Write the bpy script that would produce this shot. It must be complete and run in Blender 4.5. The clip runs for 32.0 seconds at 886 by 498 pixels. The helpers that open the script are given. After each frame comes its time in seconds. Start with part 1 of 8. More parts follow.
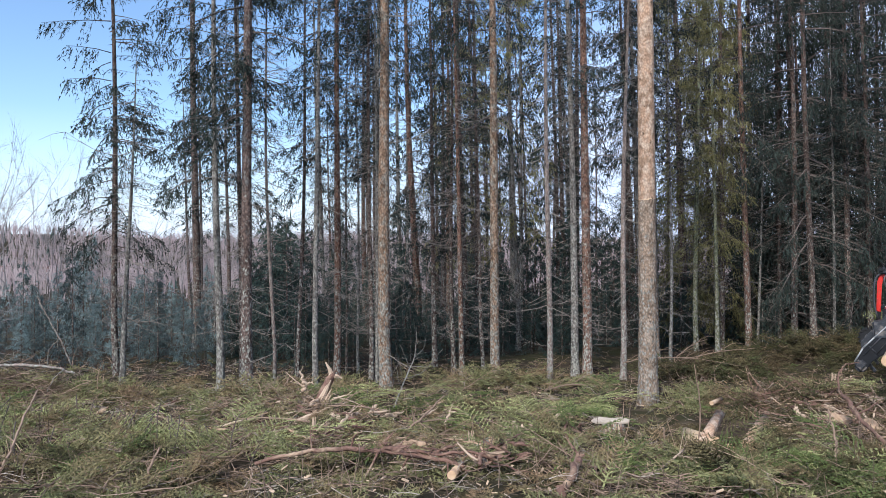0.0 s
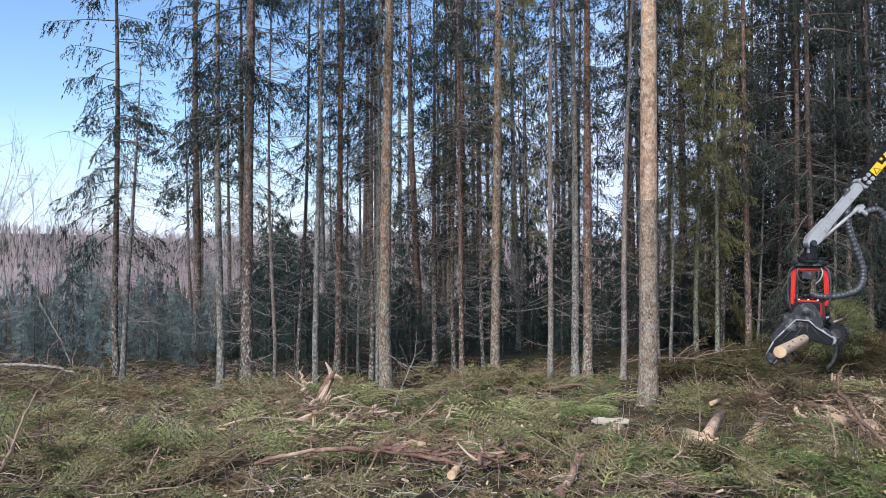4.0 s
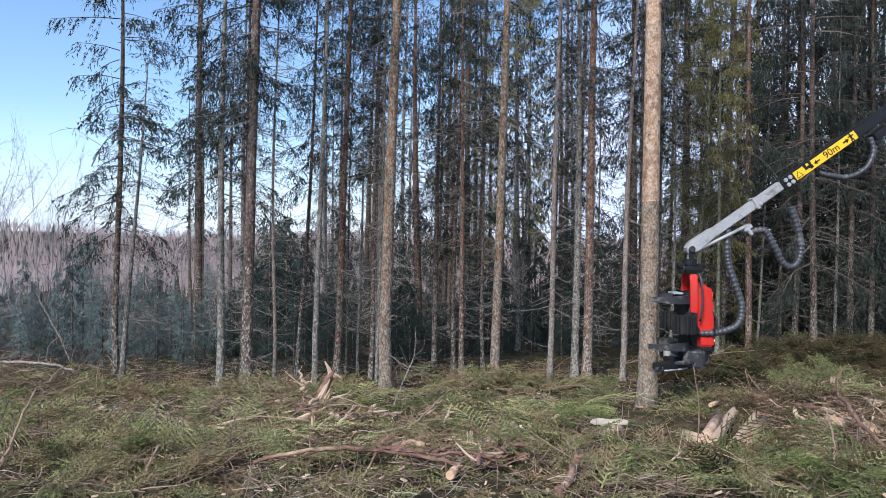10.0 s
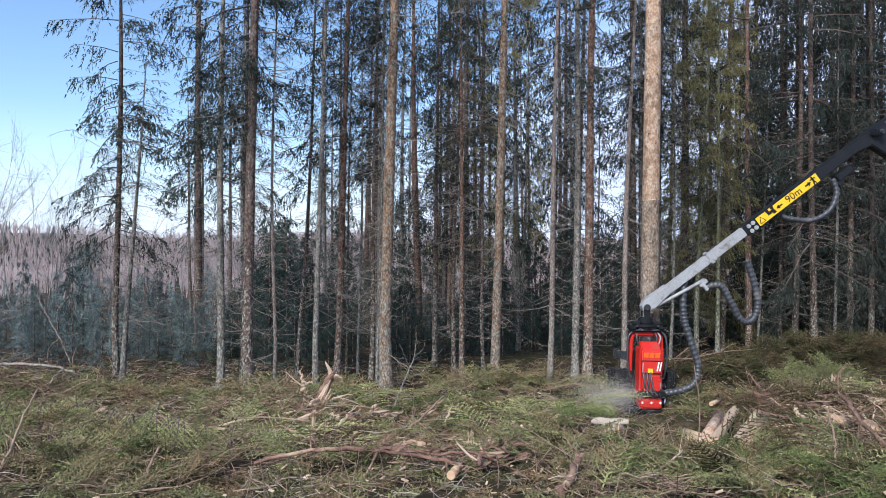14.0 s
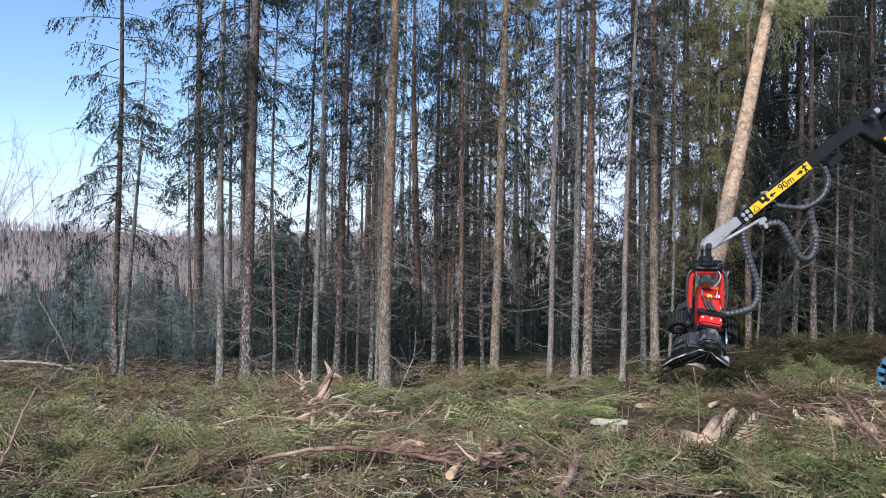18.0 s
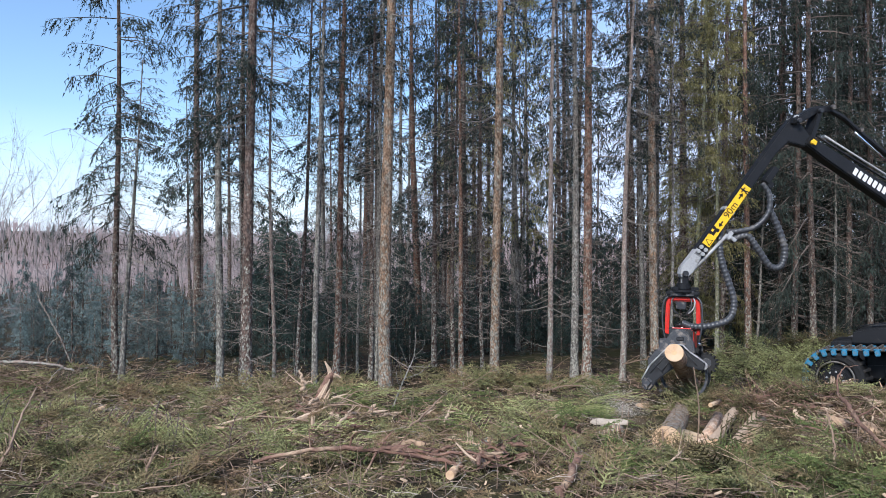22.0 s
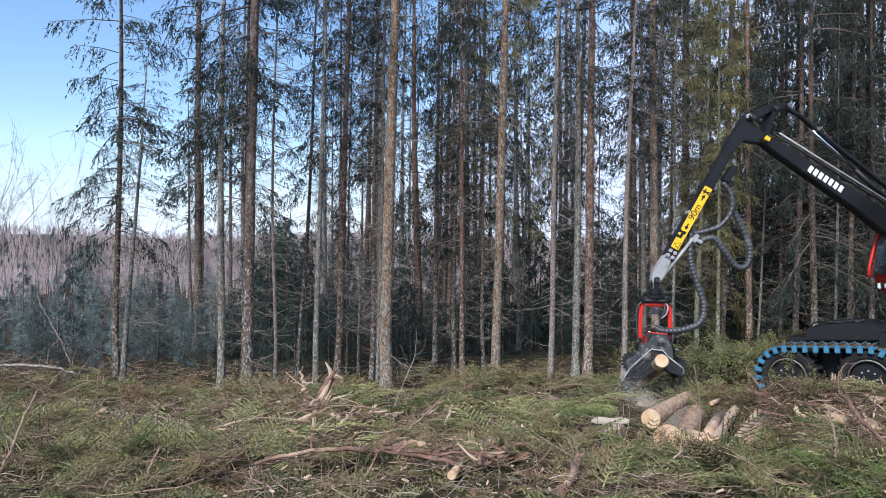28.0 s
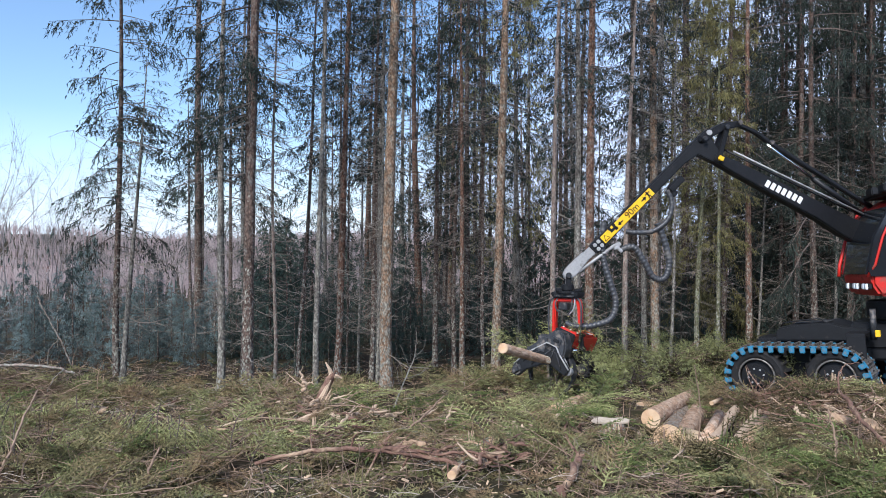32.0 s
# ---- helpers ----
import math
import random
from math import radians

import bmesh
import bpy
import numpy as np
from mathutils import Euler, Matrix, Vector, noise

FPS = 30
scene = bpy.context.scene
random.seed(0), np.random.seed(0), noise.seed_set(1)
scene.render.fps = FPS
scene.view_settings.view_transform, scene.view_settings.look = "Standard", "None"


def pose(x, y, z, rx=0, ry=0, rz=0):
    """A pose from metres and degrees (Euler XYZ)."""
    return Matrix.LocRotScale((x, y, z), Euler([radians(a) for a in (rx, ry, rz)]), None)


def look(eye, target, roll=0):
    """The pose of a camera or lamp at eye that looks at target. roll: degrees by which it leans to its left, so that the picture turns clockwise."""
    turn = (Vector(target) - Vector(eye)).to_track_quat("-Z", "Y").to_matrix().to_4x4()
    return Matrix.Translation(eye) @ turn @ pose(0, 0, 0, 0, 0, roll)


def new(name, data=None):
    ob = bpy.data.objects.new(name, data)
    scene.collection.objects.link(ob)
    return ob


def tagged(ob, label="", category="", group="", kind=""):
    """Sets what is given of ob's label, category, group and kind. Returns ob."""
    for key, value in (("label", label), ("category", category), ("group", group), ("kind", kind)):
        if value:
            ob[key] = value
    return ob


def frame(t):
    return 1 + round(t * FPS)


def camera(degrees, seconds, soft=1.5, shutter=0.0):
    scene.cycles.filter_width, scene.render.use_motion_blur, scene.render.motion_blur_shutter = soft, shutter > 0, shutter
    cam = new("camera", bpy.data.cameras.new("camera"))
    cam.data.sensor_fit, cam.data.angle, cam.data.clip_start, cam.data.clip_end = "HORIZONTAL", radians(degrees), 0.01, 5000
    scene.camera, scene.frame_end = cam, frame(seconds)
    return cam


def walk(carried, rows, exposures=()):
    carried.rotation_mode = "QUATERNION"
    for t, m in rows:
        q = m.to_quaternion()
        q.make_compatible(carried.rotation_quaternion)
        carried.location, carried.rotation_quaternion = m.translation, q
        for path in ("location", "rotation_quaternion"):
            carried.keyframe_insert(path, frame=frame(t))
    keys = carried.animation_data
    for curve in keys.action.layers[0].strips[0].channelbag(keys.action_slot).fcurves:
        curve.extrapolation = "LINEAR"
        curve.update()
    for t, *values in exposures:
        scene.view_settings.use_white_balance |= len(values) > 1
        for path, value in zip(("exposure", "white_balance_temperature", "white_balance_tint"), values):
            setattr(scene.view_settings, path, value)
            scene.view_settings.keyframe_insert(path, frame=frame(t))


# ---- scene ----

# ------------------------------------------------------------------ camera
EYE = (0.0, 0.0, 1.57)
cam = camera(64, 32.0, soft=0.9, shutter=0.35)
ROLL = [(0, 0.0), (3.5, 0.04), (5.5, 0.1), (8, 0.1), (9, 0.31), (11, 0.42), (13, 0.18), (14, 0.15), (14.5, 0.22), (16.5, 0.44),
        (20, 0.48), (22, 0.42), (23, 0.23), (24, 0.22), (25, 0.08), (25.5, 0.0), (32, 0.0)]
walk(cam, [(t, look(EYE, (0.0, 10.0, 1.57), r)) for t, r in ROLL], exposures=[(0, 1.5, 5850, 9), (32, 1.5, 5850, 9)])

# ------------------------------------------------------------------ light
SUN_AZ, SUN_EL = 205.0, 42.0      # compass-like bearing measured from +y clockwise, and height
world = bpy.data.worlds.new("sky")
scene.world = world
world.use_nodes = True
wn, wl = world.node_tree.nodes, world.node_tree.links
wn.clear()
w_out = wn.new("ShaderNodeOutputWorld")
w_bg = wn.new("ShaderNodeBackground")
sky = wn.new("ShaderNodeTexSky")
sky.sky_type = "NISHITA"
sky.sun_disc = False
sky.sun_elevation = radians(SUN_EL)
sky.sun_rotation = radians(SUN_AZ)
sky.air_density, sky.dust_density, sky.ozone_density = 1.0, 0.4, 2.0
# thin bank of pale cloud low over the horizon, all the way round
w_co = wn.new("ShaderNodeTexCoord")
w_sep = wn.new("ShaderNodeSeparateXYZ")
w_map = wn.new("ShaderNodeMapping")
w_map.inputs["Scale"].default_value = (1.6, 1.6, 6.0)
w_noise = wn.new("ShaderNodeTexNoise")
w_noise.inputs["Scale"].default_value = 2.2
w_noise.inputs["Detail"].default_value = 5.0
w_ramp = wn.new("ShaderNodeValToRGB")
w_ramp.color_ramp.elements[0].position, w_ramp.color_ramp.elements[0].color = 0.04, (1, 1, 1, 1)
w_ramp.color_ramp.elements[1].position, w_ramp.color_ramp.elements[1].color = 0.24, (0, 0, 0, 1)
w_mul = wn.new("ShaderNodeMath")
w_mul.operation = "MULTIPLY"
w_add = wn.new("ShaderNodeMath")
w_add.operation = "ADD"
w_add.inputs[1].default_value = 0.35
w_add.use_clamp = True
w_mix = wn.new("ShaderNodeMix")
w_mix.data_type = "RGBA"
w_mix.inputs["B"].default_value = (5.0, 5.5, 6.8, 1)
wl.new(w_co.outputs["Generated"], w_map.inputs["Vector"])
wl.new(w_map.outputs["Vector"], w_noise.inputs["Vector"])
wl.new(w_co.outputs["Generated"], w_sep.inputs["Vector"])
w_side, w_lift = wn.new("ShaderNodeMath"), wn.new("ShaderNodeMath")
w_side.operation, w_lift.operation = "MAXIMUM", "MULTIPLY_ADD"
w_side.inputs[1].default_value = -0.12
w_lift.inputs[1].default_value = -0.55
wl.new(w_sep.outputs["X"], w_side.inputs[0])
wl.new(w_side.outputs["Value"], w_lift.inputs[0])
wl.new(w_sep.outputs["Z"], w_lift.inputs[2])
wl.new(w_lift.outputs["Value"], w_ramp.inputs["Fac"])
wl.new(w_noise.outputs["Fac"], w_add.inputs[0])
wl.new(w_ramp.outputs["Color"], w_mul.inputs[0])
wl.new(w_add.outputs["Value"], w_mul.inputs[1])
wl.new(w_mul.outputs["Value"], w_mix.inputs["Factor"])
w_hsv = wn.new("ShaderNodeHueSaturation")
w_hsv.inputs["Saturation"].default_value = 1.0
wl.new(sky.outputs["Color"], w_hsv.inputs["Color"])
wl.new(w_hsv.outputs["Color"], w_mix.inputs["A"])
wl.new(w_mix.outputs["Result"], w_bg.inputs["Color"])
w_bg.inputs["Strength"].default_value = 0.07
wl.new(w_bg.outputs["Background"], w_out.inputs["Surface"])
sun = new("sun", bpy.data.lights.new("sun", "SUN"))
sun.data.energy, sun.data.angle, sun.data.color = 1.95, radians(14), (1.0, 0.92, 0.83)
_a = radians(SUN_AZ)
_d = Vector((math.sin(_a) * math.cos(radians(SUN_EL)), math.cos(_a) * math.cos(radians(SUN_EL)), math.sin(radians(SUN_EL))))
sun.matrix_world = look(_d * 60, (0, 0, 0))


# ------------------------------------------------------------------ materials
def mat(name, color, rough=0.8, metal=0.0, spec=0.3, vary=0.25, scale=3.0, stretch=(1, 1, 1), fine=40.0, bump=0.3, second=None,
        second_scale=1.5, second_at=0.5, soft_edge=0.12, per_object=0.0, per_island=0.0, coat=0.0, dirt=None, dirt_at=0.6, dist=0.01, thin=0.0):
    """A surface with a base colour, variation at two scales, an optional second colour in patches, dirt and fine relief."""
    m = bpy.data.materials.new(name)
    m.use_nodes = True
    n, l = m.node_tree.nodes, m.node_tree.links
    b = n["Principled BSDF"]
    b.inputs["Roughness"].default_value = rough
    b.inputs["Metallic"].default_value = metal
    b.inputs["Specular IOR Level"].default_value = spec
    b.inputs["Coat Weight"].default_value = coat
    co = n.new("ShaderNodeTexCoord")
    mp = n.new("ShaderNodeMapping")
    mp.inputs["Scale"].default_value = stretch
    l.new(co.outputs["Object"], mp.inputs["Vector"])

    def noise_of(s, detail=4.0):
        t = n.new("ShaderNodeTexNoise")
        t.inputs["Scale"].default_value = s
        t.inputs["Detail"].default_value = detail
        l.new(mp.outputs["Vector"], t.inputs["Vector"])
        return t

    def ramp(src, a, b_):
        r = n.new("ShaderNodeMapRange")
        r.inputs["From Min"].default_value = a
        r.inputs["From Max"].default_value = b_
        l.new(src, r.inputs["Value"])
        return r.outputs["Result"]

    big, small = noise_of(scale), noise_of(fine, 3.0)
    col = n.new("ShaderNodeMix")
    col.data_type = "RGBA"
    dark = tuple(c * (1 - vary) for c in color)
    light = tuple(min(1, c * (1 + vary)) for c in color)
    col.inputs["A"].default_value, col.inputs["B"].default_value = (*dark, 1), (*light, 1)
    mixv = n.new("ShaderNodeMath")
    mixv.operation = "MULTIPLY_ADD"
    mixv.inputs[1].default_value = 0.5
    half = n.new("ShaderNodeMath")
    half.operation = "MULTIPLY"
    half.inputs[1].default_value = 0.5
    l.new(ramp(big.outputs["Fac"], 0.3, 0.7), mixv.inputs[0])
    l.new(ramp(small.outputs["Fac"], 0.3, 0.7), half.inputs[0])
    l.new(half.outputs[0], mixv.inputs[2])
    l.new(mixv.outputs[0], col.inputs["Factor"])
    out = col.outputs["Result"]
    if second:
        t2 = noise_of(second_scale, 6.0)
        s2 = n.new("ShaderNodeMix")
        s2.data_type = "RGBA"
        s2.inputs["B"].default_value = (*second, 1)
        l.new(out, s2.inputs["A"])
        l.new(ramp(t2.outputs["Fac"], second_at - soft_edge, second_at + soft_edge), s2.inputs["Factor"])
        out = s2.outputs["Result"]
    if dirt:
        t3 = noise_of(scale * 2.3, 8.0)
        s3 = n.new("ShaderNodeMix")
        s3.data_type = "RGBA"
        s3.inputs["B"].default_value = (*dirt, 1)
        l.new(out, s3.inputs["A"])
        l.new(ramp(t3.outputs["Fac"], dirt_at - 0.08, dirt_at + 0.12), s3.inputs["Factor"])
        out = s3.outputs["Result"]
        rr = n.new("ShaderNodeMapRange")
        rr.inputs["To Min"].default_value, rr.inputs["To Max"].default_value = rough, min(1, rough + 0.35)
        l.new(ramp(t3.outputs["Fac"], dirt_at - 0.08, dirt_at + 0.12), rr.inputs["Value"])
        l.new(rr.outputs["Result"], b.inputs["Roughness"])
    for amount, node, sock in ((per_object, "ShaderNodeObjectInfo", "Random"), (per_island, "ShaderNodeNewGeometry", "Random Per Island")):
        if amount:
            oi = n.new(node)
            hs = n.new("ShaderNodeHueSaturation")
            mr = n.new("ShaderNodeMapRange")
            mr.inputs["To Min"].default_value, mr.inputs["To Max"].default_value = 1 - amount, 1 + amount
            l.new(oi.outputs[sock], mr.inputs["Value"])
            l.new(mr.outputs["Result"], hs.inputs["Value"])
            l.new(out, hs.inputs["Color"])
            out = hs.outputs["Color"]
    l.new(out, b.inputs["Base Color"])
    if thin:
        tl, ms = n.new("ShaderNodeBsdfTranslucent"), n.new("ShaderNodeMixShader")
        ms.inputs["Fac"].default_value = thin
        l.new(out, tl.inputs["Color"])
        l.new(b.outputs["BSDF"], ms.inputs[1])
        l.new(tl.outputs["BSDF"], ms.inputs[2])
        l.new(ms.outputs["Shader"], n["Material Output"].inputs["Surface"])
    if bump:
        bp = n.new("ShaderNodeBump")
        bp.inputs["Strength"].default_value = bump
        bp.inputs["Distance"].default_value = dist
        l.new(small.outputs["Fac"], bp.inputs["Height"])
        l.new(bp.outputs["Normal"], b.inputs["Normal"])
    return m


def bark_mat(name, color, patch, patch_at=0.58, crack=0.46, plates=30.0, lichen=(0.33, 0.32, 0.27)):
    """Spruce bark: small plates with dark cracks between, paler patches, and grey lichen that thickens towards the foot."""
    m = bpy.data.materials.new(name)
    m.use_nodes = True
    n, l = m.node_tree.nodes, m.node_tree.links
    b = n["Principled BSDF"]
    b.inputs["Roughness"].default_value, b.inputs["Specular IOR Level"].default_value = 0.95, 0.15
    co, mp, oi = n.new("ShaderNodeTexCoord"), n.new("ShaderNodeMapping"), n.new("ShaderNodeObjectInfo")
    mp.inputs["Scale"].default_value = (1, 1, 0.62)
    off = n.new("ShaderNodeVectorMath")
    off.operation = "SCALE"
    off.inputs[0].default_value = (31, 17, 47)
    l.new(oi.outputs["Random"], off.inputs["Scale"])
    l.new(off.outputs["Vector"], mp.inputs["Location"])
    l.new(co.outputs["Object"], mp.inputs["Vector"])
    vor = n.new("ShaderNodeTexVoronoi")
    vor.inputs["Scale"].default_value = plates
    vor.inputs["Randomness"].default_value = 1.0
    warp = n.new("ShaderNodeTexNoise")
    warp.inputs["Scale"].default_value = 9.0
    wadd = n.new("ShaderNodeMix")
    wadd.data_type = "VECTOR"
    wadd.inputs["Factor"].default_value = 0.025
    l.new(mp.outputs["Vector"], warp.inputs["Vector"])
    l.new(mp.outputs["Vector"], wadd.inputs["A"])
    l.new(warp.outputs["Color"], wadd.inputs["B"])
    l.new(wadd.outputs["Result"], vor.inputs["Vector"])

    def noise_of(scale, detail):
        t = n.new("ShaderNodeTexNoise")
        t.inputs["Scale"].default_value, t.inputs["Detail"].default_value = scale, detail
        l.new(mp.outputs["Vector"], t.inputs["Vector"])
        return t.outputs["Fac"]

    def span(src, a, c, lo=0.0, hi=1.0):
        r = n.new("ShaderNodeMapRange")
        for k, v in (("From Min", a), ("From Max", c), ("To Min", lo), ("To Max", hi)):
            r.inputs[k].default_value = v
        l.new(src, r.inputs["Value"])
        return r.outputs["Result"]

    def mix(a, bb, f, kind="MIX"):
        x = n.new("ShaderNodeMix")
        x.data_type, x.blend_type = "RGBA", kind
        for key, val in (("A", a), ("B", bb)):
            if isinstance(val, tuple):
                x.inputs[key].default_value = (*val, 1)
            else:
                l.new(val, x.inputs[key])
        if isinstance(f, float):
            x.inputs["Factor"].default_value = f
        else:
            l.new(f, x.inputs["Factor"])
        return x.outputs["Result"]

    dark = tuple(c * 0.62 for c in color)
    light = tuple(c * 1.38 for c in color)
    col = mix(dark, light, span(noise_of(6.0, 6.0), 0.3, 0.7))
    col = mix(col, patch, span(noise_of(11.0, 6.0), patch_at - 0.1, patch_at + 0.1))
    if lichen:
        sep, low = n.new("ShaderNodeSeparateXYZ"), n.new("ShaderNodeMath")
        low.operation = "ADD"
        l.new(co.outputs["Object"], sep.inputs["Vector"])
        l.new(span(sep.outputs["Z"], 0.0, 4.5, 0.1, -0.1), low.inputs[0])
        l.new(noise_of(23.0, 5.0), low.inputs[1])
        col = mix(col, lichen, span(low.outputs["Value"], 0.55, 0.66))
    plate = span(vor.outputs["Distance"], 0.25, 0.75, 1.0, crack)
    grey = n.new("ShaderNodeCombineColor")
    for k in ("Red", "Green", "Blue"):
        l.new(plate, grey.inputs[k])
    col = mix(col, grey.outputs["Color"], 1.0, "MULTIPLY")
    hs, mr = n.new("ShaderNodeHueSaturation"), span(oi.outputs["Random"], 0, 1, 0.82, 1.18)
    l.new(mr, hs.inputs["Value"])
    l.new(col, hs.inputs["Color"])
    l.new(hs.outputs["Color"], b.inputs["Base Color"])
    bp = n.new("ShaderNodeBump")
    bp.inputs["Strength"].default_value, bp.inputs["Distance"].default_value = 0.8, 0.018
    bp.invert = True
    l.new(vor.outputs["Distance"], bp.inputs["Height"])
    l.new(bp.outputs["Normal"], b.inputs["Normal"])
    return m


BARK = {
    "dark": bark_mat("bark_dark", (0.125, 0.088, 0.072), (0.17, 0.16, 0.145), 0.6),
    "grey": bark_mat("bark_grey", (0.19, 0.17, 0.148), (0.27, 0.26, 0.23), 0.56),
    "pink": bark_mat("bark_pale", (0.25, 0.195, 0.165), (0.3, 0.27, 0.24), 0.6, 0.6),
    "red": bark_mat("bark_reddish", (0.185, 0.108, 0.078), (0.23, 0.2, 0.17), 0.6),
    "warm": bark_mat("bark_warm", (0.25, 0.165, 0.11), (0.3, 0.27, 0.22), 0.56),
    "green": bark_mat("bark_mossy", (0.15, 0.14, 0.085), (0.2, 0.21, 0.13), 0.5),
}
STEM_BARK = bark_mat("felled_stem_bark", (0.47, 0.305, 0.2), (0.64, 0.48, 0.35), 0.53, 0.66, 34.0, None)
STEM_FOOT = bark_mat("felled_stem_foot_bark", (0.31, 0.225, 0.16), (0.43, 0.345, 0.265), 0.55, 0.55, 34.0, (0.36, 0.34, 0.29))
BIRCH = mat("birch_bark", (0.19, 0.17, 0.165), 0.85, vary=0.3, scale=3, fine=20, stretch=(1, 1, 3), bump=0.4, second=(0.08, 0.07, 0.06), second_scale=4, second_at=0.66)
DEADWOOD = mat("dead_twigs", (0.17, 0.147, 0.125), 0.95, vary=0.4, scale=2, fine=30, bump=0.3, per_island=0.35)
BRANCHWOOD = mat("live_branch_bark", (0.1, 0.08, 0.068), 0.95, vary=0.35, scale=2, fine=30, bump=0.3, per_island=0.3)
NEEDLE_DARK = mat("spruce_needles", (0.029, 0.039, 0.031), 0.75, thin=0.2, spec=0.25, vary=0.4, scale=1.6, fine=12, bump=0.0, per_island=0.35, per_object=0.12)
NEEDLE_GREEN = mat("mossy_needles", (0.2, 0.182, 0.078), 0.8, thin=0.35, spec=0.2, vary=0.4, scale=0.8, fine=12, bump=0.0, per_island=0.4)
# olive of cut boughs, lifted to carry the brighter, hazier light on the left
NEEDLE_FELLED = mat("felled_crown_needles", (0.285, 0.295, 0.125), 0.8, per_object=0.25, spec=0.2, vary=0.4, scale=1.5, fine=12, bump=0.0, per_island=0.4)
# paler copy of the young spruce needles: haze and sun put into the colour
NEEDLE_HAZED = mat("hazed_spruce_needles", (0.15, 0.198, 0.192), 0.8, thin=0.25, spec=0.2, vary=0.4, scale=1.0, fine=12, bump=0.0, per_island=0.45, per_object=0.55)
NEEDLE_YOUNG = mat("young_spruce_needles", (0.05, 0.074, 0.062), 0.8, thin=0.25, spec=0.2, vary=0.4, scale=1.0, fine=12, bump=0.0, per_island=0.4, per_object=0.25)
NEEDLE_CUT = mat("cut_spruce_needles", (0.168, 0.17, 0.075), 0.8, spec=0.2, vary=0.6, scale=2.2, fine=9, bump=0.0, per_island=0.4, second=(0.2, 0.135, 0.078), second_scale=1.7, second_at=0.53)
# dead brown needles, darkened further to carry the forest edge's shade
NEEDLE_BROWN_DIM = mat("browned_shaded_needles", (0.1, 0.074, 0.04), 0.85, spec=0.15, vary=0.6, scale=1.4, fine=9, bump=0.0, per_island=0.5, second=(0.062, 0.068, 0.028), second_scale=1.3, second_at=0.52)
NEEDLE_FRESH = mat("fresh_spruce_needles", (0.105, 0.132, 0.042), 0.75, spec=0.25, per_object=0.3, vary=0.5, scale=0.7, fine=14, bump=0.0, per_island=0.4)
NEEDLE_TIPS = mat("bright_green_needles", (0.135, 0.21, 0.052), 0.75, spec=0.25, per_object=0.3, vary=0.4, scale=2.0, fine=14, bump=0.0, per_island=0.35)
TWIG = mat("slash_twigs", (0.215, 0.15, 0.107), 0.95, vary=0.4, scale=2, fine=30, bump=0.3, per_island=0.7)
GREY_TWIG = mat("weathered_grey_twigs", (0.29, 0.245, 0.2), 0.95, vary=0.35, scale=2, fine=30, bump=0.3, per_island=0.6)
LITTER = mat("forest_litter", (0.042, 0.031, 0.022), 0.98, spec=0.1, vary=0.5, scale=1.4, fine=24, bump=0.8, dist=0.03, second=(0.035, 0.036, 0.016), second_scale=0.55, second_at=0.55, dirt=(0.1, 0.075, 0.05), dirt_at=0.6)
FRESH_WOOD = mat("fresh_cut_wood", (0.5, 0.325, 0.19), 0.8, vary=0.2, scale=5, fine=40, bump=0.2, second=(0.56, 0.41, 0.27), second_scale=4, second_at=0.5)
LOG_BARK = mat("log_bark_torn", (0.38, 0.26, 0.17), 0.92, vary=0.4, scale=4, fine=26, stretch=(1, 1, 0.4), bump=0.9, dist=0.02, second=(0.55, 0.4, 0.25), second_scale=5, second_at=0.57, soft_edge=0.05)
WHITE_WOOD = mat("bleached_wood", (0.44, 0.37, 0.29), 0.85, vary=0.2, scale=5, fine=30, bump=0.3)
SPLINTER = mat("torn_pale_wood", (0.46, 0.345, 0.245), 0.9, vary=0.3, scale=5, fine=40, stretch=(1, 1, 0.3), bump=0.4, second=(0.3, 0.2, 0.13), second_scale=5, second_at=0.6)
RED_BRANCH = mat("reddish_branch_bark", (0.165, 0.095, 0.07), 0.9, vary=0.55, scale=7, fine=40, bump=0.9, dist=0.015, second=(0.45, 0.33, 0.22), second_scale=5, second_at=0.64)
CHIP = mat("wood_chips", (0.42, 0.31, 0.21), 0.9, vary=0.25, scale=4, fine=30, bump=0.2, per_island=0.3)
RED_PAINT = mat("red_paint", (0.52, 0.02, 0.012), 0.42, spec=0.5, vary=0.12, scale=2, fine=20, bump=0.05, dirt=(0.12, 0.07, 0.05), dirt_at=0.66)
BLACK_STEEL = mat("black_painted_steel", (0.0095, 0.01, 0.0118), 0.5, spec=0.32, vary=0.3, scale=3, fine=30, bump=0.1, dirt=(0.06, 0.052, 0.045), dirt_at=0.74)
DARK_STEEL = mat("dark_grey_steel", (0.045, 0.047, 0.052), 0.45, metal=0.3, vary=0.3, scale=4, fine=30, bump=0.15, dirt=(0.22, 0.19, 0.165), dirt_at=0.6)
GREY_STEEL = mat("pale_grey_steel", (0.36, 0.36, 0.36), 0.5, metal=0.15, vary=0.2, scale=3, fine=30, bump=0.1, dirt=(0.18, 0.16, 0.14), dirt_at=0.62)
CHROME = mat("chromed_rod", (0.75, 0.75, 0.76), 0.15, metal=1.0, vary=0.05, scale=3, fine=30, bump=0.02)
RUBBER = mat("black_rubber", (0.014, 0.014, 0.015), 0.75, vary=0.3, scale=3, fine=30, bump=0.3, dirt=(0.06, 0.052, 0.042), dirt_at=0.66)
HOSE = mat("spiral_wrapped_hose", (0.045, 0.047, 0.052), 0.4, spec=0.5, vary=0.3, scale=3, fine=30, bump=0.2, dirt=(0.14, 0.13, 0.12), dirt_at=0.64)
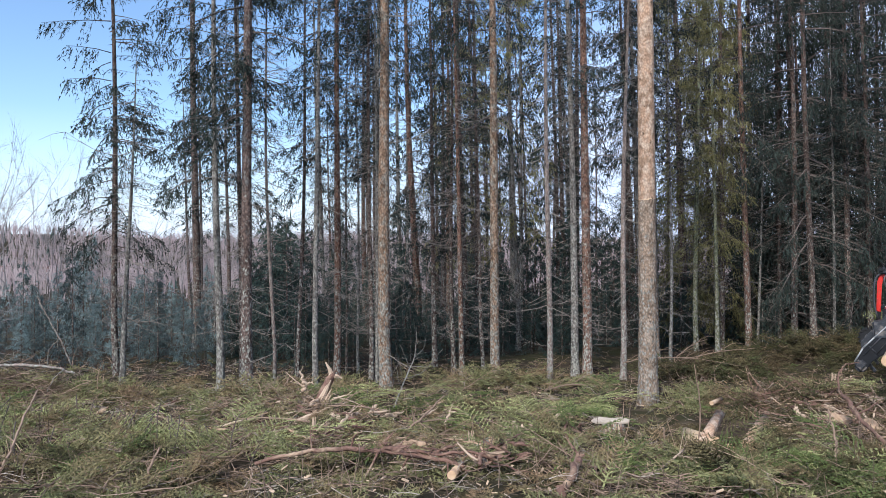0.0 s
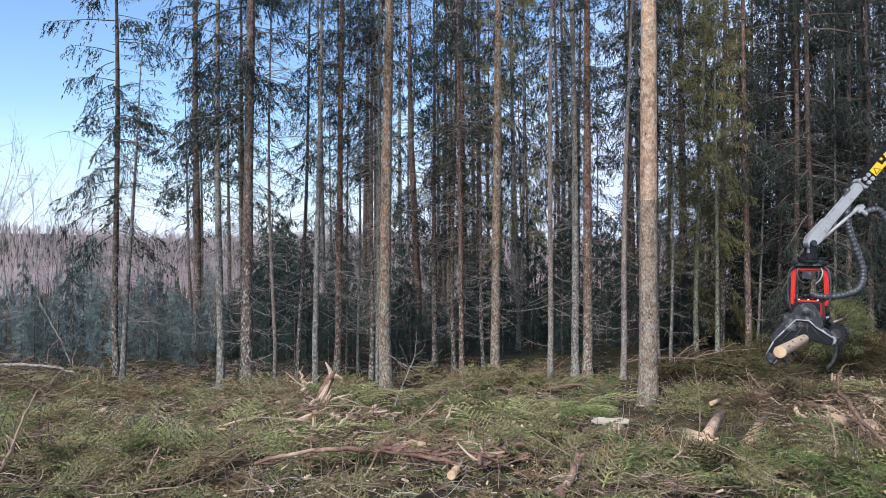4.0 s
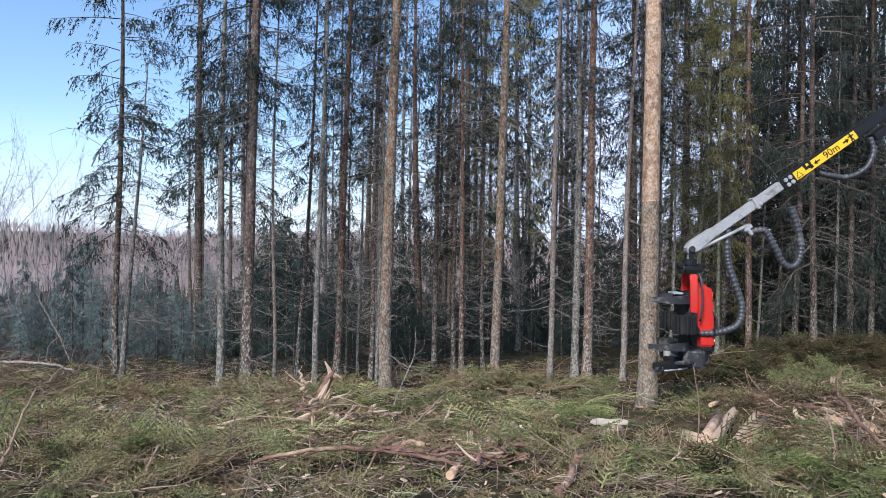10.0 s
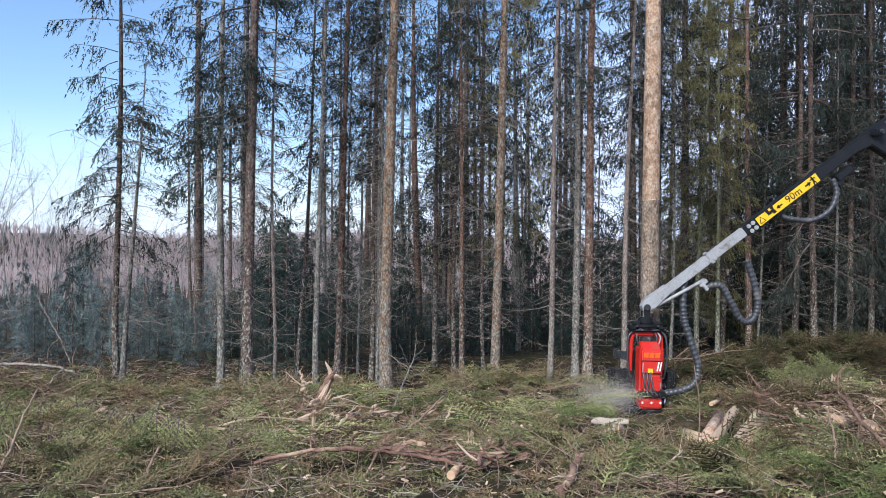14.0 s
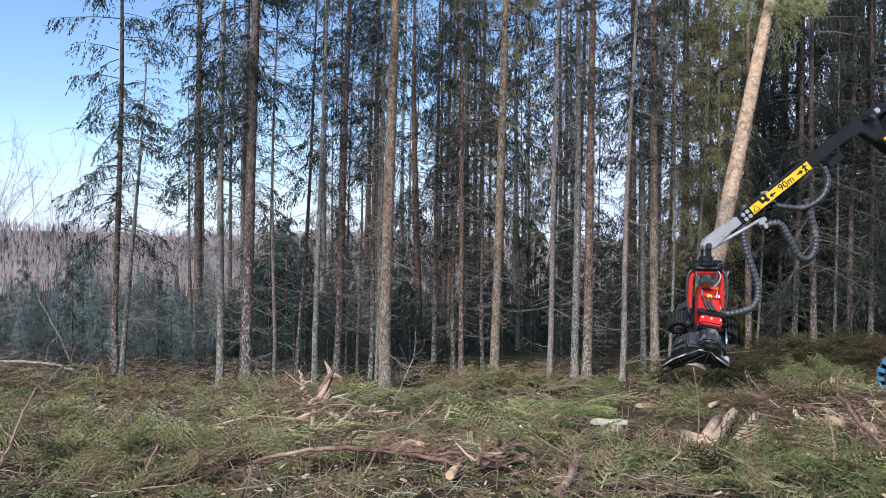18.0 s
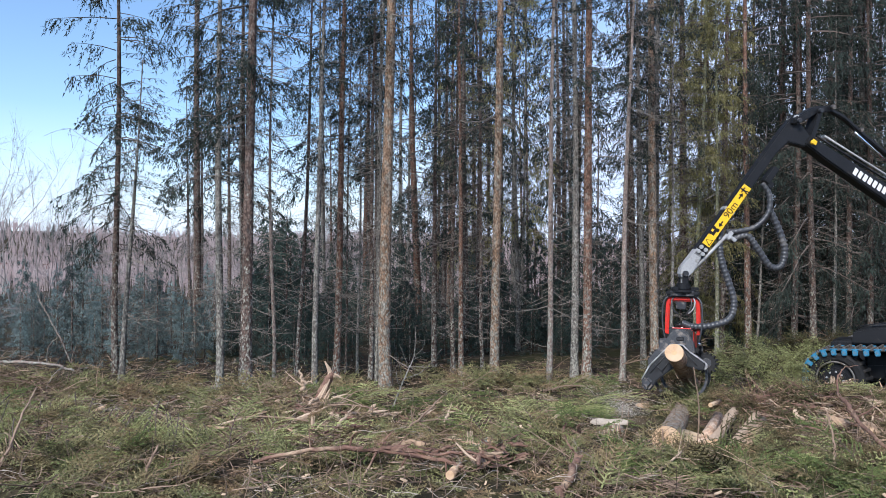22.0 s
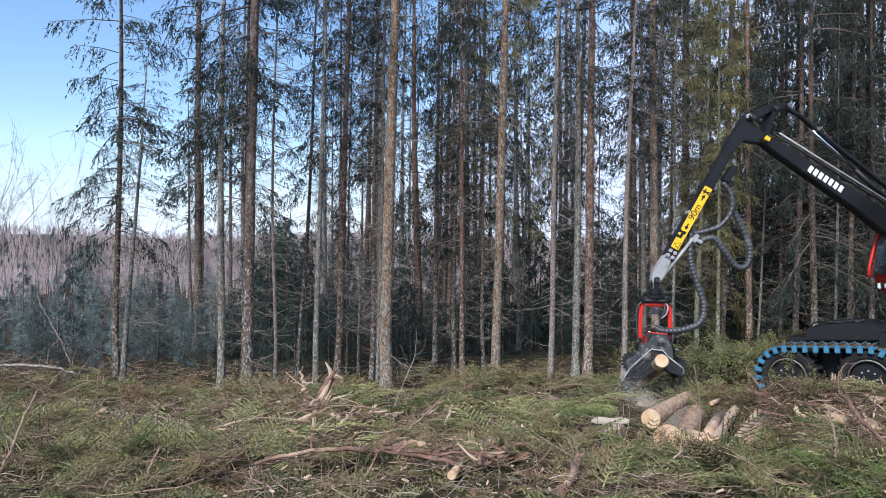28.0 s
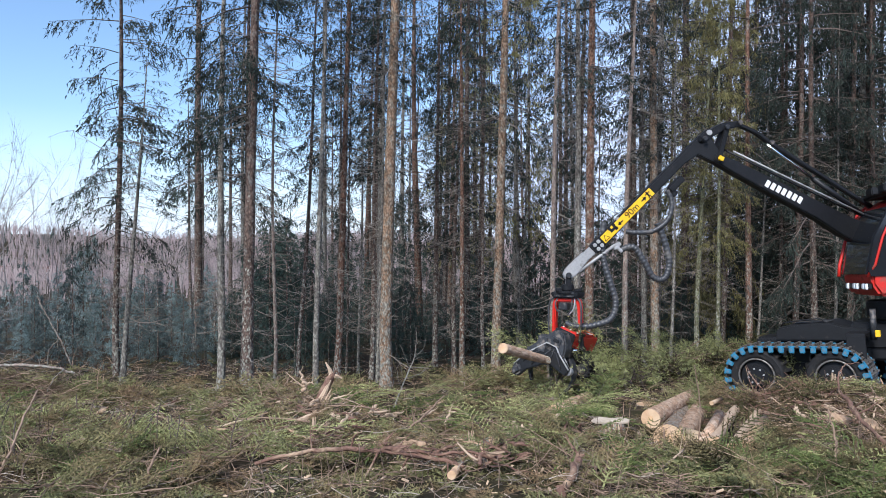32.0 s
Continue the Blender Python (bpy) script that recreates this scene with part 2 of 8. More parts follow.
YELLOW = mat("yellow_sticker", (0.82, 0.5, 0.02), 0.5, vary=0.08, scale=3, fine=30, bump=0.05, dirt=(0.3, 0.22, 0.08), dirt_at=0.7)
BLACK_INK = mat("black_print", (0.012, 0.012, 0.012), 0.5, vary=0.1, scale=3, bump=0)
WHITE_PAINT = mat("white_print", (0.78, 0.78, 0.76), 0.5, vary=0.1, scale=3, bump=0)
ORANGE = mat("orange_print", (0.82, 0.14, 0.02), 0.45, vary=0.1, scale=3, bump=0.05)
BLUE_PAINT = mat("blue_track_paint", (0.035, 0.19, 0.32), 0.5, vary=0.25, scale=6, fine=30, bump=0.15, dirt=(0.16, 0.14, 0.12), dirt_at=0.58)
TRACK_STEEL = mat("worn_track_steel", (0.2, 0.19, 0.18), 0.45, metal=0.6, vary=0.35, scale=6, fine=30, bump=0.2, dirt=(0.1, 0.08, 0.06), dirt_at=0.52)
SAWDUST = mat("sawdust", (0.62, 0.56, 0.49), 0.95, vary=0.15, scale=4, bump=0.0)
LAMP_GLASS = mat("lamp_lens", (0.75, 0.78, 0.8), 0.15, spec=0.6, vary=0.1, scale=6, bump=0.1)
glass = bpy.data.materials.new("tinted_cab_glass")
glass.use_nodes = True
_g = glass.node_tree.nodes["Principled BSDF"]
_g.inputs["Base Color"].default_value = (0.012, 0.014, 0.018, 1)
_g.inputs["Roughness"].default_value = 0.06
_g.inputs["Specular IOR Level"].default_value = 0.7
# reddish grey of bare woods, lightened to put distance haze into the colour
FAR_WOOD = mat("hazed_far_wood", (0.3, 0.235, 0.235), 0.98, vary=0.35, scale=0.05, fine=1.2, stretch=(1, 1, 0.25), bump=0.0, second=(0.32, 0.28, 0.27), second_scale=0.06, second_at=0.55)
HOUSE_WHITE = mat("white_boards", (0.75, 0.75, 0.72), 0.8, vary=0.1, scale=0.5, bump=0.0)
HOUSE_ROOF = mat("dark_roof_tiles", (0.12, 0.07, 0.06), 0.8, vary=0.2, scale=0.5, bump=0.0)


# ------------------------------------------------------------------ mesh helpers
class Soup:
    """Collects many small pieces into one mesh."""

    def __init__(self):
        self.v, self.f, self.n = [], [], 0

    def add(self, verts, faces, m=None):
        verts = np.asarray(verts, dtype=np.float64).reshape(-1, 3)
        if m is not None:
            a = np.array(m)
            verts = verts @ a[:3, :3].T + a[:3, 3]
        self.v.append(verts)
        self.f.extend([tuple(i + self.n for i in f) for f in faces] if not isinstance(faces, np.ndarray) else (faces + self.n).tolist())
        self.n += len(verts)
        return self

    def many(self, verts, faces, mats):
        """Copies of one template (faces all of one length) at many poses."""
        verts, faces, mats = np.asarray(verts, float), np.asarray(faces), np.asarray(mats, float)
        out = np.einsum("nij,vj->nvi", mats[:, :3, :3], verts) + mats[:, None, :3, 3]
        self.v.append(out.reshape(-1, 3))
        k = len(verts)
        idx = (faces[None] + (np.arange(len(mats)) * k)[:, None, None] + self.n).reshape(-1, faces.shape[1])
        self.f.extend(idx.tolist())
        self.n += k * len(mats)
        return self

    def mesh(self, name, smooth=False):
        me = bpy.data.meshes.new(name)
        me.from_pydata(np.concatenate(self.v).tolist(), [], self.f)
        if smooth:
            me.polygons.foreach_set("use_smooth", [True] * len(me.polygons))
        me.update()
        return me


def frame_on(d):
    d = np.asarray(d, float)
    d = d / (np.linalg.norm(d) + 1e-9)
    a = np.array((0, 0, 1.0)) if abs(d[2]) < 0.9 else np.array((1.0, 0, 0))
    u = np.cross(a, d)
    u /= np.linalg.norm(u)
    return u, np.cross(d, u)


def tube(pts, rads, n=6, cap=True, wob=0.0, rng=None):
    """A tapered tube through points."""
    pts = np.asarray(pts, float)
    k = len(pts)
    rads = np.full(k, rads) if np.isscalar(rads) else np.asarray(rads, float)
    ang = np.arange(n) * 2 * math.pi / n
    vs = np.zeros((k, n, 3))
    u = None
    for i in range(k):
        d = pts[min(i + 1, k - 1)] - pts[max(i - 1, 0)]
        d = d / (np.linalg.norm(d) + 1e-9)
        if u is None:
            u, w = frame_on(d)
        else:
            u = u - d * np.dot(u, d)
            u /= np.linalg.norm(u) + 1e-9
            w = np.cross(d, u)
        r = rads[i] * (1 + (wob * rng.uniform(-1, 1, n) if wob else 0) * np.ones(n))
        vs[i] = pts[i] + (np.cos(ang) * r)[:, None] * u + (np.sin(ang) * r)[:, None] * w
    faces = []
    for i in range(k - 1):
        for j in range(n):
            a, b = i * n + j, i * n + (j + 1) % n
            faces.append((a, b, b + n, a + n))
    if cap:
        faces.append(tuple(range(n - 1, -1, -1)))
        faces.append(tuple((k - 1) * n + j for j in range(n)))
    return vs.reshape(-1, 3), faces


def rod(pts, rads, n=10, name="rod", smooth=True):
    return Soup().add(*tube(pts, rads, n)).mesh(name, smooth)


def solid(boxes, bevel=0.01, segs=2):
    """Bevelled boxes, each (cx, cy, cz, sx, sy, sz[, rx, ry, rz]), as one bmesh."""
    bm = bmesh.new()
    for b in boxes:
        m = pose(*b[:3], *(b[6:9] if len(b) > 6 else (0, 0, 0))) @ Matrix.Diagonal((b[3], b[4], b[5], 1))
        bmesh.ops.create_cube(bm, size=1.0, matrix=m)
    if bevel:
        bmesh.ops.bevel(bm, geom=bm.edges[:], offset=bevel, segments=segs, affect="EDGES", clamp_overlap=True)
    return bm


def slab(outline, thick, axis="y", bevel=0.008, holes=()):
    """A plate: an outline of (a, b) points given in the xz plane (axis y), xy (axis z) or yz (axis x), of that thickness about 0."""
    bm = bmesh.new()
    put = {"y": lambda a, b, c: (a, c, b), "z": lambda a, b, c: (a, b, c), "x": lambda a, b, c: (c, a, b)}[axis]
    lo = [bm.verts.new(put(a, b, -thick / 2)) for a, b in outline]
    hi = [bm.verts.new(put(a, b, thick / 2)) for a, b in outline]
    k = len(outline)
    bm.faces.new(lo[::-1]), bm.faces.new(hi)
    for i in range(k):
        bm.faces.new((lo[i], lo[(i + 1) % k], hi[(i + 1) % k], hi[i]))
    bmesh.ops.recalc_face_normals(bm, faces=bm.faces[:])
    if bevel:
        bmesh.ops.bevel(bm, geom=bm.edges[:], offset=bevel, segments=2, affect="EDGES", clamp_overlap=True)
    return bm


def disc(center, axis, r, depth, n=24, bevel=0.01):
    """A bevelled drum."""
    bm = bmesh.new()
    q = Vector(axis).to_track_quat("Z", "Y").to_matrix().to_4x4()
    bmesh.ops.create_cone(bm, cap_ends=True, segments=n, radius1=r, radius2=r, depth=depth, matrix=Matrix.Translation(center) @ q)
    if bevel:
        bmesh.ops.bevel(bm, geom=[e for e in bm.edges if len(e.link_faces) == 2 and e.calc_face_angle(0) > 0.8], offset=bevel, segments=2, affect="EDGES")
    return bm


def merge(*bms):
    """Several bmeshes in one."""
    me = bpy.data.meshes.new("tmp")
    out = bmesh.new()
    for b in bms:
        b.to_mesh(me)
        b.free()
        out.from_mesh(me)
    bpy.data.meshes.remove(me)
    return out


def shift(bm, m):
    bmesh.ops.transform(bm, matrix=m, verts=bm.verts[:])
    return bm


def part(name, data, material, parent=None, label="", smooth=True):
    """One mesh object, from a bmesh or a mesh, under a thing or a part."""
    if isinstance(data, bmesh.types.BMesh):
        me = bpy.data.meshes.new(name)
        data.to_mesh(me)
        data.free()
        if smooth:
            for p in me.polygons:
                p.use_smooth = True
            me.set_sharp_from_angle(angle=radians(35))
        data = me
    if not data.materials:
        for one in (material if isinstance(material, (list, tuple)) else (material,)):
            data.materials.append(one)
    ob = new(name, data)
    if parent:
        ob.parent = parent
    return tagged(ob, label)


def thing(name, label, category, m=None, group="", kind=""):
    ob = new(name)
    ob.empty_display_size = 0.2
    if m is not None:
        ob.matrix_basis = m
    return tagged(ob, label, category, group, kind)


def letters(text, size, depth=0.004):
    """Raised letters of the built-in font, as a mesh, standing in the xz plane and read from -y."""
    cu = bpy.data.curves.new("letters", "FONT")
    cu.body, cu.size, cu.extrude, cu.align_x, cu.align_y = text, size, depth / 2, "CENTER", "CENTER"
    tmp = bpy.data.objects.new("letters", cu)
    scene.collection.objects.link(tmp)
    me = bpy.data.meshes.new_from_object(tmp.evaluated_get(bpy.context.evaluated_depsgraph_get()))
    bpy.data.objects.remove(tmp)
    bpy.data.curves.remove(cu)
    me.transform(pose(0, 0, 0, 90, 0, 0))
    return me


# ------------------------------------------------------------------ ground
def smooth_bump(x, y, cx, cy, rx, ry, h):
    return h * math.exp(-(((x - cx) / rx) ** 2 + ((y - cy) / ry) ** 2))


MOUNDS = [(10.5, 17.5, 3.0, 1.5, 0.3), (6.0, 11.4, 1.5, 0.7, 0.24), (-8.9, 12.6, 1.4, 1.2, 0.25), (-4.7, 7.6, 1.0, 1.0, 0.16), (-2.0, 10.6, 0.9, 0.8, 0.16),
          (4.6, 10.4, 0.9, 0.7, 0.1), (-0.6, 12.6, 1.6, 0.6, 0.1), (7.4, 17.6, 1.6, 0.8, 0.3), (3.3, 10.9, 0.5, 0.5, -0.12), (3.7, 9.4, 1.0, 1.6, -0.3)]


def base_z(y):
    if y < 12.7:
        return -0.095 * y
    if y < 24:
        return -1.2065 - 0.03 * (y - 12.7)
    if y < 120:
        return -1.5455 - 0.085 * (y - 24)
    return -9.7


def gz(x, y):
    """Height of the ground."""
    z = base_z(y)
    if 3 < y < 40 and abs(x) < 30:
        near = 1.0 if y < 10.5 else max(0.3, 1 - (y - 10.5) * 0.3) if y < 22 else max(0.0, 0.3 - (y - 22) / 60)
        calm = 1 - 0.8 * math.exp(-(((x - 3.5) / 1.8) ** 2 + ((y - 10.4) / 2.8) ** 2))
        calm *= 1 - 0.75 * math.exp(-(((x + 0.5) / 1.6) ** 2 + ((y - 6.6) / 0.8) ** 2))
        z += near * calm * (0.12 * noise.noise((x * 0.45, y * 0.45, 0)) + 0.13 * noise.noise((x * 1.5, y * 1.5, 3)) + 0.085 * noise.noise((x * 3.9, y * 3.9, 7)))
        for c in MOUNDS:
            if abs(x - c[0]) < 3 * c[2] and abs(y - c[1]) < 3 * c[3]:
                z += smooth_bump(x, y, *c)
    if y > 120:
        k = min(1.0, (y - 120) / 130)
        z += -2.5 * k
        r = max(0.0, min(1.0, (y - 250) / 260))
        z += (21 + 7 * noise.noise((x * 0.006, 0.3, 1.0)) - 0.012 * (x + 180)) * r * r * (3 - 2 * r)
    return z


def spread(lo, hi, fine, far, grow=1.22):
    a = list(np.arange(lo, hi + 1e-6, fine))
    s, x = fine, hi
    while x < far:
        s *= grow
        x += s
        a.append(x)
    return a


def build_ground():
    xs = spread(0, 12.6, 0.14, 2500)
    xs = [-x for x in xs[:0:-1]] + xs
    ys = spread(4.5, 22.0, 0.14, 2600)
    ys = [-2400, -900, -300, -100, -30, -10, -3, 0, 2, 3.5] + ys
    verts = [(x, y, gz(x, y)) for y in ys for x in xs]
    w = len(xs)
    faces = [(j * w + i, j * w + i + 1, (j + 1) * w + i + 1, (j + 1) * w + i) for j in range(len(ys) - 1) for i in range(w - 1)]
    me = bpy.data.meshes.new("ground")
    me.from_pydata(verts, [], faces)
    me.polygons.foreach_set("use_smooth", [True] * len(me.polygons))
    part("ground", me, LITTER, None, "brown and mossy forest floor littered with logging slash")["kind"] = "structure"


build_ground()


# ------------------------------------------------------------------ trees
def twig_ribbon(s, p, d, length, width, rng, droop=0.3):
    """A needled twig: two crossed tapering blades with a kink."""
    d = np.asarray(d, float)
    d /= np.linalg.norm(d) + 1e-9
    mid = p + d * length * 0.5
    end = mid + (d + np.array((0, 0, -droop))) * length * 0.5
    u, w = frame_on(d)
    g = rng.uniform(0, math.pi)
    a = (u * math.cos(g) + w * math.sin(g)) * width / 2
    s.add([p - a * 0.5, p + a * 0.5, mid + a, mid - a, end], [(0, 1, 2, 3), (3, 2, 4)])


def tufts(s, base, way, length, width, rng):
    """Slim needle tufts, one triangle each."""
    base, way = np.asarray(base, float), np.asarray(way, float)
    way = way / (np.linalg.norm(way, axis=1)[:, None] + 1e-9)
    side = np.cross(way, rng.normal(0, 1, way.shape))
    side *= (np.asarray(width) / 2 / (np.linalg.norm(side, axis=1) + 1e-9))[:, None]
    v = np.stack([base - side, base + side, base + way * np.asarray(length)[:, None]], axis=1).reshape(-1, 3)
    s.add(v, np.arange(len(v)).reshape(-1, 3))


def branch_mesh(s, twigs, p, az, length, rise, sag, rng, density=9, hang=0.34, width=0.045):
    """A live spruce branch: bare near the stem, hung with drooping needled shoots further out. s takes the needles, twigs the wood."""
    k = 6
    q = np.arange(k + 1) / k
    r = q * length
    z = rise * r - sag * length * q * q * 0.9 + 0.45 * sag * length * np.maximum(0, q - 0.55) * q
    wob = 0.05 * length * np.sin(3 * q + az * 3)
    ca, sa = math.cos(az), math.sin(az)
    pts = p + np.stack([ca * r - sa * wob, sa * r + ca * wob, z], axis=1)
    twigs.add(*tube(pts[::2], np.linspace(0.007 + 0.005 * length, 0.003, 4), 3, cap=False))
    out, side = np.array((ca, sa, 0)), np.array((-sa, ca, 0))
    n = int(density * length) + 4
    f = 0.22 + 0.78 * rng.random(n) ** 0.75
    at = np.stack([np.interp(f, q, pts[:, j]) for j in range(3)], axis=1)
    sg = rng.choice((-1.0, 1.0), n) * rng.uniform(0.1, 1.0, n)
    d = side * sg[:, None] + out * rng.uniform(0.2, 0.9, n)[:, None] + np.array((0, 0, 1.0)) * rng.uniform(-1.1, 0.05, n)[:, None]
    d /= np.linalg.norm(d, axis=1)[:, None]
    ln = (0.1 + 0.2 * length * (1.2 - f)) * rng.uniform(0.55, 1.4, n) + hang * 0.35
    fall = rng.uniform(0.3, 0.9, n)
    end = at + d * ln[:, None] - np.array((0, 0, 1.0)) * (fall * ln)[:, None]
    mid = (at + end) / 2 + np.array((0, 0, 1.0)) * (0.2 * fall * ln)[:, None]
    th = np.array((0, 0, 0.005))
    twigs.add(np.stack([at, at + th, end], axis=1).reshape(-1, 3), np.arange(3 * n).reshape(-1, 3))
    m = 8
    t = rng.uniform(0.08, 1.05, (n, m))[:, :, None]
    b = at[:, None] * (1 - t) ** 2 + 2 * mid[:, None] * t * (1 - t) + end[:, None] * t * t
    w = d[:, None] * rng.uniform(0.2, 0.9, (n, m, 1)) + rng.normal(0, 0.45, (n, m, 3)) + np.array((0, 0, -0.55))
    tufts(s, b.reshape(-1, 3), w.reshape(-1, 3), hang * rng.uniform(0.3, 0.75, n * m), width * rng.uniform(0.6, 1.3, n * m), rng)


def crown_proto(seed, height, reach, density=8, step=0.23, hang=0.34, young=False, gaps=0.15, width=0.045):
    """Needles and branch wood of a crown of that height, from z = 0."""
    rng = np.random.default_rng(seed)
    s, w = Soup(), Soup()
    z = 0.0
    while z < height - 0.25:
        q = z / height
        if young:
            r = reach * (1 - q) ** 0.85
        else:
            r = reach * min(1.0, 0.75 + 1.2 * q) * (1 - q) ** 0.6
        for _ in range(rng.integers(1, 4)):
            if rng.random() < gaps:
                continue
            az = rng.uniform(0, 2 * math.pi)
            ln = max(0.2, r * rng.uniform(0.55, 1.15))
            low = 1 - q
            branch_mesh(s, w, np.array((0, 0, z + rng.uniform(-0.1, 0.1))), az, ln, 0.25 - 0.35 * low + rng.uniform(-0.1, 0.1), 0.34 * low + 0.05, rng, density, hang, width)
        z += step * rng.uniform(0.6, 1.4)
    twig_ribbon(s, np.array((0, 0, height - 0.4)), (0, 0, 1), 0.5, 0.05, rng, 0)
    return s.mesh("crown", False), w.mesh("branches", False)


def dead_branch_proto(seed, ln=1.0):
    """One bare dead branch that leaves the stem along +x."""
    rng = np.random.default_rng(seed)
    s = Soup()
    k = 5
    bend, sag = rng.uniform(-0.5, 0.5), rng.uniform(0.1, 0.55)
    lift = sag + rng.uniform(-0.1, 0.4)
    pts = []
    for i in range(k + 1):
        q = i / k
        a = bend * q * q
        pts.append((math.cos(a) * ln * q, math.sin(a) * ln * q, ln * (rng.uniform(-0.02, 0.02) - sag * q + lift * q * q)))
    pts = np.array(pts)
    s.add(*tube(pts, np.linspace(0.0085, 0.0025, k + 1), 4, cap=False))
    for _ in range(10):
        i = rng.integers(1, k + 1)
        a = rng.uniform(-1.2, 1.2)
        d = np.array((math.cos(a), math.sin(a), rng.uniform(-0.7, 0.25)))
        e = rng.uniform(0.12, 0.4) * ln
        s.add(*tube([pts[i], pts[i] + d * e * 0.5, pts[i] + d * e + np.array((0, 0, rng.uniform(-0.06, 0.06)))], [0.0038, 0.003, 0.002], 3, cap=False))
    return s.mesh("dead_branch", False)


def dead_proto(seed, height, count, reach=1.0):
    """Bare dead twigs on the shaded part of a stem of that height."""
    rng = np.random.default_rng(seed)
    s = Soup()
    for _ in range(count):
        z = height * rng.uniform(0.05, 1.0) ** 0.75
        az = rng.uniform(0, 2 * math.pi)
        ln = reach * rng.uniform(0.15, 0.9)
        d = np.array((math.cos(az), math.sin(az), 0))
        g = np.array((-math.sin(az), math.cos(az), 0)) * rng.uniform(-0.2, 0.2)
        p = np.array((0, 0, z))
        s.add(*tube([p, p + (d + g) * ln * 0.5 + (0, 0, -0.2 * ln), p + d * ln + (0, 0, rng.uniform(-0.4, 0.1) * ln)], [0.007, 0.0055, 0.0025], 3, cap=False))
        for _ in range(2):
            a = az + rng.uniform(-1.2, 1.2)
            e = rng.uniform(0.1, 0.3) * ln
            b = p + (d + g) * ln * 0.5 + (0, 0, -0.2 * ln)
            s.add([b, b + (0.004, 0.004, 0.006), b + np.array((math.cos(a), math.sin(a), rng.uniform(-0.6, 0.3))) * e], [(0, 1, 2)])
    return s.mesh("dead_twigs", False)


def trunk_mesh(radius, height, rng, lower=0.0, name="trunk", n=14):
    zs = list(np.arange(-0.25, 1.0, 0.16)) + list(np.arange(1.0, height, 0.45 if n > 10 else 1.2)) + [height]
    pts, rads = [], []
    bx, by = rng.uniform(-1, 1), rng.uniform(-1, 1)
    for z in zs:
        q = max(0, z) / height
        pts.append((0.05 * bx * math.sin(q * 7 + by * 3) * min(1, z if z > 0 else 0), 0.05 * by * math.sin(q * 6 + bx * 3) * min(1, max(0, z)), z))
        flare = 1 + 0.42 * math.exp(-max(0, z + 0.05) / 0.22)
        rads.append(max(0.012, radius * flare * (1 - q) ** 0.8 * (1 + rng.uniform(-0.025, 0.025))))
    return Soup().add(*tube(pts, rads, n, True, 0.045, rng)).mesh(name, True)


CROWNS = [crown_proto(40 + i, 9.5, 1.5 + 0.15 * (i % 3), 13, 0.28, 0.15, width=0.022, gaps=0.27) for i in range(6)]
DEEP = [crown_proto(50 + i, 9.5, 1.6, 10, 0.32, 0.18, width=0.026, gaps=0.27) for i in range(4)]
WIDE = [crown_proto(56 + i, 9.5, 1.85, 20, 0.23, 0.15, width=0.022, gaps=0.16) for i in range(2)]
SIDES = [crown_proto(60 + i, 9.5, 1.9, 16, 0.27, 0.16, gaps=0.1, width=0.023) for i in range(4)]
MOSSY = crown_proto(70, 9.5, 1.4, 24, 0.2, 0.16, width=0.022)
YOUNG = [crown_proto(80 + i, 4.6 + 0.5 * i, 1.3, 12, 0.19, 0.22, young=True, gaps=0.0, width=0.032) for i in range(4)]
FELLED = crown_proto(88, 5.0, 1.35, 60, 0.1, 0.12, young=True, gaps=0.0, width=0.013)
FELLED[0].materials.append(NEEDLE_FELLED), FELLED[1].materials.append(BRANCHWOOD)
DEADS = [dead_proto(90 + i, 8.0, 120, 1.15) for i in range(6)]
DEAD_ONE = [dead_branch_proto(190 + i) for i in range(9)]
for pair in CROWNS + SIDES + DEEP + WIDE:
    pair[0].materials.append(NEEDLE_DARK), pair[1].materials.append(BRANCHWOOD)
MOSSY[0].materials.append(NEEDLE_GREEN), MOSSY[1].materials.append(BRANCHWOOD)
# copies of the young crowns for the needles with haze in their colour
HAZED = [tuple(me.copy() for me in pair) for pair in YOUNG]
for pair in HAZED:
    pair[0].materials.append(NEEDLE_HAZED), pair[1].materials.append(BRANCHWOOD)
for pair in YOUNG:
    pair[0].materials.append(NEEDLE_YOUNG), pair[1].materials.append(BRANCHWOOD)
for d_ in DEADS + DEAD_ONE:
    d_.materials.append(DEADWOOD)

BARK_WORD = {"dark": "dark brown bark", "grey": "grey lichened bark", "pink": "pale pinkish bark", "red": "reddish brown bark", "warm": "warm brown flaking bark", "green": "mossy greenish bark"}
SWAYING = []      # (tree, lean of its rest pose, gain of the wind on it)


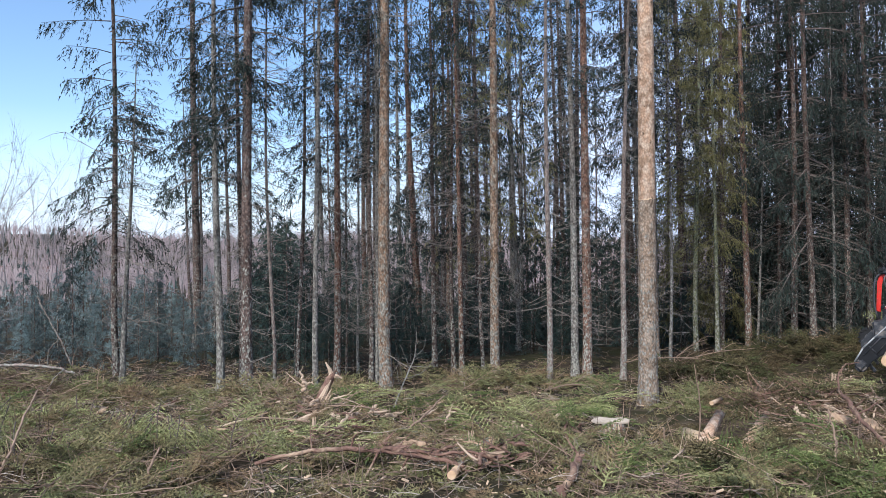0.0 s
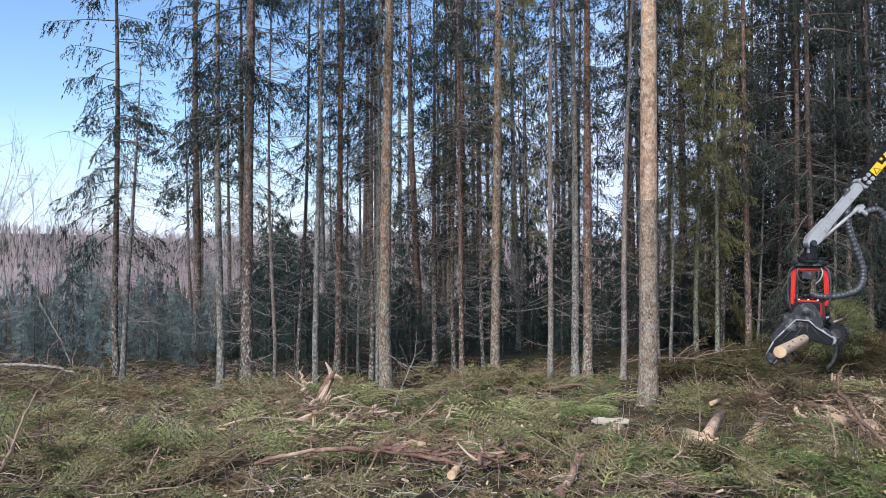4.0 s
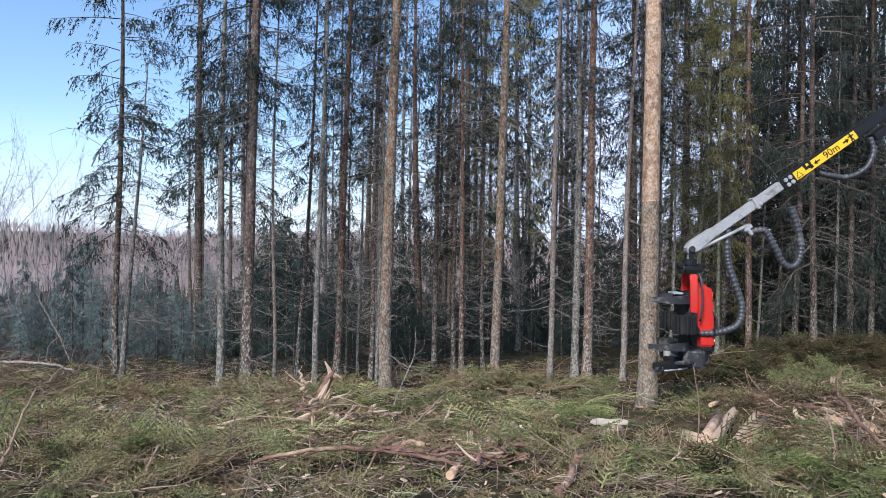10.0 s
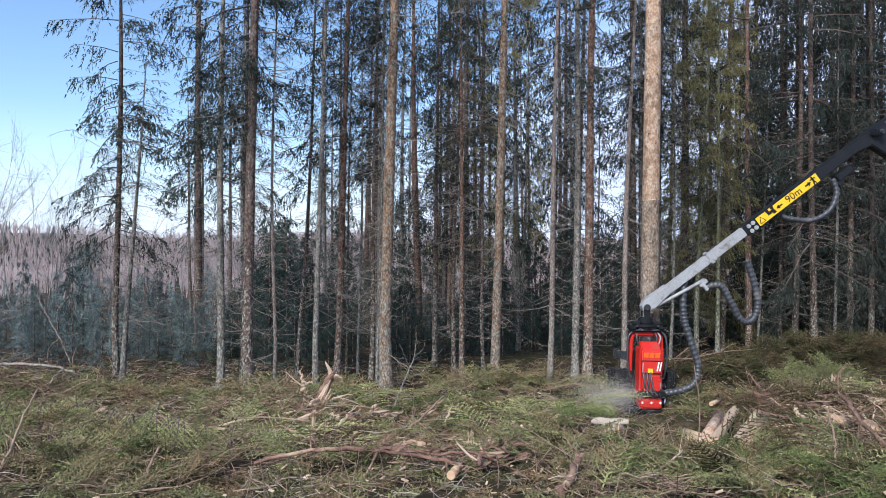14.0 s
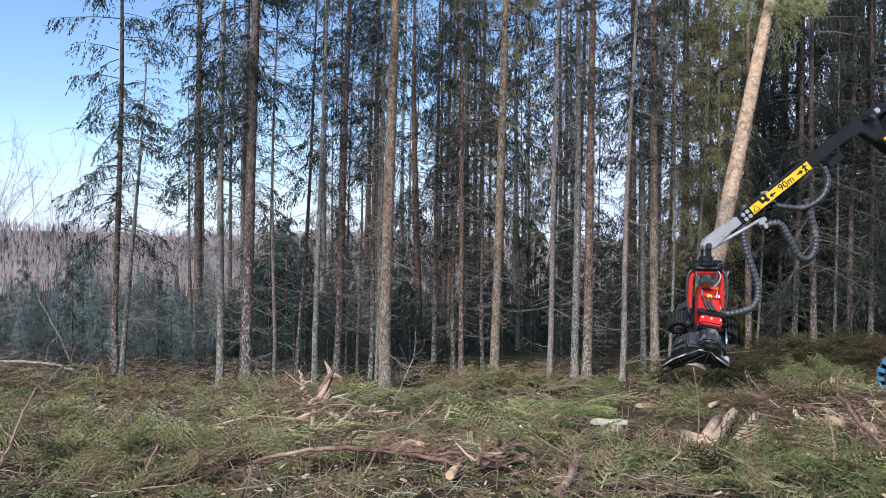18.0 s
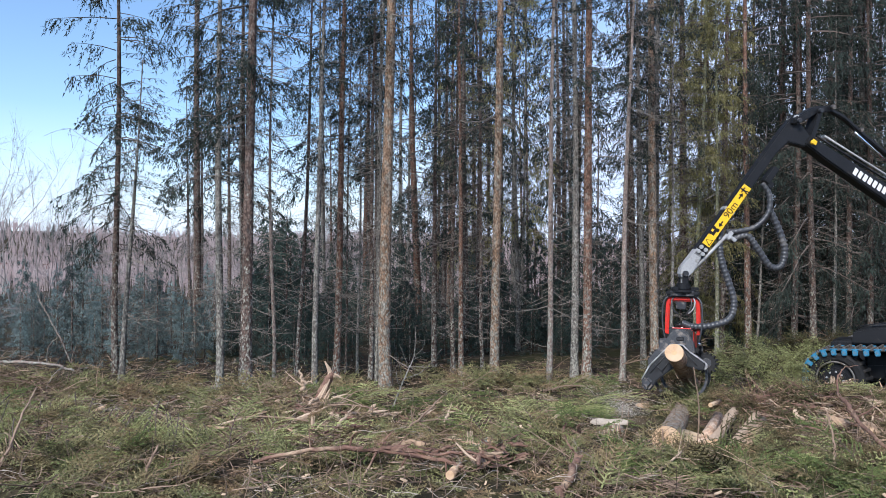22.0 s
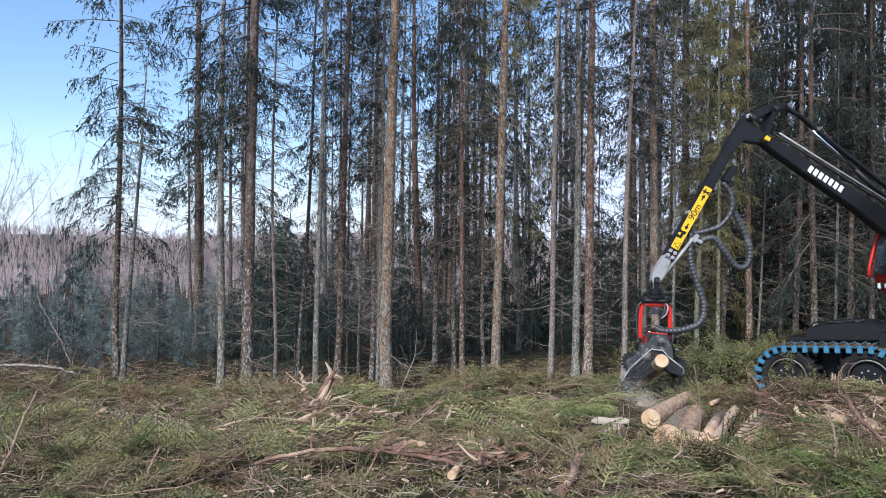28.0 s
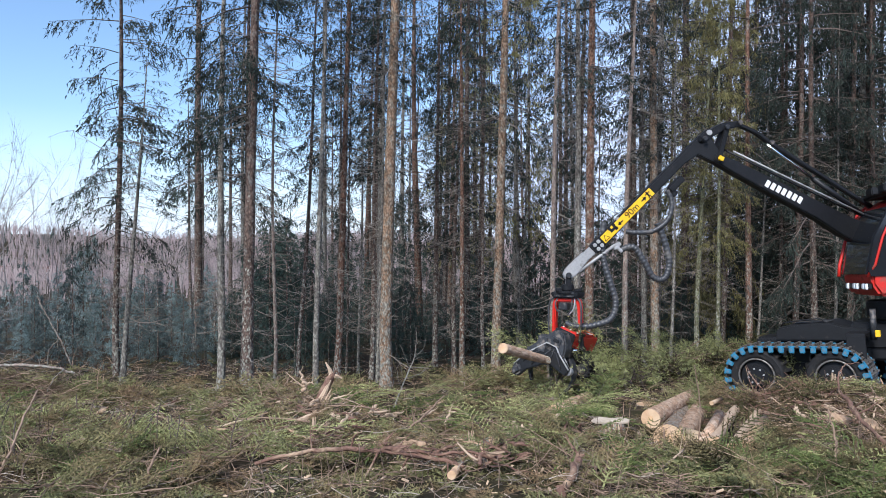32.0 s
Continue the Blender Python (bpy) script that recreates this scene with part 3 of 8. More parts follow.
def spruce(x, y, radius, lean, bark, crown_at, height=None, pair=None, dead=True, gain=None, scale=None, turn=None, singles=0):
    """A standing spruce: stem, dead branches below, live crown above."""
    rng = np.random.default_rng(int(abs(x * 131 + y * 977) * 10))
    height = height or rng.uniform(15, 19) * min(1.25, max(0.65, radius / 0.09))
    t = thing("spruce_tree", f"standing spruce with {BARK_WORD[bark]} and dead lower branches", "tree", pose(x, y, gz(x, y) - 0.02, 0, lean, 0), "spruces of the stand")
    part("trunk", trunk_mesh(radius, height, rng, n=14 if singles else 8), BARK[bark], t)
    if dead:
        d = tagged(part("deadwood", DEADS[rng.integers(len(DEADS))], DEADWOOD, t, "bare brittle dead twigs"), kind="stuff")
        s = max(0.7, min(1.15, crown_at / 5.5 * 1.0))
        d.matrix_basis = pose(0, 0, 0.4, 0, 0, rng.uniform(0, 360)) @ Matrix.Diagonal((0.9, 0.9, s, 1))
    for _ in range(singles):
        z = rng.uniform(0.7, crown_at + 2.2)
        k = rng.uniform(0.35, 1.3) * (0.75 if radius < 0.05 else 1.0)
        part("dead_branch", DEAD_ONE[rng.integers(len(DEAD_ONE))], DEADWOOD, t).matrix_basis = pose(0, 0, z, 0, 0, rng.uniform(0, 360)) @ Matrix.Diagonal((k, k, k, 1))
    pair = pair or CROWNS[rng.integers(len(CROWNS))]
    k = scale or (height - crown_at) / 9.5
    m = pose(0, 0, crown_at, 0, 0, rng.uniform(0, 360) if turn is None else turn) @ Matrix.Diagonal((min(1.1, max(0.65, radius / 0.075)),) * 2 + (k, 1))
    for name, data in zip(("crown", "branchwood"), pair):
        ob = part(name, data, None, t)
        ob.matrix_basis = m
        if name == "branchwood":
            ob["kind"] = "stuff"
    SWAYING.append((t, (x, y, gz(x, y) - 0.02), lean, gain if gain is not None else rng.uniform(0.6, 1.3)))
    return t


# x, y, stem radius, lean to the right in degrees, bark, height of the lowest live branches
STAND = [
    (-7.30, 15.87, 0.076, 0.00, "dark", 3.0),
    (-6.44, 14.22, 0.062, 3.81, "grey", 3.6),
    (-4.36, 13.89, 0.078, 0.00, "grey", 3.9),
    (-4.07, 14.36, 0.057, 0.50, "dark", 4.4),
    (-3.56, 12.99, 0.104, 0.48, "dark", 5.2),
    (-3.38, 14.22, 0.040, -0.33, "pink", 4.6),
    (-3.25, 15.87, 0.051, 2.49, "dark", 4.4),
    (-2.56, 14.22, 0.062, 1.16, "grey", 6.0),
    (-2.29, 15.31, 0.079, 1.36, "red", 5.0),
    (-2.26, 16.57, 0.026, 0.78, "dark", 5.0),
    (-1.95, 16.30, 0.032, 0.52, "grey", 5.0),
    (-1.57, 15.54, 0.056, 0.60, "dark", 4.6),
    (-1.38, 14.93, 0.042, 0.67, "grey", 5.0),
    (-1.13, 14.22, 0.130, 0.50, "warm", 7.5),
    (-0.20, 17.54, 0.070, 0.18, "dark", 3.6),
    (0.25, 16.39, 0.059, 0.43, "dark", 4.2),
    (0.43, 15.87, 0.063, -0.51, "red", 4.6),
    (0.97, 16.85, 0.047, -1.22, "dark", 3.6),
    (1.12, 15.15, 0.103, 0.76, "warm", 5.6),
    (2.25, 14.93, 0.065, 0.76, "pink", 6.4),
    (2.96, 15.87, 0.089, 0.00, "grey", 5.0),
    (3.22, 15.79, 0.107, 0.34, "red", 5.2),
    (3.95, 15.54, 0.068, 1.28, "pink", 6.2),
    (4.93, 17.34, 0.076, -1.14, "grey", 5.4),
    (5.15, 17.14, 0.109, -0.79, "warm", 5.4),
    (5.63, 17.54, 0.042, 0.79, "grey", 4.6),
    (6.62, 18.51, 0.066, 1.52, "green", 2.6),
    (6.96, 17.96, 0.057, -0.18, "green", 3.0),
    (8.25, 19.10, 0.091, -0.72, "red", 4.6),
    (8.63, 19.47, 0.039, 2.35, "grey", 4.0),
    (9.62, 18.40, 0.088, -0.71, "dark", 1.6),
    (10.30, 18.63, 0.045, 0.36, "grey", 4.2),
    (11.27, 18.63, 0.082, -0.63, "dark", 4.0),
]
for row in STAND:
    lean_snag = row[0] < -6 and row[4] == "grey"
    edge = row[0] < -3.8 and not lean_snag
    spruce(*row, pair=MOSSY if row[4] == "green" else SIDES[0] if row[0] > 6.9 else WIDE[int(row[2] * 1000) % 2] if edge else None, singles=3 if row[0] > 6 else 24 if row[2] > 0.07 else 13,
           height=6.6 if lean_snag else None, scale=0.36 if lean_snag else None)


# trees deeper in the stand
def deep_stand():
    rng = np.random.default_rng(5)
    placed = []
    zones = [(-0.36, -0.12, 9, False), (-0.12, 0.02, 12, False), (0.02, 0.3, 27, False), (0.3, 0.44, 9, True), (0.44, 0.72, 22, True), (-0.04, 0.11, 6, True)]      # bearing from, to, trees, dense crowns
    for lo, hi, count, dense in zones:
        done = tries = 0
        while done < count and tries < 400:
            tries += 1
            y = rng.uniform(19.8, 34 if dense else 46)
            x = rng.uniform(lo, hi) * y
            if any((x - a) ** 2 + (y - b) ** 2 < 2.4 for a, b in placed):
                continue
            placed.append((x, y))
            done += 1
            spruce(x, y, rng.uniform(0.06, 0.13), rng.uniform(-1.2, 1.2), rng.choice(["dark", "grey", "red", "dark"]), (rng.uniform(0.6, 2.2) if lo > 0 else rng.uniform(2.4, 4.0)) if dense else rng.uniform(3.4, 7.5),
                   pair=(MOSSY if hi < 0.5 and rng.random() < 0.6 else SIDES[rng.integers(len(SIDES))]) if dense else DEEP[rng.integers(len(DEEP))], height=rng.uniform(15, 19))


deep_stand()
for _x, _y, _at in ((9.4, 18.9, 1.2), (11.1, 20.4, 1.0), (11.6, 19.3, 1.6), (13.3, 21.6, 1.0), (10.3, 21.5, 1.4), (12.9, 19.6, 1.8), (10.0, 20.2, 0.7), (10.9, 19.0, 1.0), (12.2, 20.6, 0.7), (9.8, 22.5, 0.6), (12.6, 22.8, 0.6), (12.0, 18.7, 1.2)):
    spruce(_x, _y, 0.085, 0.3, "dark", _at, pair=SIDES[int(_y * 10) % 4], height=17.0, singles=2)


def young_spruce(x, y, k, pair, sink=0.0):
    # towards the valley the crowns take the colour with haze painted in
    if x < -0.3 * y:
        pair = HAZED[YOUNG.index(pair)]
    t = thing("young_spruce", "blue-green young spruce on the open valley side, paled for haze" if x < -0.3 * y else "dark green young spruce under the taller trees", "tree", pose(x, y, gz(x, y) - sink, 0, 0, (x * 77) % 360), "young spruces")
    h = 4.8 * k
    part("trunk", rod([(0, 0, -0.1), (0, 0, h * 0.5), (0, 0, h)], [0.05 * k, 0.035 * k, 0.008], 7), BARK["dark"], t)
    for name, data in zip(("crown", "branchwood"), pair):
        ob = part(name, data, None, t)
        ob.matrix_basis = Matrix.Diagonal((k, k, k, 1))
        if name == "branchwood":
            ob["kind"] = "stuff"


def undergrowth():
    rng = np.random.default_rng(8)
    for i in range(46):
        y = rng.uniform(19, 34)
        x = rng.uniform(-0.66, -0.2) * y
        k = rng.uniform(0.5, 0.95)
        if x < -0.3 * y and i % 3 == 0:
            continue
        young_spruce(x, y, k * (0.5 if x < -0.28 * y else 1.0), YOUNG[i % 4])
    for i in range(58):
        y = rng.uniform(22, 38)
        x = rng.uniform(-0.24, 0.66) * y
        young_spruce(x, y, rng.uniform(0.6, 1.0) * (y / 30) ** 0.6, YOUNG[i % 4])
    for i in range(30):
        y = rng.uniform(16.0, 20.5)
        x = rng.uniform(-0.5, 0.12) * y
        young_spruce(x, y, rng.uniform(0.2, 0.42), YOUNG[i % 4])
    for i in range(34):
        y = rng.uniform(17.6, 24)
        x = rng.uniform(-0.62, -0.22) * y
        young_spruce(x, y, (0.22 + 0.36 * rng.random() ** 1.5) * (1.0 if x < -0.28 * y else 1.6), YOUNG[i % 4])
    for i in range(64):
        y = rng.uniform(19.5, 27)
        x = rng.uniform(-0.2, 0.6) * y
        young_spruce(x, y, rng.uniform(0.3, 0.62) * y / 22, YOUNG[i % 4])
    for x, y, k in ((-12.2, 20.6, 0.5), (-10.6, 20.9, 0.58), (-13.2, 21.0, 0.45), (-11.2, 17.5, 0.36), (-9.6, 20, 0.5), (-10.9, 22, 0.6), (-9.0, 21, 0.42), (-6.0, 17.2, 0.35), (9.3, 21.5, 1.2), (10.6, 22.5, 1.3), (12.0, 21.4, 1.2)):
        young_spruce(x, y, k, YOUNG[int(x * 10) % 4])


undergrowth()


# bare broad-leaved trees on the edge of the stand
def bare_proto(seed, height):
    rng = np.random.default_rng(seed)
    s = Soup()

    def grow(p, d, ln, r, depth):
        pts, q = [p], p
        dd = np.array(d, float)
        for _ in range(3):
            dd = dd + rng.normal(0, 0.1, 3) + np.array((0, 0, 0.05))
            dd /= np.linalg.norm(dd)
            q = q + dd * ln / 3
            pts.append(q)
        s.add(*tube(pts, np.linspace(r, r * 0.55, 4), 5 if depth > 2 else 3, cap=False))
        if depth == 0:
            return
        for _ in range(3 if depth > 1 else 6):
            a = pts[rng.integers(1, 4)]
            nd = dd + rng.normal(0, 0.55, 3)
            grow(a, nd / np.linalg.norm(nd), ln * rng.uniform(0.5, 0.8), r * 0.5, depth - 1)
        grow(pts[-1], dd, ln * 0.75, r * 0.55, depth - 1)

    grow(np.zeros(3), (0, 0, 1), height * 0.34, height * 0.0052, 4)
    return s.mesh("limbs", False)


BARE = [bare_proto(21 + i, 9.0) for i in range(3)]


def bare_trees():
    rng = np.random.default_rng(31)
    spots = [(-20.5, 34, 1.15), (-17.8, 32, 0.9), (-15.5, 36, 0.95), (-13.0, 30, 0.8), (-9.4, 33, 0.8), (-22, 40, 1.2), (-7.6, 30, 0.75), (-11, 38, 0.9), (-24.5, 37, 1.5), (-14.4, 27, 0.75),
             (-5.5, 36, 0.8), (-18.5, 28, 0.8), (-10.8, 26, 0.7), (-8.6, 42, 1.0), (-26.8, 42.5, 1.4), (-10.7, 15.4, 0.8)]
    for _ in range(46):
        y = rng.uniform(44, 105)
        spots.append((rng.uniform(-0.56, 0.1) * y, y, rng.uniform(0.75, 1.15) * (y / 62) ** 0.55))
    for i, (x, y, k) in enumerate(spots):
        t = thing("bare_birch", "leafless young birch with thin pale twigs", "tree", pose(x, y, gz(x, y), 0, 0, rng.uniform(0, 360)), "bare birches")
        ob = part("trunk", BARE[i % 3], BIRCH, t)
        ob.matrix_basis = Matrix.Diagonal((k, k, k, 1))


bare_trees()


# far wooded hillside: stems and bare crowns, uncountable
def far_wood():
    rng = np.random.default_rng(77)
    n = 6000
    y = 130 + 360 * rng.random(n) ** 0.62
    x = rng.uniform(-0.8, 0.75, n) * y
    base = np.array([(a, b, gz(a, b)) for a, b in zip(x, y)])
    h = rng.uniform(5.0, 9.0, n)
    m = 9
    # each bare tree: one stem and a fan of ascending limbs, all slim blades
    foot = np.repeat(base, m, axis=0)
    hh = np.repeat(h, m)
    up = rng.uniform(0.15, 0.6, n * m) * hh
    up[::m] = 0.0
    side = rng.normal(0, 0.11, n * m) * hh
    side[::m] *= 0.3
    foot[:, 2] += up
    tip = foot + np.stack([side, rng.normal(0, 0.4, n * m), (hh - up) * rng.uniform(0.55, 1.0, n * m)], axis=1)
    wide = rng.uniform(0.05, 0.13, n * m)
    wide[::m] = rng.uniform(0.1, 0.2, n)
    off = np.stack([wide, np.zeros(n * m), np.zeros(n * m)], axis=1)
    v = np.stack([foot - off, foot + off, tip + off * 0.5, tip - off * 0.5], axis=1).reshape(-1, 3)
    s = Soup().add(v, np.arange(len(v)).reshape(-1, 4))
    g = Soup()
    for _ in range(230):
        yy = rng.uniform(240, 480)
        xx = rng.uniform(-0.8, 0.75) * yy
        z, ht = gz(xx, yy), rng.uniform(5, 9)
        for k in range(7):
            zz = z + ht * 0.13 * k
            r = (1.35 - 0.18 * k) * rng.uniform(0.75, 1.2)
            an = rng.uniform(0, 6)
            ring = [(xx + r * rng.uniform(0.7, 1.2) * math.cos(an + j * 0.9), yy + r * math.sin(an + j * 0.9), zz + rng.uniform(-0.4, 0.3)) for j in range(7)]
            g.add(ring + [(xx, yy, zz + ht * 0.24)], [(j, (j + 1) % 7, 7) for j in range(7)])
    for so, m_, label, cat in ((s, FAR_WOOD, "brown leafless woods on the far hillside, haze in their colour", "woods"), (g, NEEDLE_YOUNG, "dark conifers scattered over the far slope", "woods")):
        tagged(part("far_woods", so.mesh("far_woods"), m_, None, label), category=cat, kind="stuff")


far_wood()


def far_house(x, y, w, turn):
    t = thing("farmhouse", "small white farmhouse far down in the valley", "house", pose(x, y, gz(x, y), 0, 0, turn), "farmhouses")
    part("wall", solid([(0, 0, 1.6, w, 6, 3.2)], 0.02), HOUSE_WHITE, t)
    part("roof", slab([(-3.6, 0), (3.6, 0), (0, 2.3)], w + 0.8, "x", 0.02), HOUSE_ROOF, t).matrix_basis = pose(0, 0, 3.2)
    for i in range(4):
        part("window", solid([(-w / 2 + w * (i + 0.5) / 4, -3.01, 1.8, 1.0, 0.06, 1.2)], 0.01), glass, t)


far_house(-166, 290, 9, 8)
far_house(-181, 292, 7, -12)


# ------------------------------------------------------------------ motion tables
# seconds, crane tip x, y, z, elbow x, z
CRANE = [
    (0, 7.872, 12.30, 1.550, 10.635, 4.811),
    (0.5, 7.754, 12.30, 1.550, 10.517, 4.811),
    (1, 7.641, 12.30, 1.555, 10.404, 4.816),
    (1.5, 7.550, 12.30, 1.525, 10.313, 4.785),
    (2, 7.566, 12.30, 1.449, 10.329, 4.710),
    (2.5, 7.431, 12.30, 1.449, 10.194, 4.710),
    (3, 6.890, 12.30, 1.675, 9.653, 4.935),
    (3.5, 6.499, 12.30, 1.750, 9.262, 5.011),
    (5.5, 5.645, 12.30, 1.299, 8.619, 4.630),
    (6, 5.584, 12.30, 1.240, 8.573, 4.601),
    (6.5, 5.524, 12.30, 1.270, 8.516, 4.614),
    (7, 5.494, 12.30, 1.240, 8.485, 4.599),
    (7.5, 5.389, 12.30, 1.209, 8.444, 4.539),
    (8, 5.299, 12.30, 1.180, 8.390, 4.505),
    (8.5, 5.224, 12.30, 1.225, 8.350, 4.502),
    (9, 4.968, 12.30, 1.495, 8.409, 4.574),
    (9.5, 4.651, 12.21, 1.704, 8.384, 4.579),
    (10, 4.217, 12.12, 1.600, 8.175, 4.417),
    (10.5, 3.673, 12.04, 1.438, 7.876, 4.170),
    (11, 3.442, 11.95, 1.177, 7.660, 3.958),
    (11.5, 3.413, 11.95, 0.958, 7.531, 3.829),
    (12, 3.413, 11.95, 0.724, 7.462, 3.722),
    (12.5, 3.413, 11.95, 0.724, 7.462, 3.722),
    (13, 3.413, 11.95, 0.607, 7.418, 3.689),
    (13.5, 3.413, 11.95, 0.607, 7.418, 3.703),
    (14, 3.413, 11.95, 0.607, 7.418, 3.689),
    (14.5, 3.413, 11.95, 0.607, 7.418, 3.689),
    (16.5, 3.456, 11.95, 0.724, 7.418, 3.678),
    (17, 3.791, 12.04, 0.939, 7.369, 3.677),
    (17.5, 4.099, 12.12, 1.274, 7.334, 3.734),
    (18, 4.531, 12.21, 1.660, 7.375, 3.989),
    (18.5, 4.789, 12.30, 1.720, 7.360, 4.124),
    (19, 4.894, 12.30, 1.555, 7.160, 4.123),
    (19.5, 4.783, 12.33, 1.585, 7.030, 4.172),
    (20, 4.597, 12.35, 1.389, 6.773, 4.024),
    (20.5, 4.470, 12.38, 1.177, 6.506, 3.902),
    (21, 4.389, 12.40, 1.177, 6.394, 3.899),
    (21.5, 4.297, 12.44, 1.160, 6.253, 3.900),
    (22, 4.236, 12.49, 1.174, 6.154, 3.907),
    (22.5, 4.358, 12.53, 1.248, 6.212, 4.027),
    (23, 4.496, 12.57, 1.064, 6.151, 3.936),
    (23.5, 4.587, 12.61, 0.862, 6.003, 3.839),
    (24, 4.649, 12.66, 0.952, 6.080, 3.955),
    (24.5, 4.634, 12.70, 0.904, 6.020, 3.915),
    (25, 4.598, 12.73, 0.980, 5.986, 3.993),
    (25.5, 4.531, 12.76, 1.072, 5.932, 4.081),
    (27.5, 4.329, 12.87, 0.893, 5.620, 4.001),
    (28, 3.858, 12.90, 1.019, 5.514, 3.960),
    (28.5, 3.511, 12.90, 1.066, 5.375, 3.936),
    (29, 3.306, 12.90, 1.003, 5.269, 3.855),
    (29.5, 3.070, 12.90, 0.924, 5.144, 3.724),
    (30, 3.007, 12.90, 0.893, 5.066, 3.680),
    (30.5, 2.975, 12.90, 0.940, 5.057, 3.726),
    (31, 2.786, 12.90, 0.877, 4.915, 3.662),
    (31.5, 2.504, 12.90, 0.909, 4.797, 3.598),
    (32, 2.267, 12.90, 1.098, 4.799, 3.667),
]
# seconds, x of the middle of the front bogie
DRIVE = [(0, 10.05), (14, 10.05), (16.5, 9.95), (17.5, 9.690), (18.6, 9.234), (19, 9.133), (19.6, 8.920), (20, 8.758), (20.5, 8.515), (21, 8.343), (21.5, 8.171), (22, 8.040), (22.5, 7.969), (23, 7.888),
         (24, 7.726), (25, 7.604), (25.5, 7.534), (27.5, 7.200), (28, 7.129), (28.5, 7.058), (29, 6.946), (29.5, 6.855), (30, 6.774), (30.5, 6.714), (31, 6.643), (32, 6.552)]
# seconds, piece, and the place of the free sawn end of the stem that the head holds
OLD_ENDS = [
    (0, 0, 6.03, 9.60, 0.05),
    (2, 0, 5.91, 9.60, 0.05),
    (3, 0, 5.63, 9.70, 0.26),
    (3.5, 0, 5.11, 9.90, 0.28),
    (4.5, 0, 4.35, 10.00, -0.02),
    (5.5, 0, 3.37, 10.00, -0.41),
    (5.7, 0, 2.93, 9.00, -0.84),
    (5.9, 0, 3.25, 8.90, -0.88),
    (6.1, 0, 3.25, 8.90, -0.88),
    (6.2, 1, 5.18, 11.90, -0.41),
    (6.8, 1, 4.65, 11.40, -0.24),
    (7.2, 1, 4.31, 11.00, -0.18),
    (7.5, 1, 3.31, 9.20, -0.67),
    (7.8, 1, 3.24, 8.90, -0.88),
    (7.95, 1, 3.24, 8.90, -0.88),
]
STEM_ENDS = [
    (18.2, 0, 4.36, 11.40, -0.37),
    (18.4, 0, 4.34, 11.10, -0.48),
    (18.6, 0, 4.27, 10.80, -0.48),
    (18.8, 0, 4.15, 10.50, -0.33),
    (19, 0, 3.91, 10.00, -0.08),
    (19.2, 0, 3.48, 9.40, 0.32),
    (19.4, 0, 3.21, 9.00, 0.90),
    (19.6, 0, 3.06, 8.90, 1.04),
    (19.8, 0, 2.98, 9.00, 0.42),
    (20, 0, 2.83, 9.00, 0.21),
    (20.5, 0, 2.64, 9.00, 0.21),
    (21, 0, 2.67, 9.00, 0.11),
    (21.2, 0, 2.55, 8.80, -0.13),
    (21.4, 1, 4.42, 11.90, -0.36),
    (22, 1, 3.73, 11.40, -0.07),
    (22.5, 1, 3.11, 10.60, 0.25),
    (22.7, 1, 2.85, 10.20, 0.24),
    (23, 1, 2.52, 9.60, -0.04),
    (23.2, 1, 2.64, 9.40, -0.41),
    (23.5, 1, 2.95, 9.20, -0.61),
    (24, 1, 3.34, 9.80, -0.38),
    (24.5, 1, 3.03, 9.30, -0.53),
    (24.9, 1, 2.94, 9.10, -0.63),
    (25.1, 2, 4.32, 11.90, -0.41),
    (25.5, 2, 4.10, 11.70, -0.33),
    (26.3, 2, 3.23, 10.50, -0.10),
    (26.9, 2, 2.88, 9.60, -0.34),
    (27.3, 2, 2.76, 9.20, -0.51),
    (27.5, 3, 4.19, 12.20, -0.63),
    (27.8, 3, 3.95, 12.00, -0.47),
    (28, 3, 3.64, 11.80, -0.29),
    (28.3, 3, 2.98, 11.60, -0.21),
    (28.5, 3, 2.42, 11.40, -0.15),
    (28.7, 3, 1.98, 11.20, -0.12),
    (29, 3, 1.59, 11.00, -0.12),
    (29.3, 3, 1.39, 10.80, -0.37),
    (29.5, 4, 2.55, 12.20, -0.52),
    (29.7, 4, 2.49, 12.00, -0.51),
    (30, 4, 2.04, 11.40, -0.37),
    (30.3, 4, 1.70, 11.00, -0.22),
    (30.5, 4, 1.63, 10.80, -0.13),
    (30.7, 4, 1.51, 10.80, -0.17),
    (31, 4, 1.36, 10.70, -0.42),
    (31.1, 4, 1.29, 10.50, -0.65),
    (31.2, 5, 2.38, 12.20, -0.60),
    (31.5, 5, 2.15, 12.00, -0.49),
    (31.8, 5, 1.54, 11.40, -0.17),
    (32, 5, 0.93, 11.00, 0.03),
]
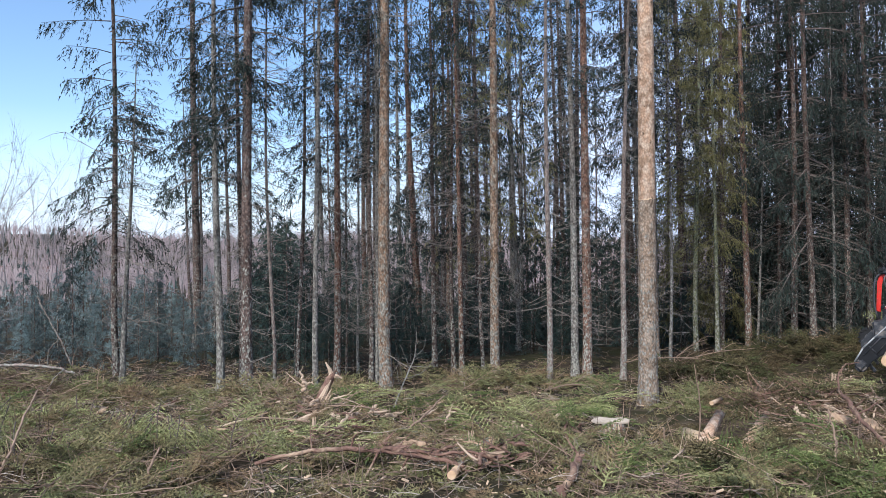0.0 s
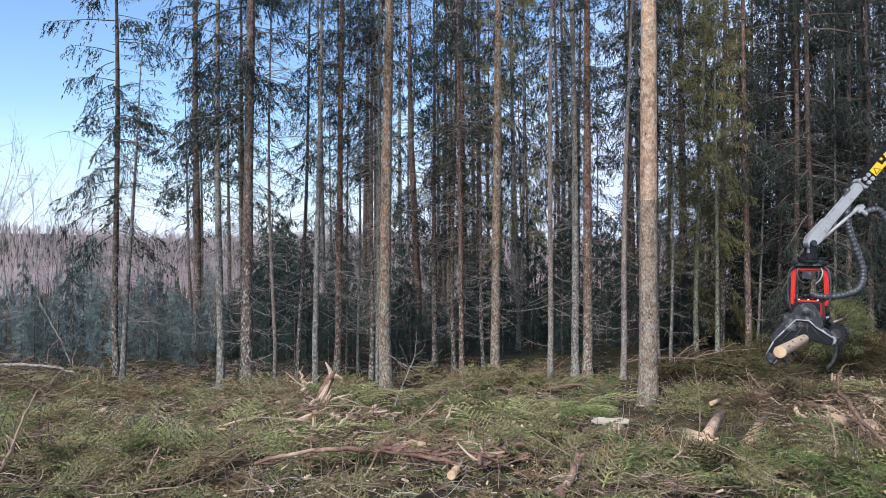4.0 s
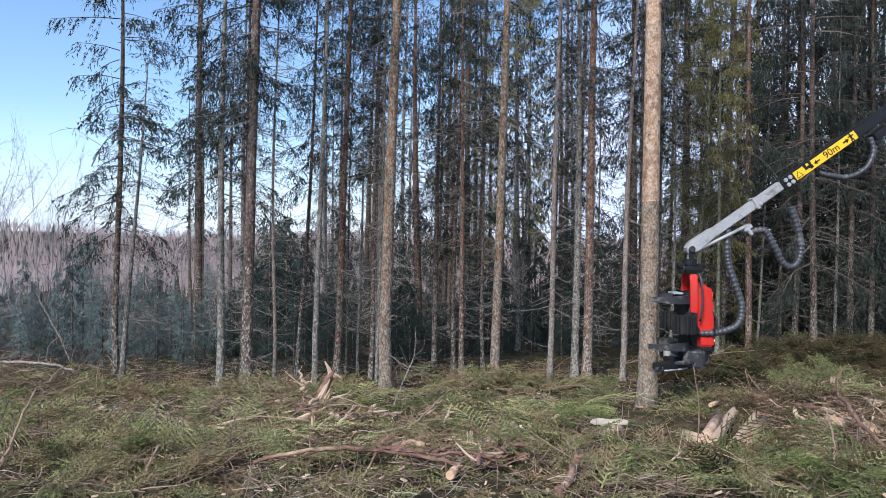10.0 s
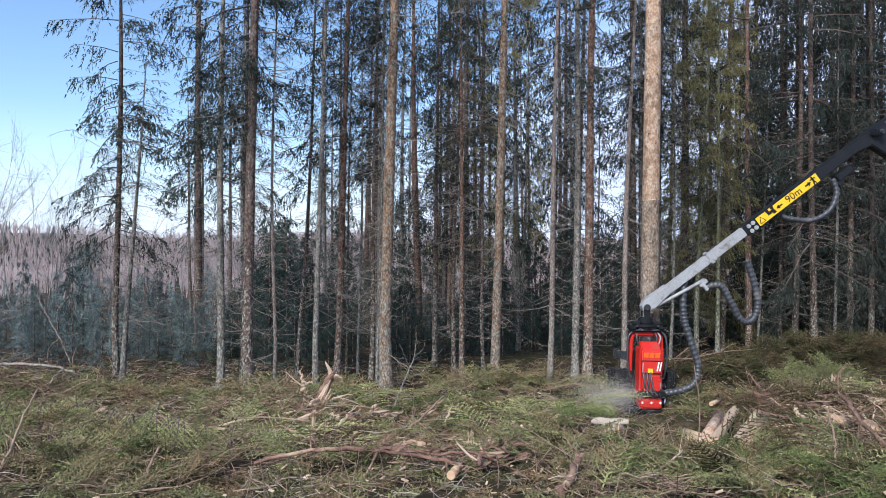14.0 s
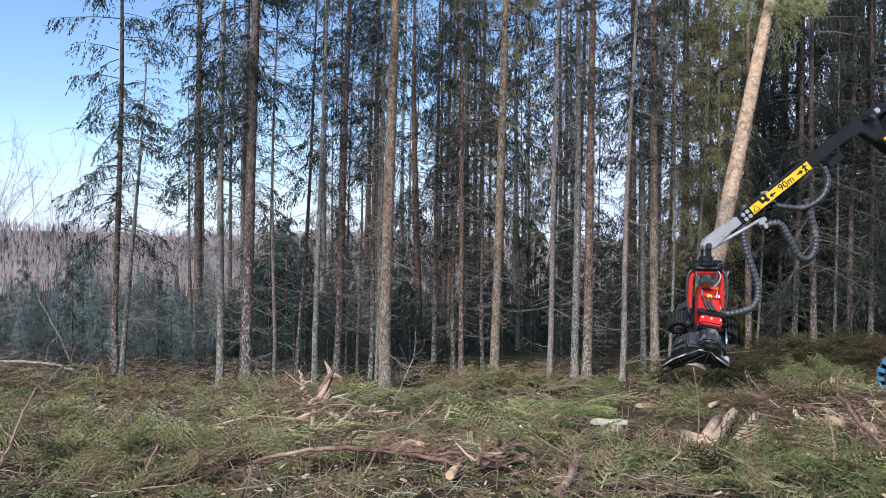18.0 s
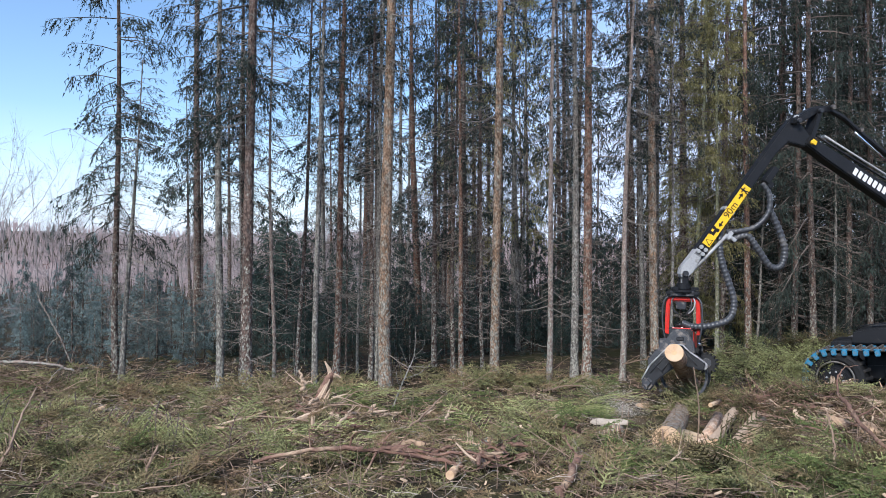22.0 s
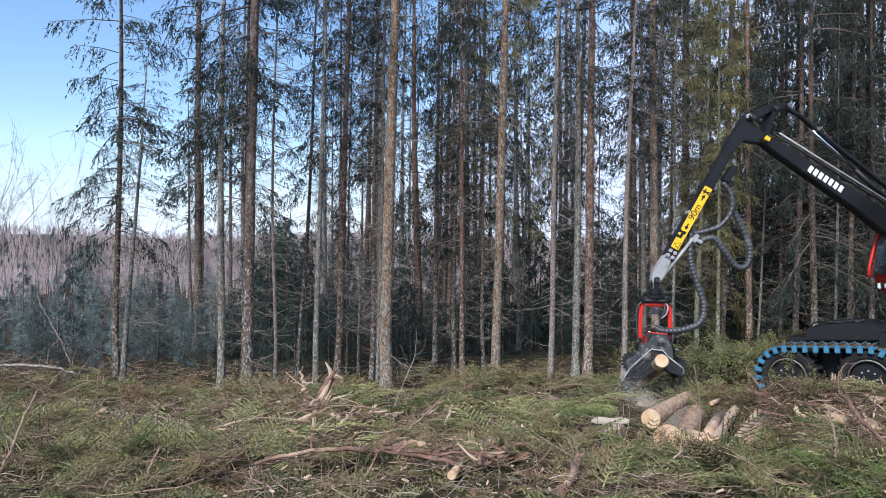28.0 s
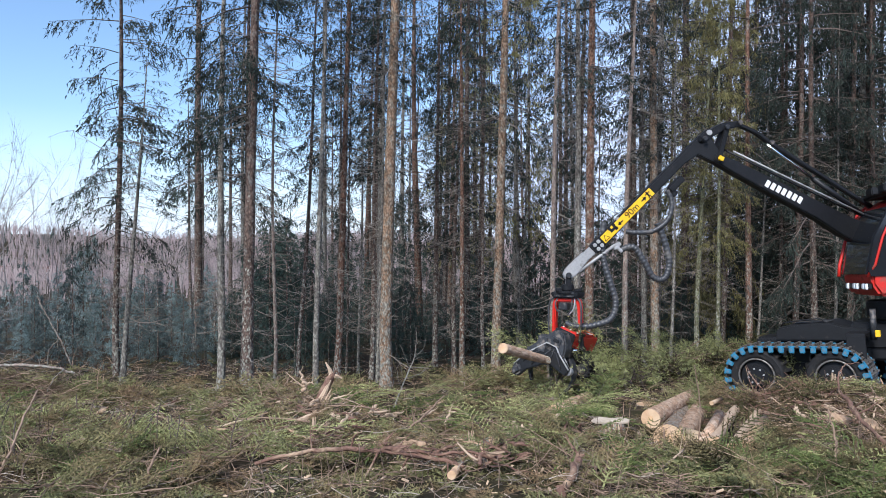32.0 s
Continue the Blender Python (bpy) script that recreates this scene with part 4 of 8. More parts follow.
# seconds, way up of the head's body, way its mouth opens
HEAD = [(8.4, (0.25, 0.9, 0.1), (0, 0, -1)), (8.7, (0.0, 0.95, 0.15), (0, 0.1, -1)), (9.0, (-0.5, 0.78, 0.3), (-0.25, 0.1, -1)), (9.25, (-0.62, 0.4, 0.6), (-0.6, 0, -0.8)), (9.5, (-0.6, 0.12, 0.8), (-0.8, 0, -0.6)), (9.75, (-0.3, 0, 0.95), (-1, 0, -0.3)),
        (10, (0, 0, 1), (-1, 0.05, 0)), (10.5, (0, 0, 1), (-0.75, 0.65, 0)), (11, (-0.03, 0, 1), (-0.2, 1, 0)), (12, (0.02, 0, 1), (0, 1, 0)), (14.5, (0.02, 0, 1), (0, 1, 0)),
        (16.5, (0.06, 0, 1), (0, 1, 0)), (17, (0.1, 0.08, 1), (-0.1, 1, 0)), (17.2, (0.13, 0.35, 0.92), (0, 0.93, -0.35)), (17.45, (0.16, 0.66, 0.72), (0, 0.72, -0.66)), (18, (0.24, 0.68, 0.68), (0, 0.68, -0.68))]
STUMP_AT = (3.62, 12.5, -1.16)
CUTS = [0.0, 3.6, 6.7, 9.9, 11.9, 13.7, 15.2]          # where the stem is sawn, from the butt
STEM_TOP = 19.0
OLD_CUTS = [0.0, 2.9, 5.7]


def table(rows, t):
    """Rows of (t, values...) read at t, straight between rows."""
    if t <= rows[0][0]:
        return [np.array(c, float) for c in rows[0][1:]]
    for a, b in zip(rows, rows[1:]):
        if t <= b[0]:
            k = (t - a[0]) / (b[0] - a[0])
            k = k * k * (3 - 2 * k) if b[0] - a[0] > 1.2 else k
            return [np.array(p, float) * (1 - k) + np.array(q, float) * k for p, q in zip(a[1:], b[1:])]
    return [np.array(c, float) for c in rows[-1][1:]]


def unit(v):
    v = np.asarray(v, float)
    return v / (np.linalg.norm(v) + 1e-9)


def tip_at(t):
    x, y, z, ex, ez = (float(c) for c in table(CRANE, t))
    return np.array((x, y, z)), np.array((ex, y, ez))


PIN = 1.35


def end_at(ends, t):
    """The piece that is held and the place of its free end."""
    held = [r for r in ends if r[0] <= t + 1e-6]
    k = held[-1][1] if held else ends[0][1]
    rows = [(r[0], r[2:]) for r in ends if r[1] == k]
    return k, table(rows, t)[0]


def body_at(t):
    """Middle of the head's tilt pin, its way up and the way its mouth opens."""
    tip, _ = tip_at(t)
    pin = tip + np.array((0, 0, -PIN))
    ends = OLD_ENDS if t < 8.2 else STEM_ENDS if t >= 18.2 else None
    if ends:
        k, e = end_at(ends, t)
        g = pin + np.array((0, 0.0, -0.22))
        u = unit(g - e)
        # the body itself leans less than the stem that sags in it
        u = unit(u * np.array((1, 1, 0.6)))
        # towards the end the mouth swings round to one side
        o = np.array((float(table([(0, 0.0), (27.6, 0.0), (29.0, -0.45), (32, -0.45)], t)[0]), 0.0, -1.0))
    else:
        u, o = table(HEAD, t)
        u = unit(u)
    o = unit(o - u * np.dot(o, u))
    return pin, u, o


def stem_at(t):
    """Butt of the felled spruce and the way its top points."""
    if t <= 14.6:
        return np.array(STUMP_AT), unit((math.sin(radians(0.4 + 0.6 * wind(t))), 0, 1))
    pin, u, o = body_at(t)
    g = pin + o * 0.3
    if t < 18.2:
        lean = table([(14.6, (0.01, 0, 1)), (16.5, (0.10, 0.0, 1)), (17, (0.19, 0.1, 0.98)), (17.5, (0.27, 0.36, 0.89)), (18, (0.33, 0.42, 0.84)), (18.2, (0.38, 0.48, 0.78))], t)[0]
        s = float(table([(14.6, 0.6), (17.5, 0.6), (18, 0.66), (18.2, 1.0)], t)[0])
        u = unit(lean)
        w = float(table([(14.6, 0.0), (16.5, 1.0), (32, 1.0)], t)[0])
        return (g - u * s) * w + np.array(STUMP_AT) * (1 - w), u
    k, e = end_at(STEM_ENDS, t)
    u = unit(g - e)
    return e - u * CUTS[k], u


def old_stem_at(t):
    pin, u, o = body_at(min(t, 8.1))
    k, e = end_at(OLD_ENDS, t)
    u = unit(pin + o * 0.26 - e)
    return e - u * OLD_CUTS[k], u


WIND = [(0, -1.4), (1, -1.4), (3, -0.8), (6, -0.4), (7, -0.4), (8, 0.0), (9, 0.6), (11, 0.7), (13, 0.6), (14, 0.45), (17, 0.3), (19, 0.5), (20, 0.4), (21, 0.0), (22, -0.4), (24, -0.55), (25, -0.3), (27, 0.3), (28, 0.7), (32, 0.7)]


def wind(t):
    return float(table(WIND, t)[0])


def along(p, u):
    """A pose at p whose z points along u."""
    u = unit(u)
    x = unit(np.cross((0.31, 0.95, 0.02), u))
    y = np.cross(u, x)
    return Matrix(((x[0], y[0], u[0], p[0]), (x[1], y[1], u[1], p[1]), (x[2], y[2], u[2], p[2]), (0, 0, 0, 1)))


# ------------------------------------------------------------------ logs and the spruce that is felled
def stem_radius(z):
    return float(np.interp(z, (0, 0.3, 1.2, 3.6, 6.7, 9.9, 11.9, 15.2, 19), (0.2, 0.176, 0.158, 0.148, 0.134, 0.112, 0.094, 0.074, 0.012)))


def log_thing(a, b, radius_of, seed, label, bark, name="spruce_log"):
    """A sawn piece of a stem from a to b metres above its butt; it lies along its own z."""
    rng = np.random.default_rng(seed)
    t = thing(name, label, "log", group="sawn spruce logs")
    k = max(4, int((b - a) / 0.3))
    zs = np.linspace(0, b - a, k + 1)
    part("bark", Soup().add(*tube([(0, 0, z) for z in zs], [radius_of(a + z) for z in zs], 18, False, 0.035, rng)).mesh("bark", True), bark, t)
    for z, s in ((0.0, -1), (b - a, 1)):
        bm = disc((0, 0, z - s * 0.006), (0, 0, 1), radius_of(a + z) * 0.985, 0.02, 20, 0.004)
        cut = part("sawn_end", bm, FRESH_WOOD, t, "pale freshly sawn end grain")
        ring = disc((0, 0, z + s * 0.0025), (0, 0, 1), radius_of(a + z) * 0.3, 0.006, 14, 0)
        part("heartwood", ring, LOG_END, cut)
    # stubs of sawn branches
    for _ in range(int((b - a) * 5)):
        az, z = rng.uniform(0, 6.28), rng.uniform(0.2, b - a - 0.2)
        r = radius_of(a + z)
        o = np.array((math.cos(az), math.sin(az), 0.15))
        part("branch_stub", rod([o * r * 0.9 + (0, 0, z), o * (r + rng.uniform(0.012, 0.035)) + (0, 0, z)], [0.015, 0.011], 6), STUB_WOOD, t)
    return t


STUB_WOOD = mat("branch_stub_wood", (0.2, 0.14, 0.1), 0.9, vary=0.35, scale=6, fine=40, bump=0.2)
LOG_END = mat("heartwood_rings", (0.55, 0.36, 0.2), 0.85, vary=0.2, scale=8, fine=60, bump=0.2)
STEM_PIECES = [log_thing(CUTS[i], CUTS[i + 1], stem_radius, 300 + i, "spruce log with torn bark sawn from the felled tree", STEM_BARK if i else STEM_FOOT) for i in range(len(CUTS) - 1)]
fallen_top = thing("felled_spruce", "green crown end of the felled spruce with its live branches", "tree")
part("trunk", rod([(0, 0, 0), (0, 0, STEM_TOP - CUTS[-1])], [stem_radius(CUTS[-1]), 0.012], 10), BARK["warm"], fallen_top)
for _n, _d in zip(("crown", "branchwood"), FELLED):
    part(_n, _d, None, fallen_top).matrix_basis = pose(0, 0, 0.5, 0, 0, 40) @ Matrix.Diagonal((0.9, 0.9, 0.8, 1))
stripped = thing("stripped_crown", "live green branches stripped from the felled spruce in a heap", "branches")
for _n, _d in zip(("crown", "branchwood"), FELLED):
    part(_n, _d, None, stripped).matrix_basis = pose(0, 0, 8.5, 0, 0, 40) @ Matrix.Diagonal((0.9, 0.9, 1.0, 1))
old_radius = lambda z: 0.085 * (1 - z / 16.0)
OLD_PIECES = [log_thing(0.0, 2.9, old_radius, 411, "thin peeled spruce log dropped on the slash", SPLINTER), log_thing(2.9, 5.7, old_radius, 412, "thin peeled spruce log dropped on the slash", SPLINTER)]
old_top = thing("felled_spruce", "thin limbed upper end of an earlier felled spruce", "tree")
part("trunk", rod([(0, 0, 0), (0, 0, 4.2)], [0.048, 0.008], 8), SPLINTER, old_top)
for _n, _d in zip(("crown", "branchwood"), FELLED):
    part(_n, _d, None, old_top).matrix_basis = pose(0, 0, 0.8) @ Matrix.Diagonal((0.6, 0.6, 0.65, 1))
stump = thing("tree_stump", "fresh low stump of the felled spruce", "stump", pose(STUMP_AT[0], STUMP_AT[1], STUMP_AT[2] - 0.012))
part("bark", rod([(0, 0, -0.3), (0, 0, -0.12), (0, 0, 0.006)], [0.3, 0.235, 0.212], 18), STEM_FOOT, stump)
part("sawn_face", disc((0, 0, 0.004), (0, 0, 1), 0.195, 0.02, 20, 0.004), FRESH_WOOD, stump, "pale sawn face")

# ------------------------------------------------------------------ the harvester
def build_harvester():
    h = thing("harvester", "red and black forest harvester on blue-studded bogie tracks", "harvester")
    P = {}
    LUG = bpy.data.meshes.new("tread_lug")
    lug = solid([(0, 0, 0, 0.04, 0.26, 0.06)], 0.008, 1)
    lug.to_mesh(LUG)
    lug.free()
    LUG.materials.append(RUBBER)
    # front bogie wheels, near and far
    for side in (-1, 1):
        y0 = side * 1.1
        part("bogie_axle", solid([(0, y0 - side * 0.32, 0.67, 1.35, 0.22, 0.34), (0, y0 - side * 0.36, 0.85, 0.5, 0.26, 0.4)], 0.05, 3), BLACK_STEEL, h)
        for x0 in (-0.66, 0.66):
            wheel = thing("wheel", "", "")
            wheel.name = "wheel"
            wheel.parent = h
            prof = [(0.31, -0.25), (0.37, -0.29), (0.45, -0.3), (0.485, -0.26), (0.5, -0.15), (0.5, 0.15), (0.485, 0.26), (0.45, 0.3), (0.37, 0.29), (0.31, 0.25)]
            s = Soup()
            n = 36
            vs = [(r * math.cos(2 * math.pi * i / n), yy, r * math.sin(2 * math.pi * i / n)) for i in range(n) for r, yy in prof]
            k = len(prof)
            fs = [(i * k + j, i * k + (j + 1) % k, ((i + 1) % n) * k + (j + 1) % k, ((i + 1) % n) * k + j) for i in range(n) for j in range(k)]
            s.add(vs, fs)
            part("tyre", s.mesh("tyre", False), RUBBER, wheel, "black tractor tyre with bar lugs")
            for i in range(22):
                for sg in (-1, 1):
                    part("tread_lug", LUG, None, wheel).matrix_basis = pose(0, 0, 0, 0, -360 / 22 * i, 0) @ pose(0.505, sg * 0.13, 0, 0, 0, sg * 22)
            rimm = merge(disc((0, 0, 0), (0, 1, 0), 0.3, 0.4, 32, 0.02), disc((0, side * 0.12, 0), (0, 1, 0), 0.2, 0.34, 24, 0.02))
            part("rim", rimm, BLACK_STEEL, wheel)
            lip = Soup()
            ring = [(0.315 * math.cos(2 * math.pi * i / 40), side * 0.262, 0.315 * math.sin(2 * math.pi * i / 40)) for i in range(41)]
            lip.add(*tube(ring, 0.018, 8, False))
            part("rim_lip", lip.mesh("rim_lip", True), TRACK_STEEL, wheel, "bare steel rim edge")
            for i in range(8):
                a = 2 * math.pi * i / 8
                part("wheel_nut", disc((0.14 * math.cos(a), side * 0.3, 0.14 * math.sin(a)), (0, 1, 0), 0.018, 0.03, 6, 0), GREY_STEEL, wheel)
            P.setdefault("wheels", []).append((wheel, x0, y0))
        # track band, shoe by shoe
        shoe_me = merge(solid([(0, 0, 0.0, 0.17, 0.62, 0.03), (0, 0, 0.035, 0.035, 0.6, 0.05)], 0.006, 1))
        me1 = bpy.data.meshes.new("track_shoe")
        shoe_me.to_mesh(me1)
        shoe_me.free()
        me1.materials.append(TRACK_STEEL)
        blue = solid([(0, -0.335, -0.045, 0.09, 0.045, 0.11), (0, -0.325, 0.015, 0.15, 0.03, 0.03)], 0.014, 2)
        me2 = bpy.data.meshes.new("side_lug")
        blue.to_mesh(me2)
        blue.free()
        me2.materials.append(BLUE_PAINT)
        for i in range(34):
            sh = part("track_shoe", me1, None, h, "worn steel track shoe")
            part("side_lug", me2, None, sh, "blue painted side lug")
            part("side_lug", me2, None, sh, "blue painted side lug").matrix_basis = pose(0, 0, 0, 0, 0, 180)
            P.setdefault("shoes", []).append((sh, i / 34, y0))
    # front frame and hood
    part("front_frame", solid([(0.3, 0, 1.0, 2.4, 0.8, 0.42), (1.5, 0, 1.25, 1.4, 0.9, 0.5)], 0.04, 3), BLACK_STEEL, h)
    part("front_hood", slab([(-0.5, 1.15), (-0.46, 1.4), (-0.1, 1.47), (0.45, 1.5), (0.7, 1.42), (1.1, 1.38), (1.1, 1.15)], 1.1, "y", 0.03), BLACK_STEEL, h, "black sheet-metal hood with grip plates")
    part("grip_plate", solid([(0.15, -0.3, 1.5, 0.6, 0.3, 0.02, 0, -3, 0)], 0.005, 1), DARK_STEEL, h)
    part("hood_rail", rod([(-0.4, -0.5, 1.42), (-0.34, -0.5, 1.5), (0.3, -0.5, 1.58), (0.4, -0.5, 1.48)], 0.014, 6), BLACK_STEEL, h)
    part("step", solid([(0.98, -0.9, 1.32, 0.3, 0.5, 0.05), (0.98, -1.13, 1.1, 0.3, 0.05, 0.4)], 0.01, 1), BLACK_STEEL, h)
    part("marker_lamp", solid([(1.3, -0.98, 1.33, 0.08, 0.06, 0.12)], 0.01, 1), YELLOW, h, "small yellow reflector")
    part("cylinder", rod([(1.2, -0.75, 1.2), (1.22, -0.78, 1.75)], [0.05, 0.05], 12), DARK_STEEL, h)
    # swing table, cab
    part("turntable", disc((1.75, 0, 1.72), (0, 0, 1), 0.75, 0.3, 36, 0.03), BLACK_STEEL, h)
    k0 = set(h.children)
    side = [(0.98, 1.95), (0.86, 2.16), (0.86, 2.35), (1.02, 3.0), (1.3, 3.52), (1.6, 3.7), (2.75, 3.72), (2.85, 3.5), (2.85, 1.95)]
    part("cab_body", slab(side, 1.5, "y", 0.05), RED_PAINT, h, "glossy red cab shell").matrix_basis = pose(0, -0.35, 0)
    ws = [(0.83, 2.34), (1.0, 3.0), (1.28, 3.5), (1.34, 3.47), (1.07, 2.98), (0.9, 2.34)]
    part("windscreen", slab(ws, 1.28, "y", 0.006), glass, h, "dark curved windscreen").matrix_basis = pose(-0.04, -0.35, 0)
    corner = [(0.88, 2.3), (0.84, 2.42), (0.98, 2.98), (1.26, 3.5), (1.58, 3.58), (1.4, 2.95), (1.34, 2.3)]
    part("corner_pane", slab(corner, 0.02, "y", 0.004), glass, h, "dark wrap-around front side pane").matrix_basis = pose(-0.03, -1.118, 0)
    door_pane = [(1.62, 2.6), (1.55, 3.0), (1.72, 3.45), (2.55, 3.5), (2.62, 2.6)]
    door = part("door", slab([(1.42, 1.98), (1.38, 2.6), (1.48, 3.05), (1.66, 3.58), (2.66, 3.6), (2.74, 2.5), (2.7, 1.98)], 0.05, "y", 0.02), RED_PAINT, h, "red cab door")
    door.matrix_basis = pose(0, -1.125, 0)
    part("door_pane", slab(door_pane, 0.02, "y", 0.004), glass, door).matrix_basis = pose(0, -0.03, 0)
    part("door_handle", solid([(2.6, -0.05, 2.35, 0.16, 0.04, 0.04)], 0.01, 1), BLACK_STEEL, door)
    part("roof", solid([(2.05, -0.35, 3.75, 1.6, 1.4, 0.1)], 0.04, 3), BLACK_STEEL, h, "black cab roof")
    part("roof_lamp", solid([(1.25, -0.9, 3.82, 0.12, 0.3, 0.14)], 0.02, 2), BLACK_STEEL, h, "work lamp on the cab roof")
    part("roof_lamp", solid([(1.25, -0.3, 3.82, 0.12, 0.3, 0.14)], 0.02, 2), BLACK_STEEL, h, "work lamp on the cab roof")
    rail = part("lamp_rail", solid([(0.82, -0.5, 2.13, 0.08, 1.2, 0.1)], 0.015, 1), BLACK_STEEL, h)
    for yy in (-1.05, -0.92, -0.6, -0.46, -0.1):
        part("lamp", solid([(0.775, yy, 2.13, 0.05, 0.1, 0.1)], 0.012, 2), LAMP_GLASS, rail, "square white work lamp")
    part("wiper", rod([(0.84, -0.8, 2.36), (0.97, -0.72, 3.0)], [0.012, 0.008], 6), BLACK_STEEL, h)
    part("grab_rail", rod([(0.8, -1.06, 2.3), (0.92, -1.14, 2.5), (1.06, -1.16, 2.96), (1.33, -1.14, 3.5), (1.5, -1.1, 3.62)], 0.022, 8), RED_PAINT, h, "red grab rail round the windscreen")
    part("grab_rail", rod([(0.76, 0.34, 2.3), (0.8, 0.38, 2.5), (0.95, 0.4, 2.98), (1.22, 0.4, 3.5), (1.45, 0.36, 3.64)], 0.03, 8), RED_PAINT, h, "red frame edge of the windscreen")
    for ob in set(h.children) - k0:
        ob.matrix_basis = pose(1.32, -1.2, 0.03, 0, 0, 27) @ pose(-0.86, 1.1, 0) @ ob.matrix_basis
    part("counterweight", solid([(3.35, 0, 2.3, 0.9, 1.9, 0.9)], 0.12, 4), RED_PAINT, h)
    part("crane_pillar", solid([(1.75, 1.1, 2.05, 0.5, 0.42, 1.1)], 0.06, 3), BLACK_STEEL, h)
    # main boom: x runs from the knee pin to the base
    boom = part("main_boom", slab([(-0.1, -0.08), (-0.1, 0.08), (0.3, 0.11), (2.6, 0.13), (4.1, 0.16), (4.5, 0.0), (4.1, -0.24), (2.9, -0.26), (2.3, -0.19), (0.4, -0.12)], 0.22, "y", 0.02), BLACK_STEEL, h, "black box-section main boom")
    for i in range(7):
        part("brand_mark", solid([(1.06 + i * 0.12, -0.115, -0.02, 0.085, 0.006, 0.13, 0, 8, 0)], 0.003, 1), WHITE_PAINT, boom, "plain white block mark")
    part("knee_rod", slab([(0.05, 0.72), (0.05, 0.79), (0.5, 0.82), (0.9, 0.76), (3.9, 0.5), (3.9, 0.43), (0.9, 0.69), (0.5, 0.75)], 0.1, "y", 0.015), BLACK_STEEL, boom, "black parallel rod above the boom")
    part("cylinder_barrel", rod([(1.95, 0, 0.5), (3.3, 0, 0.3)], [0.05, 0.05], 14), BLACK_STEEL, boom)
    part("piston_rod", rod([(0.82, 0, 0.68), (1.98, 0, 0.495)], [0.028, 0.028], 12), CHROME, boom, "bright chromed piston rod")
    part("knee_link", slab([(-0.47, 0.12), (-0.5, 0.22), (-0.2, 0.62), (0.12, 0.82), (0.17, 0.73), (-0.08, 0.56), (-0.38, 0.16)], 0.18, "y", 0.015), BLACK_STEEL, boom)
    part("knee_strut", slab([(-0.12, 0.62), (-0.03, 0.62), (0.05, 0.0), (-0.06, -0.02)], 0.22, "y", 0.015), BLACK_STEEL, boom)
    for px, pz in ((-0.42, 0.2), (-0.1, 0.58), (0.1, 0.76), (0.82, 0.7), (0, 0)):
        part("pin", disc((px, -0.14, pz), (0, 1, 0), 0.042, 0.05, 16, 0.006), DARK_STEEL if pz else YELLOW, boom)
    part("yellow_mark", solid([(0.0, -0.168, 0.0, 0.1, 0.012, 0.08)], 0.004, 1), YELLOW, boom, "yellow paint mark on the knee")
    part("boom_pipe", rod([(0.2, -0.1, 0.24), (1.6, -0.1, 0.26), (3.4, -0.1, 0.3)], 0.018, 8), GREY_STEEL, boom, "steel oil pipe along the boom")
    part("boom_pipe", rod([(0.1, 0.06, 0.25), (1.6, 0.06, 0.27), (3.4, 0.06, 0.31)], 0.018, 8), BLACK_STEEL, boom)
    # stick: x runs from the top pivot to the tip
    stick = part("stick", slab([(-0.1, 0.02), (-0.05, -0.07), (0.3, -0.085), (1.1, -0.09), (2.98, -0.092), (2.98, 0.098), (0.7, 0.085), (0.42, 0.14), (0.32, 0.42), (0.24, 0.48), (0.14, 0.46), (0.08, 0.3), (0.03, 0.1)], 0.2, "y", 0.018), BLACK_STEEL, h, "black outer tube of the crane's telescopic stick")
    st = part("sticker", solid([(2.1, -0.116, 0.0, 1.26, 0.008, 0.15)], 0.002, 1), YELLOW, stick, "yellow warning sticker with a safety distance")
    tx = part("sticker_text", letters("90m", 0.175), BLACK_INK, st)
    tx.matrix_basis = pose(1.98, -0.122, 0.0, 0, 180, 0)
    part("sticker_sign", slab([(-0.065, -0.055), (0.065, -0.055), (0, 0.06)], 0.006, "y", 0), BLACK_INK, st).matrix_basis = pose(2.65, -0.122, 0, 0, 180, 0)
    part("sticker_sign", slab([(-0.045, -0.044), (0.045, -0.044), (0, 0.043)], 0.007, "y", 0), YELLOW, st).matrix_basis = pose(2.65, -0.1225, 0, 0, 180, 0)
    for x0, sg in ((2.28, 1), (1.68, -1)):
        part("sticker_arrow", slab([(-0.06, -0.012), (0.0, -0.012), (0.0, -0.04), (0.06, 0), (0.0, 0.04), (0.0, 0.012), (-0.06, 0.012)], 0.006, "y", 0), BLACK_INK, st).matrix_basis = pose(x0, -0.122, 0, 0, 0 if sg > 0 else 180, 0)
    mach = merge(disc((2.4, -0.122, -0.05), (0, 1, 0), 0.03, 0.006, 12, 0), disc((2.5, -0.122, -0.05), (0, 1, 0), 0.03, 0.006, 12, 0), solid([(2.45, -0.122, 0.0, 0.14, 0.006, 0.05), (2.4, -0.122, 0.03, 0.06, 0.006, 0.05)], 0))
    part("sticker_machine", shift(mach, pose(0, 0, -0.01)), BLACK_INK, st)
    part("sticker_figure", merge(disc((1.57, -0.122, -0.06), (0, 1, 0), 0.016, 0.006, 10, 0), solid([(1.57, -0.122, 0.0, 0.03, 0.006, 0.09), (1.57, -0.122, -0.03, 0.1, 0.006, 0.02), (1.55, -0.122, 0.06, 0.018, 0.006, 0.06), (1.59, -0.122, 0.06, 0.018, 0.006, 0.06)], 0)), BLACK_INK, st)
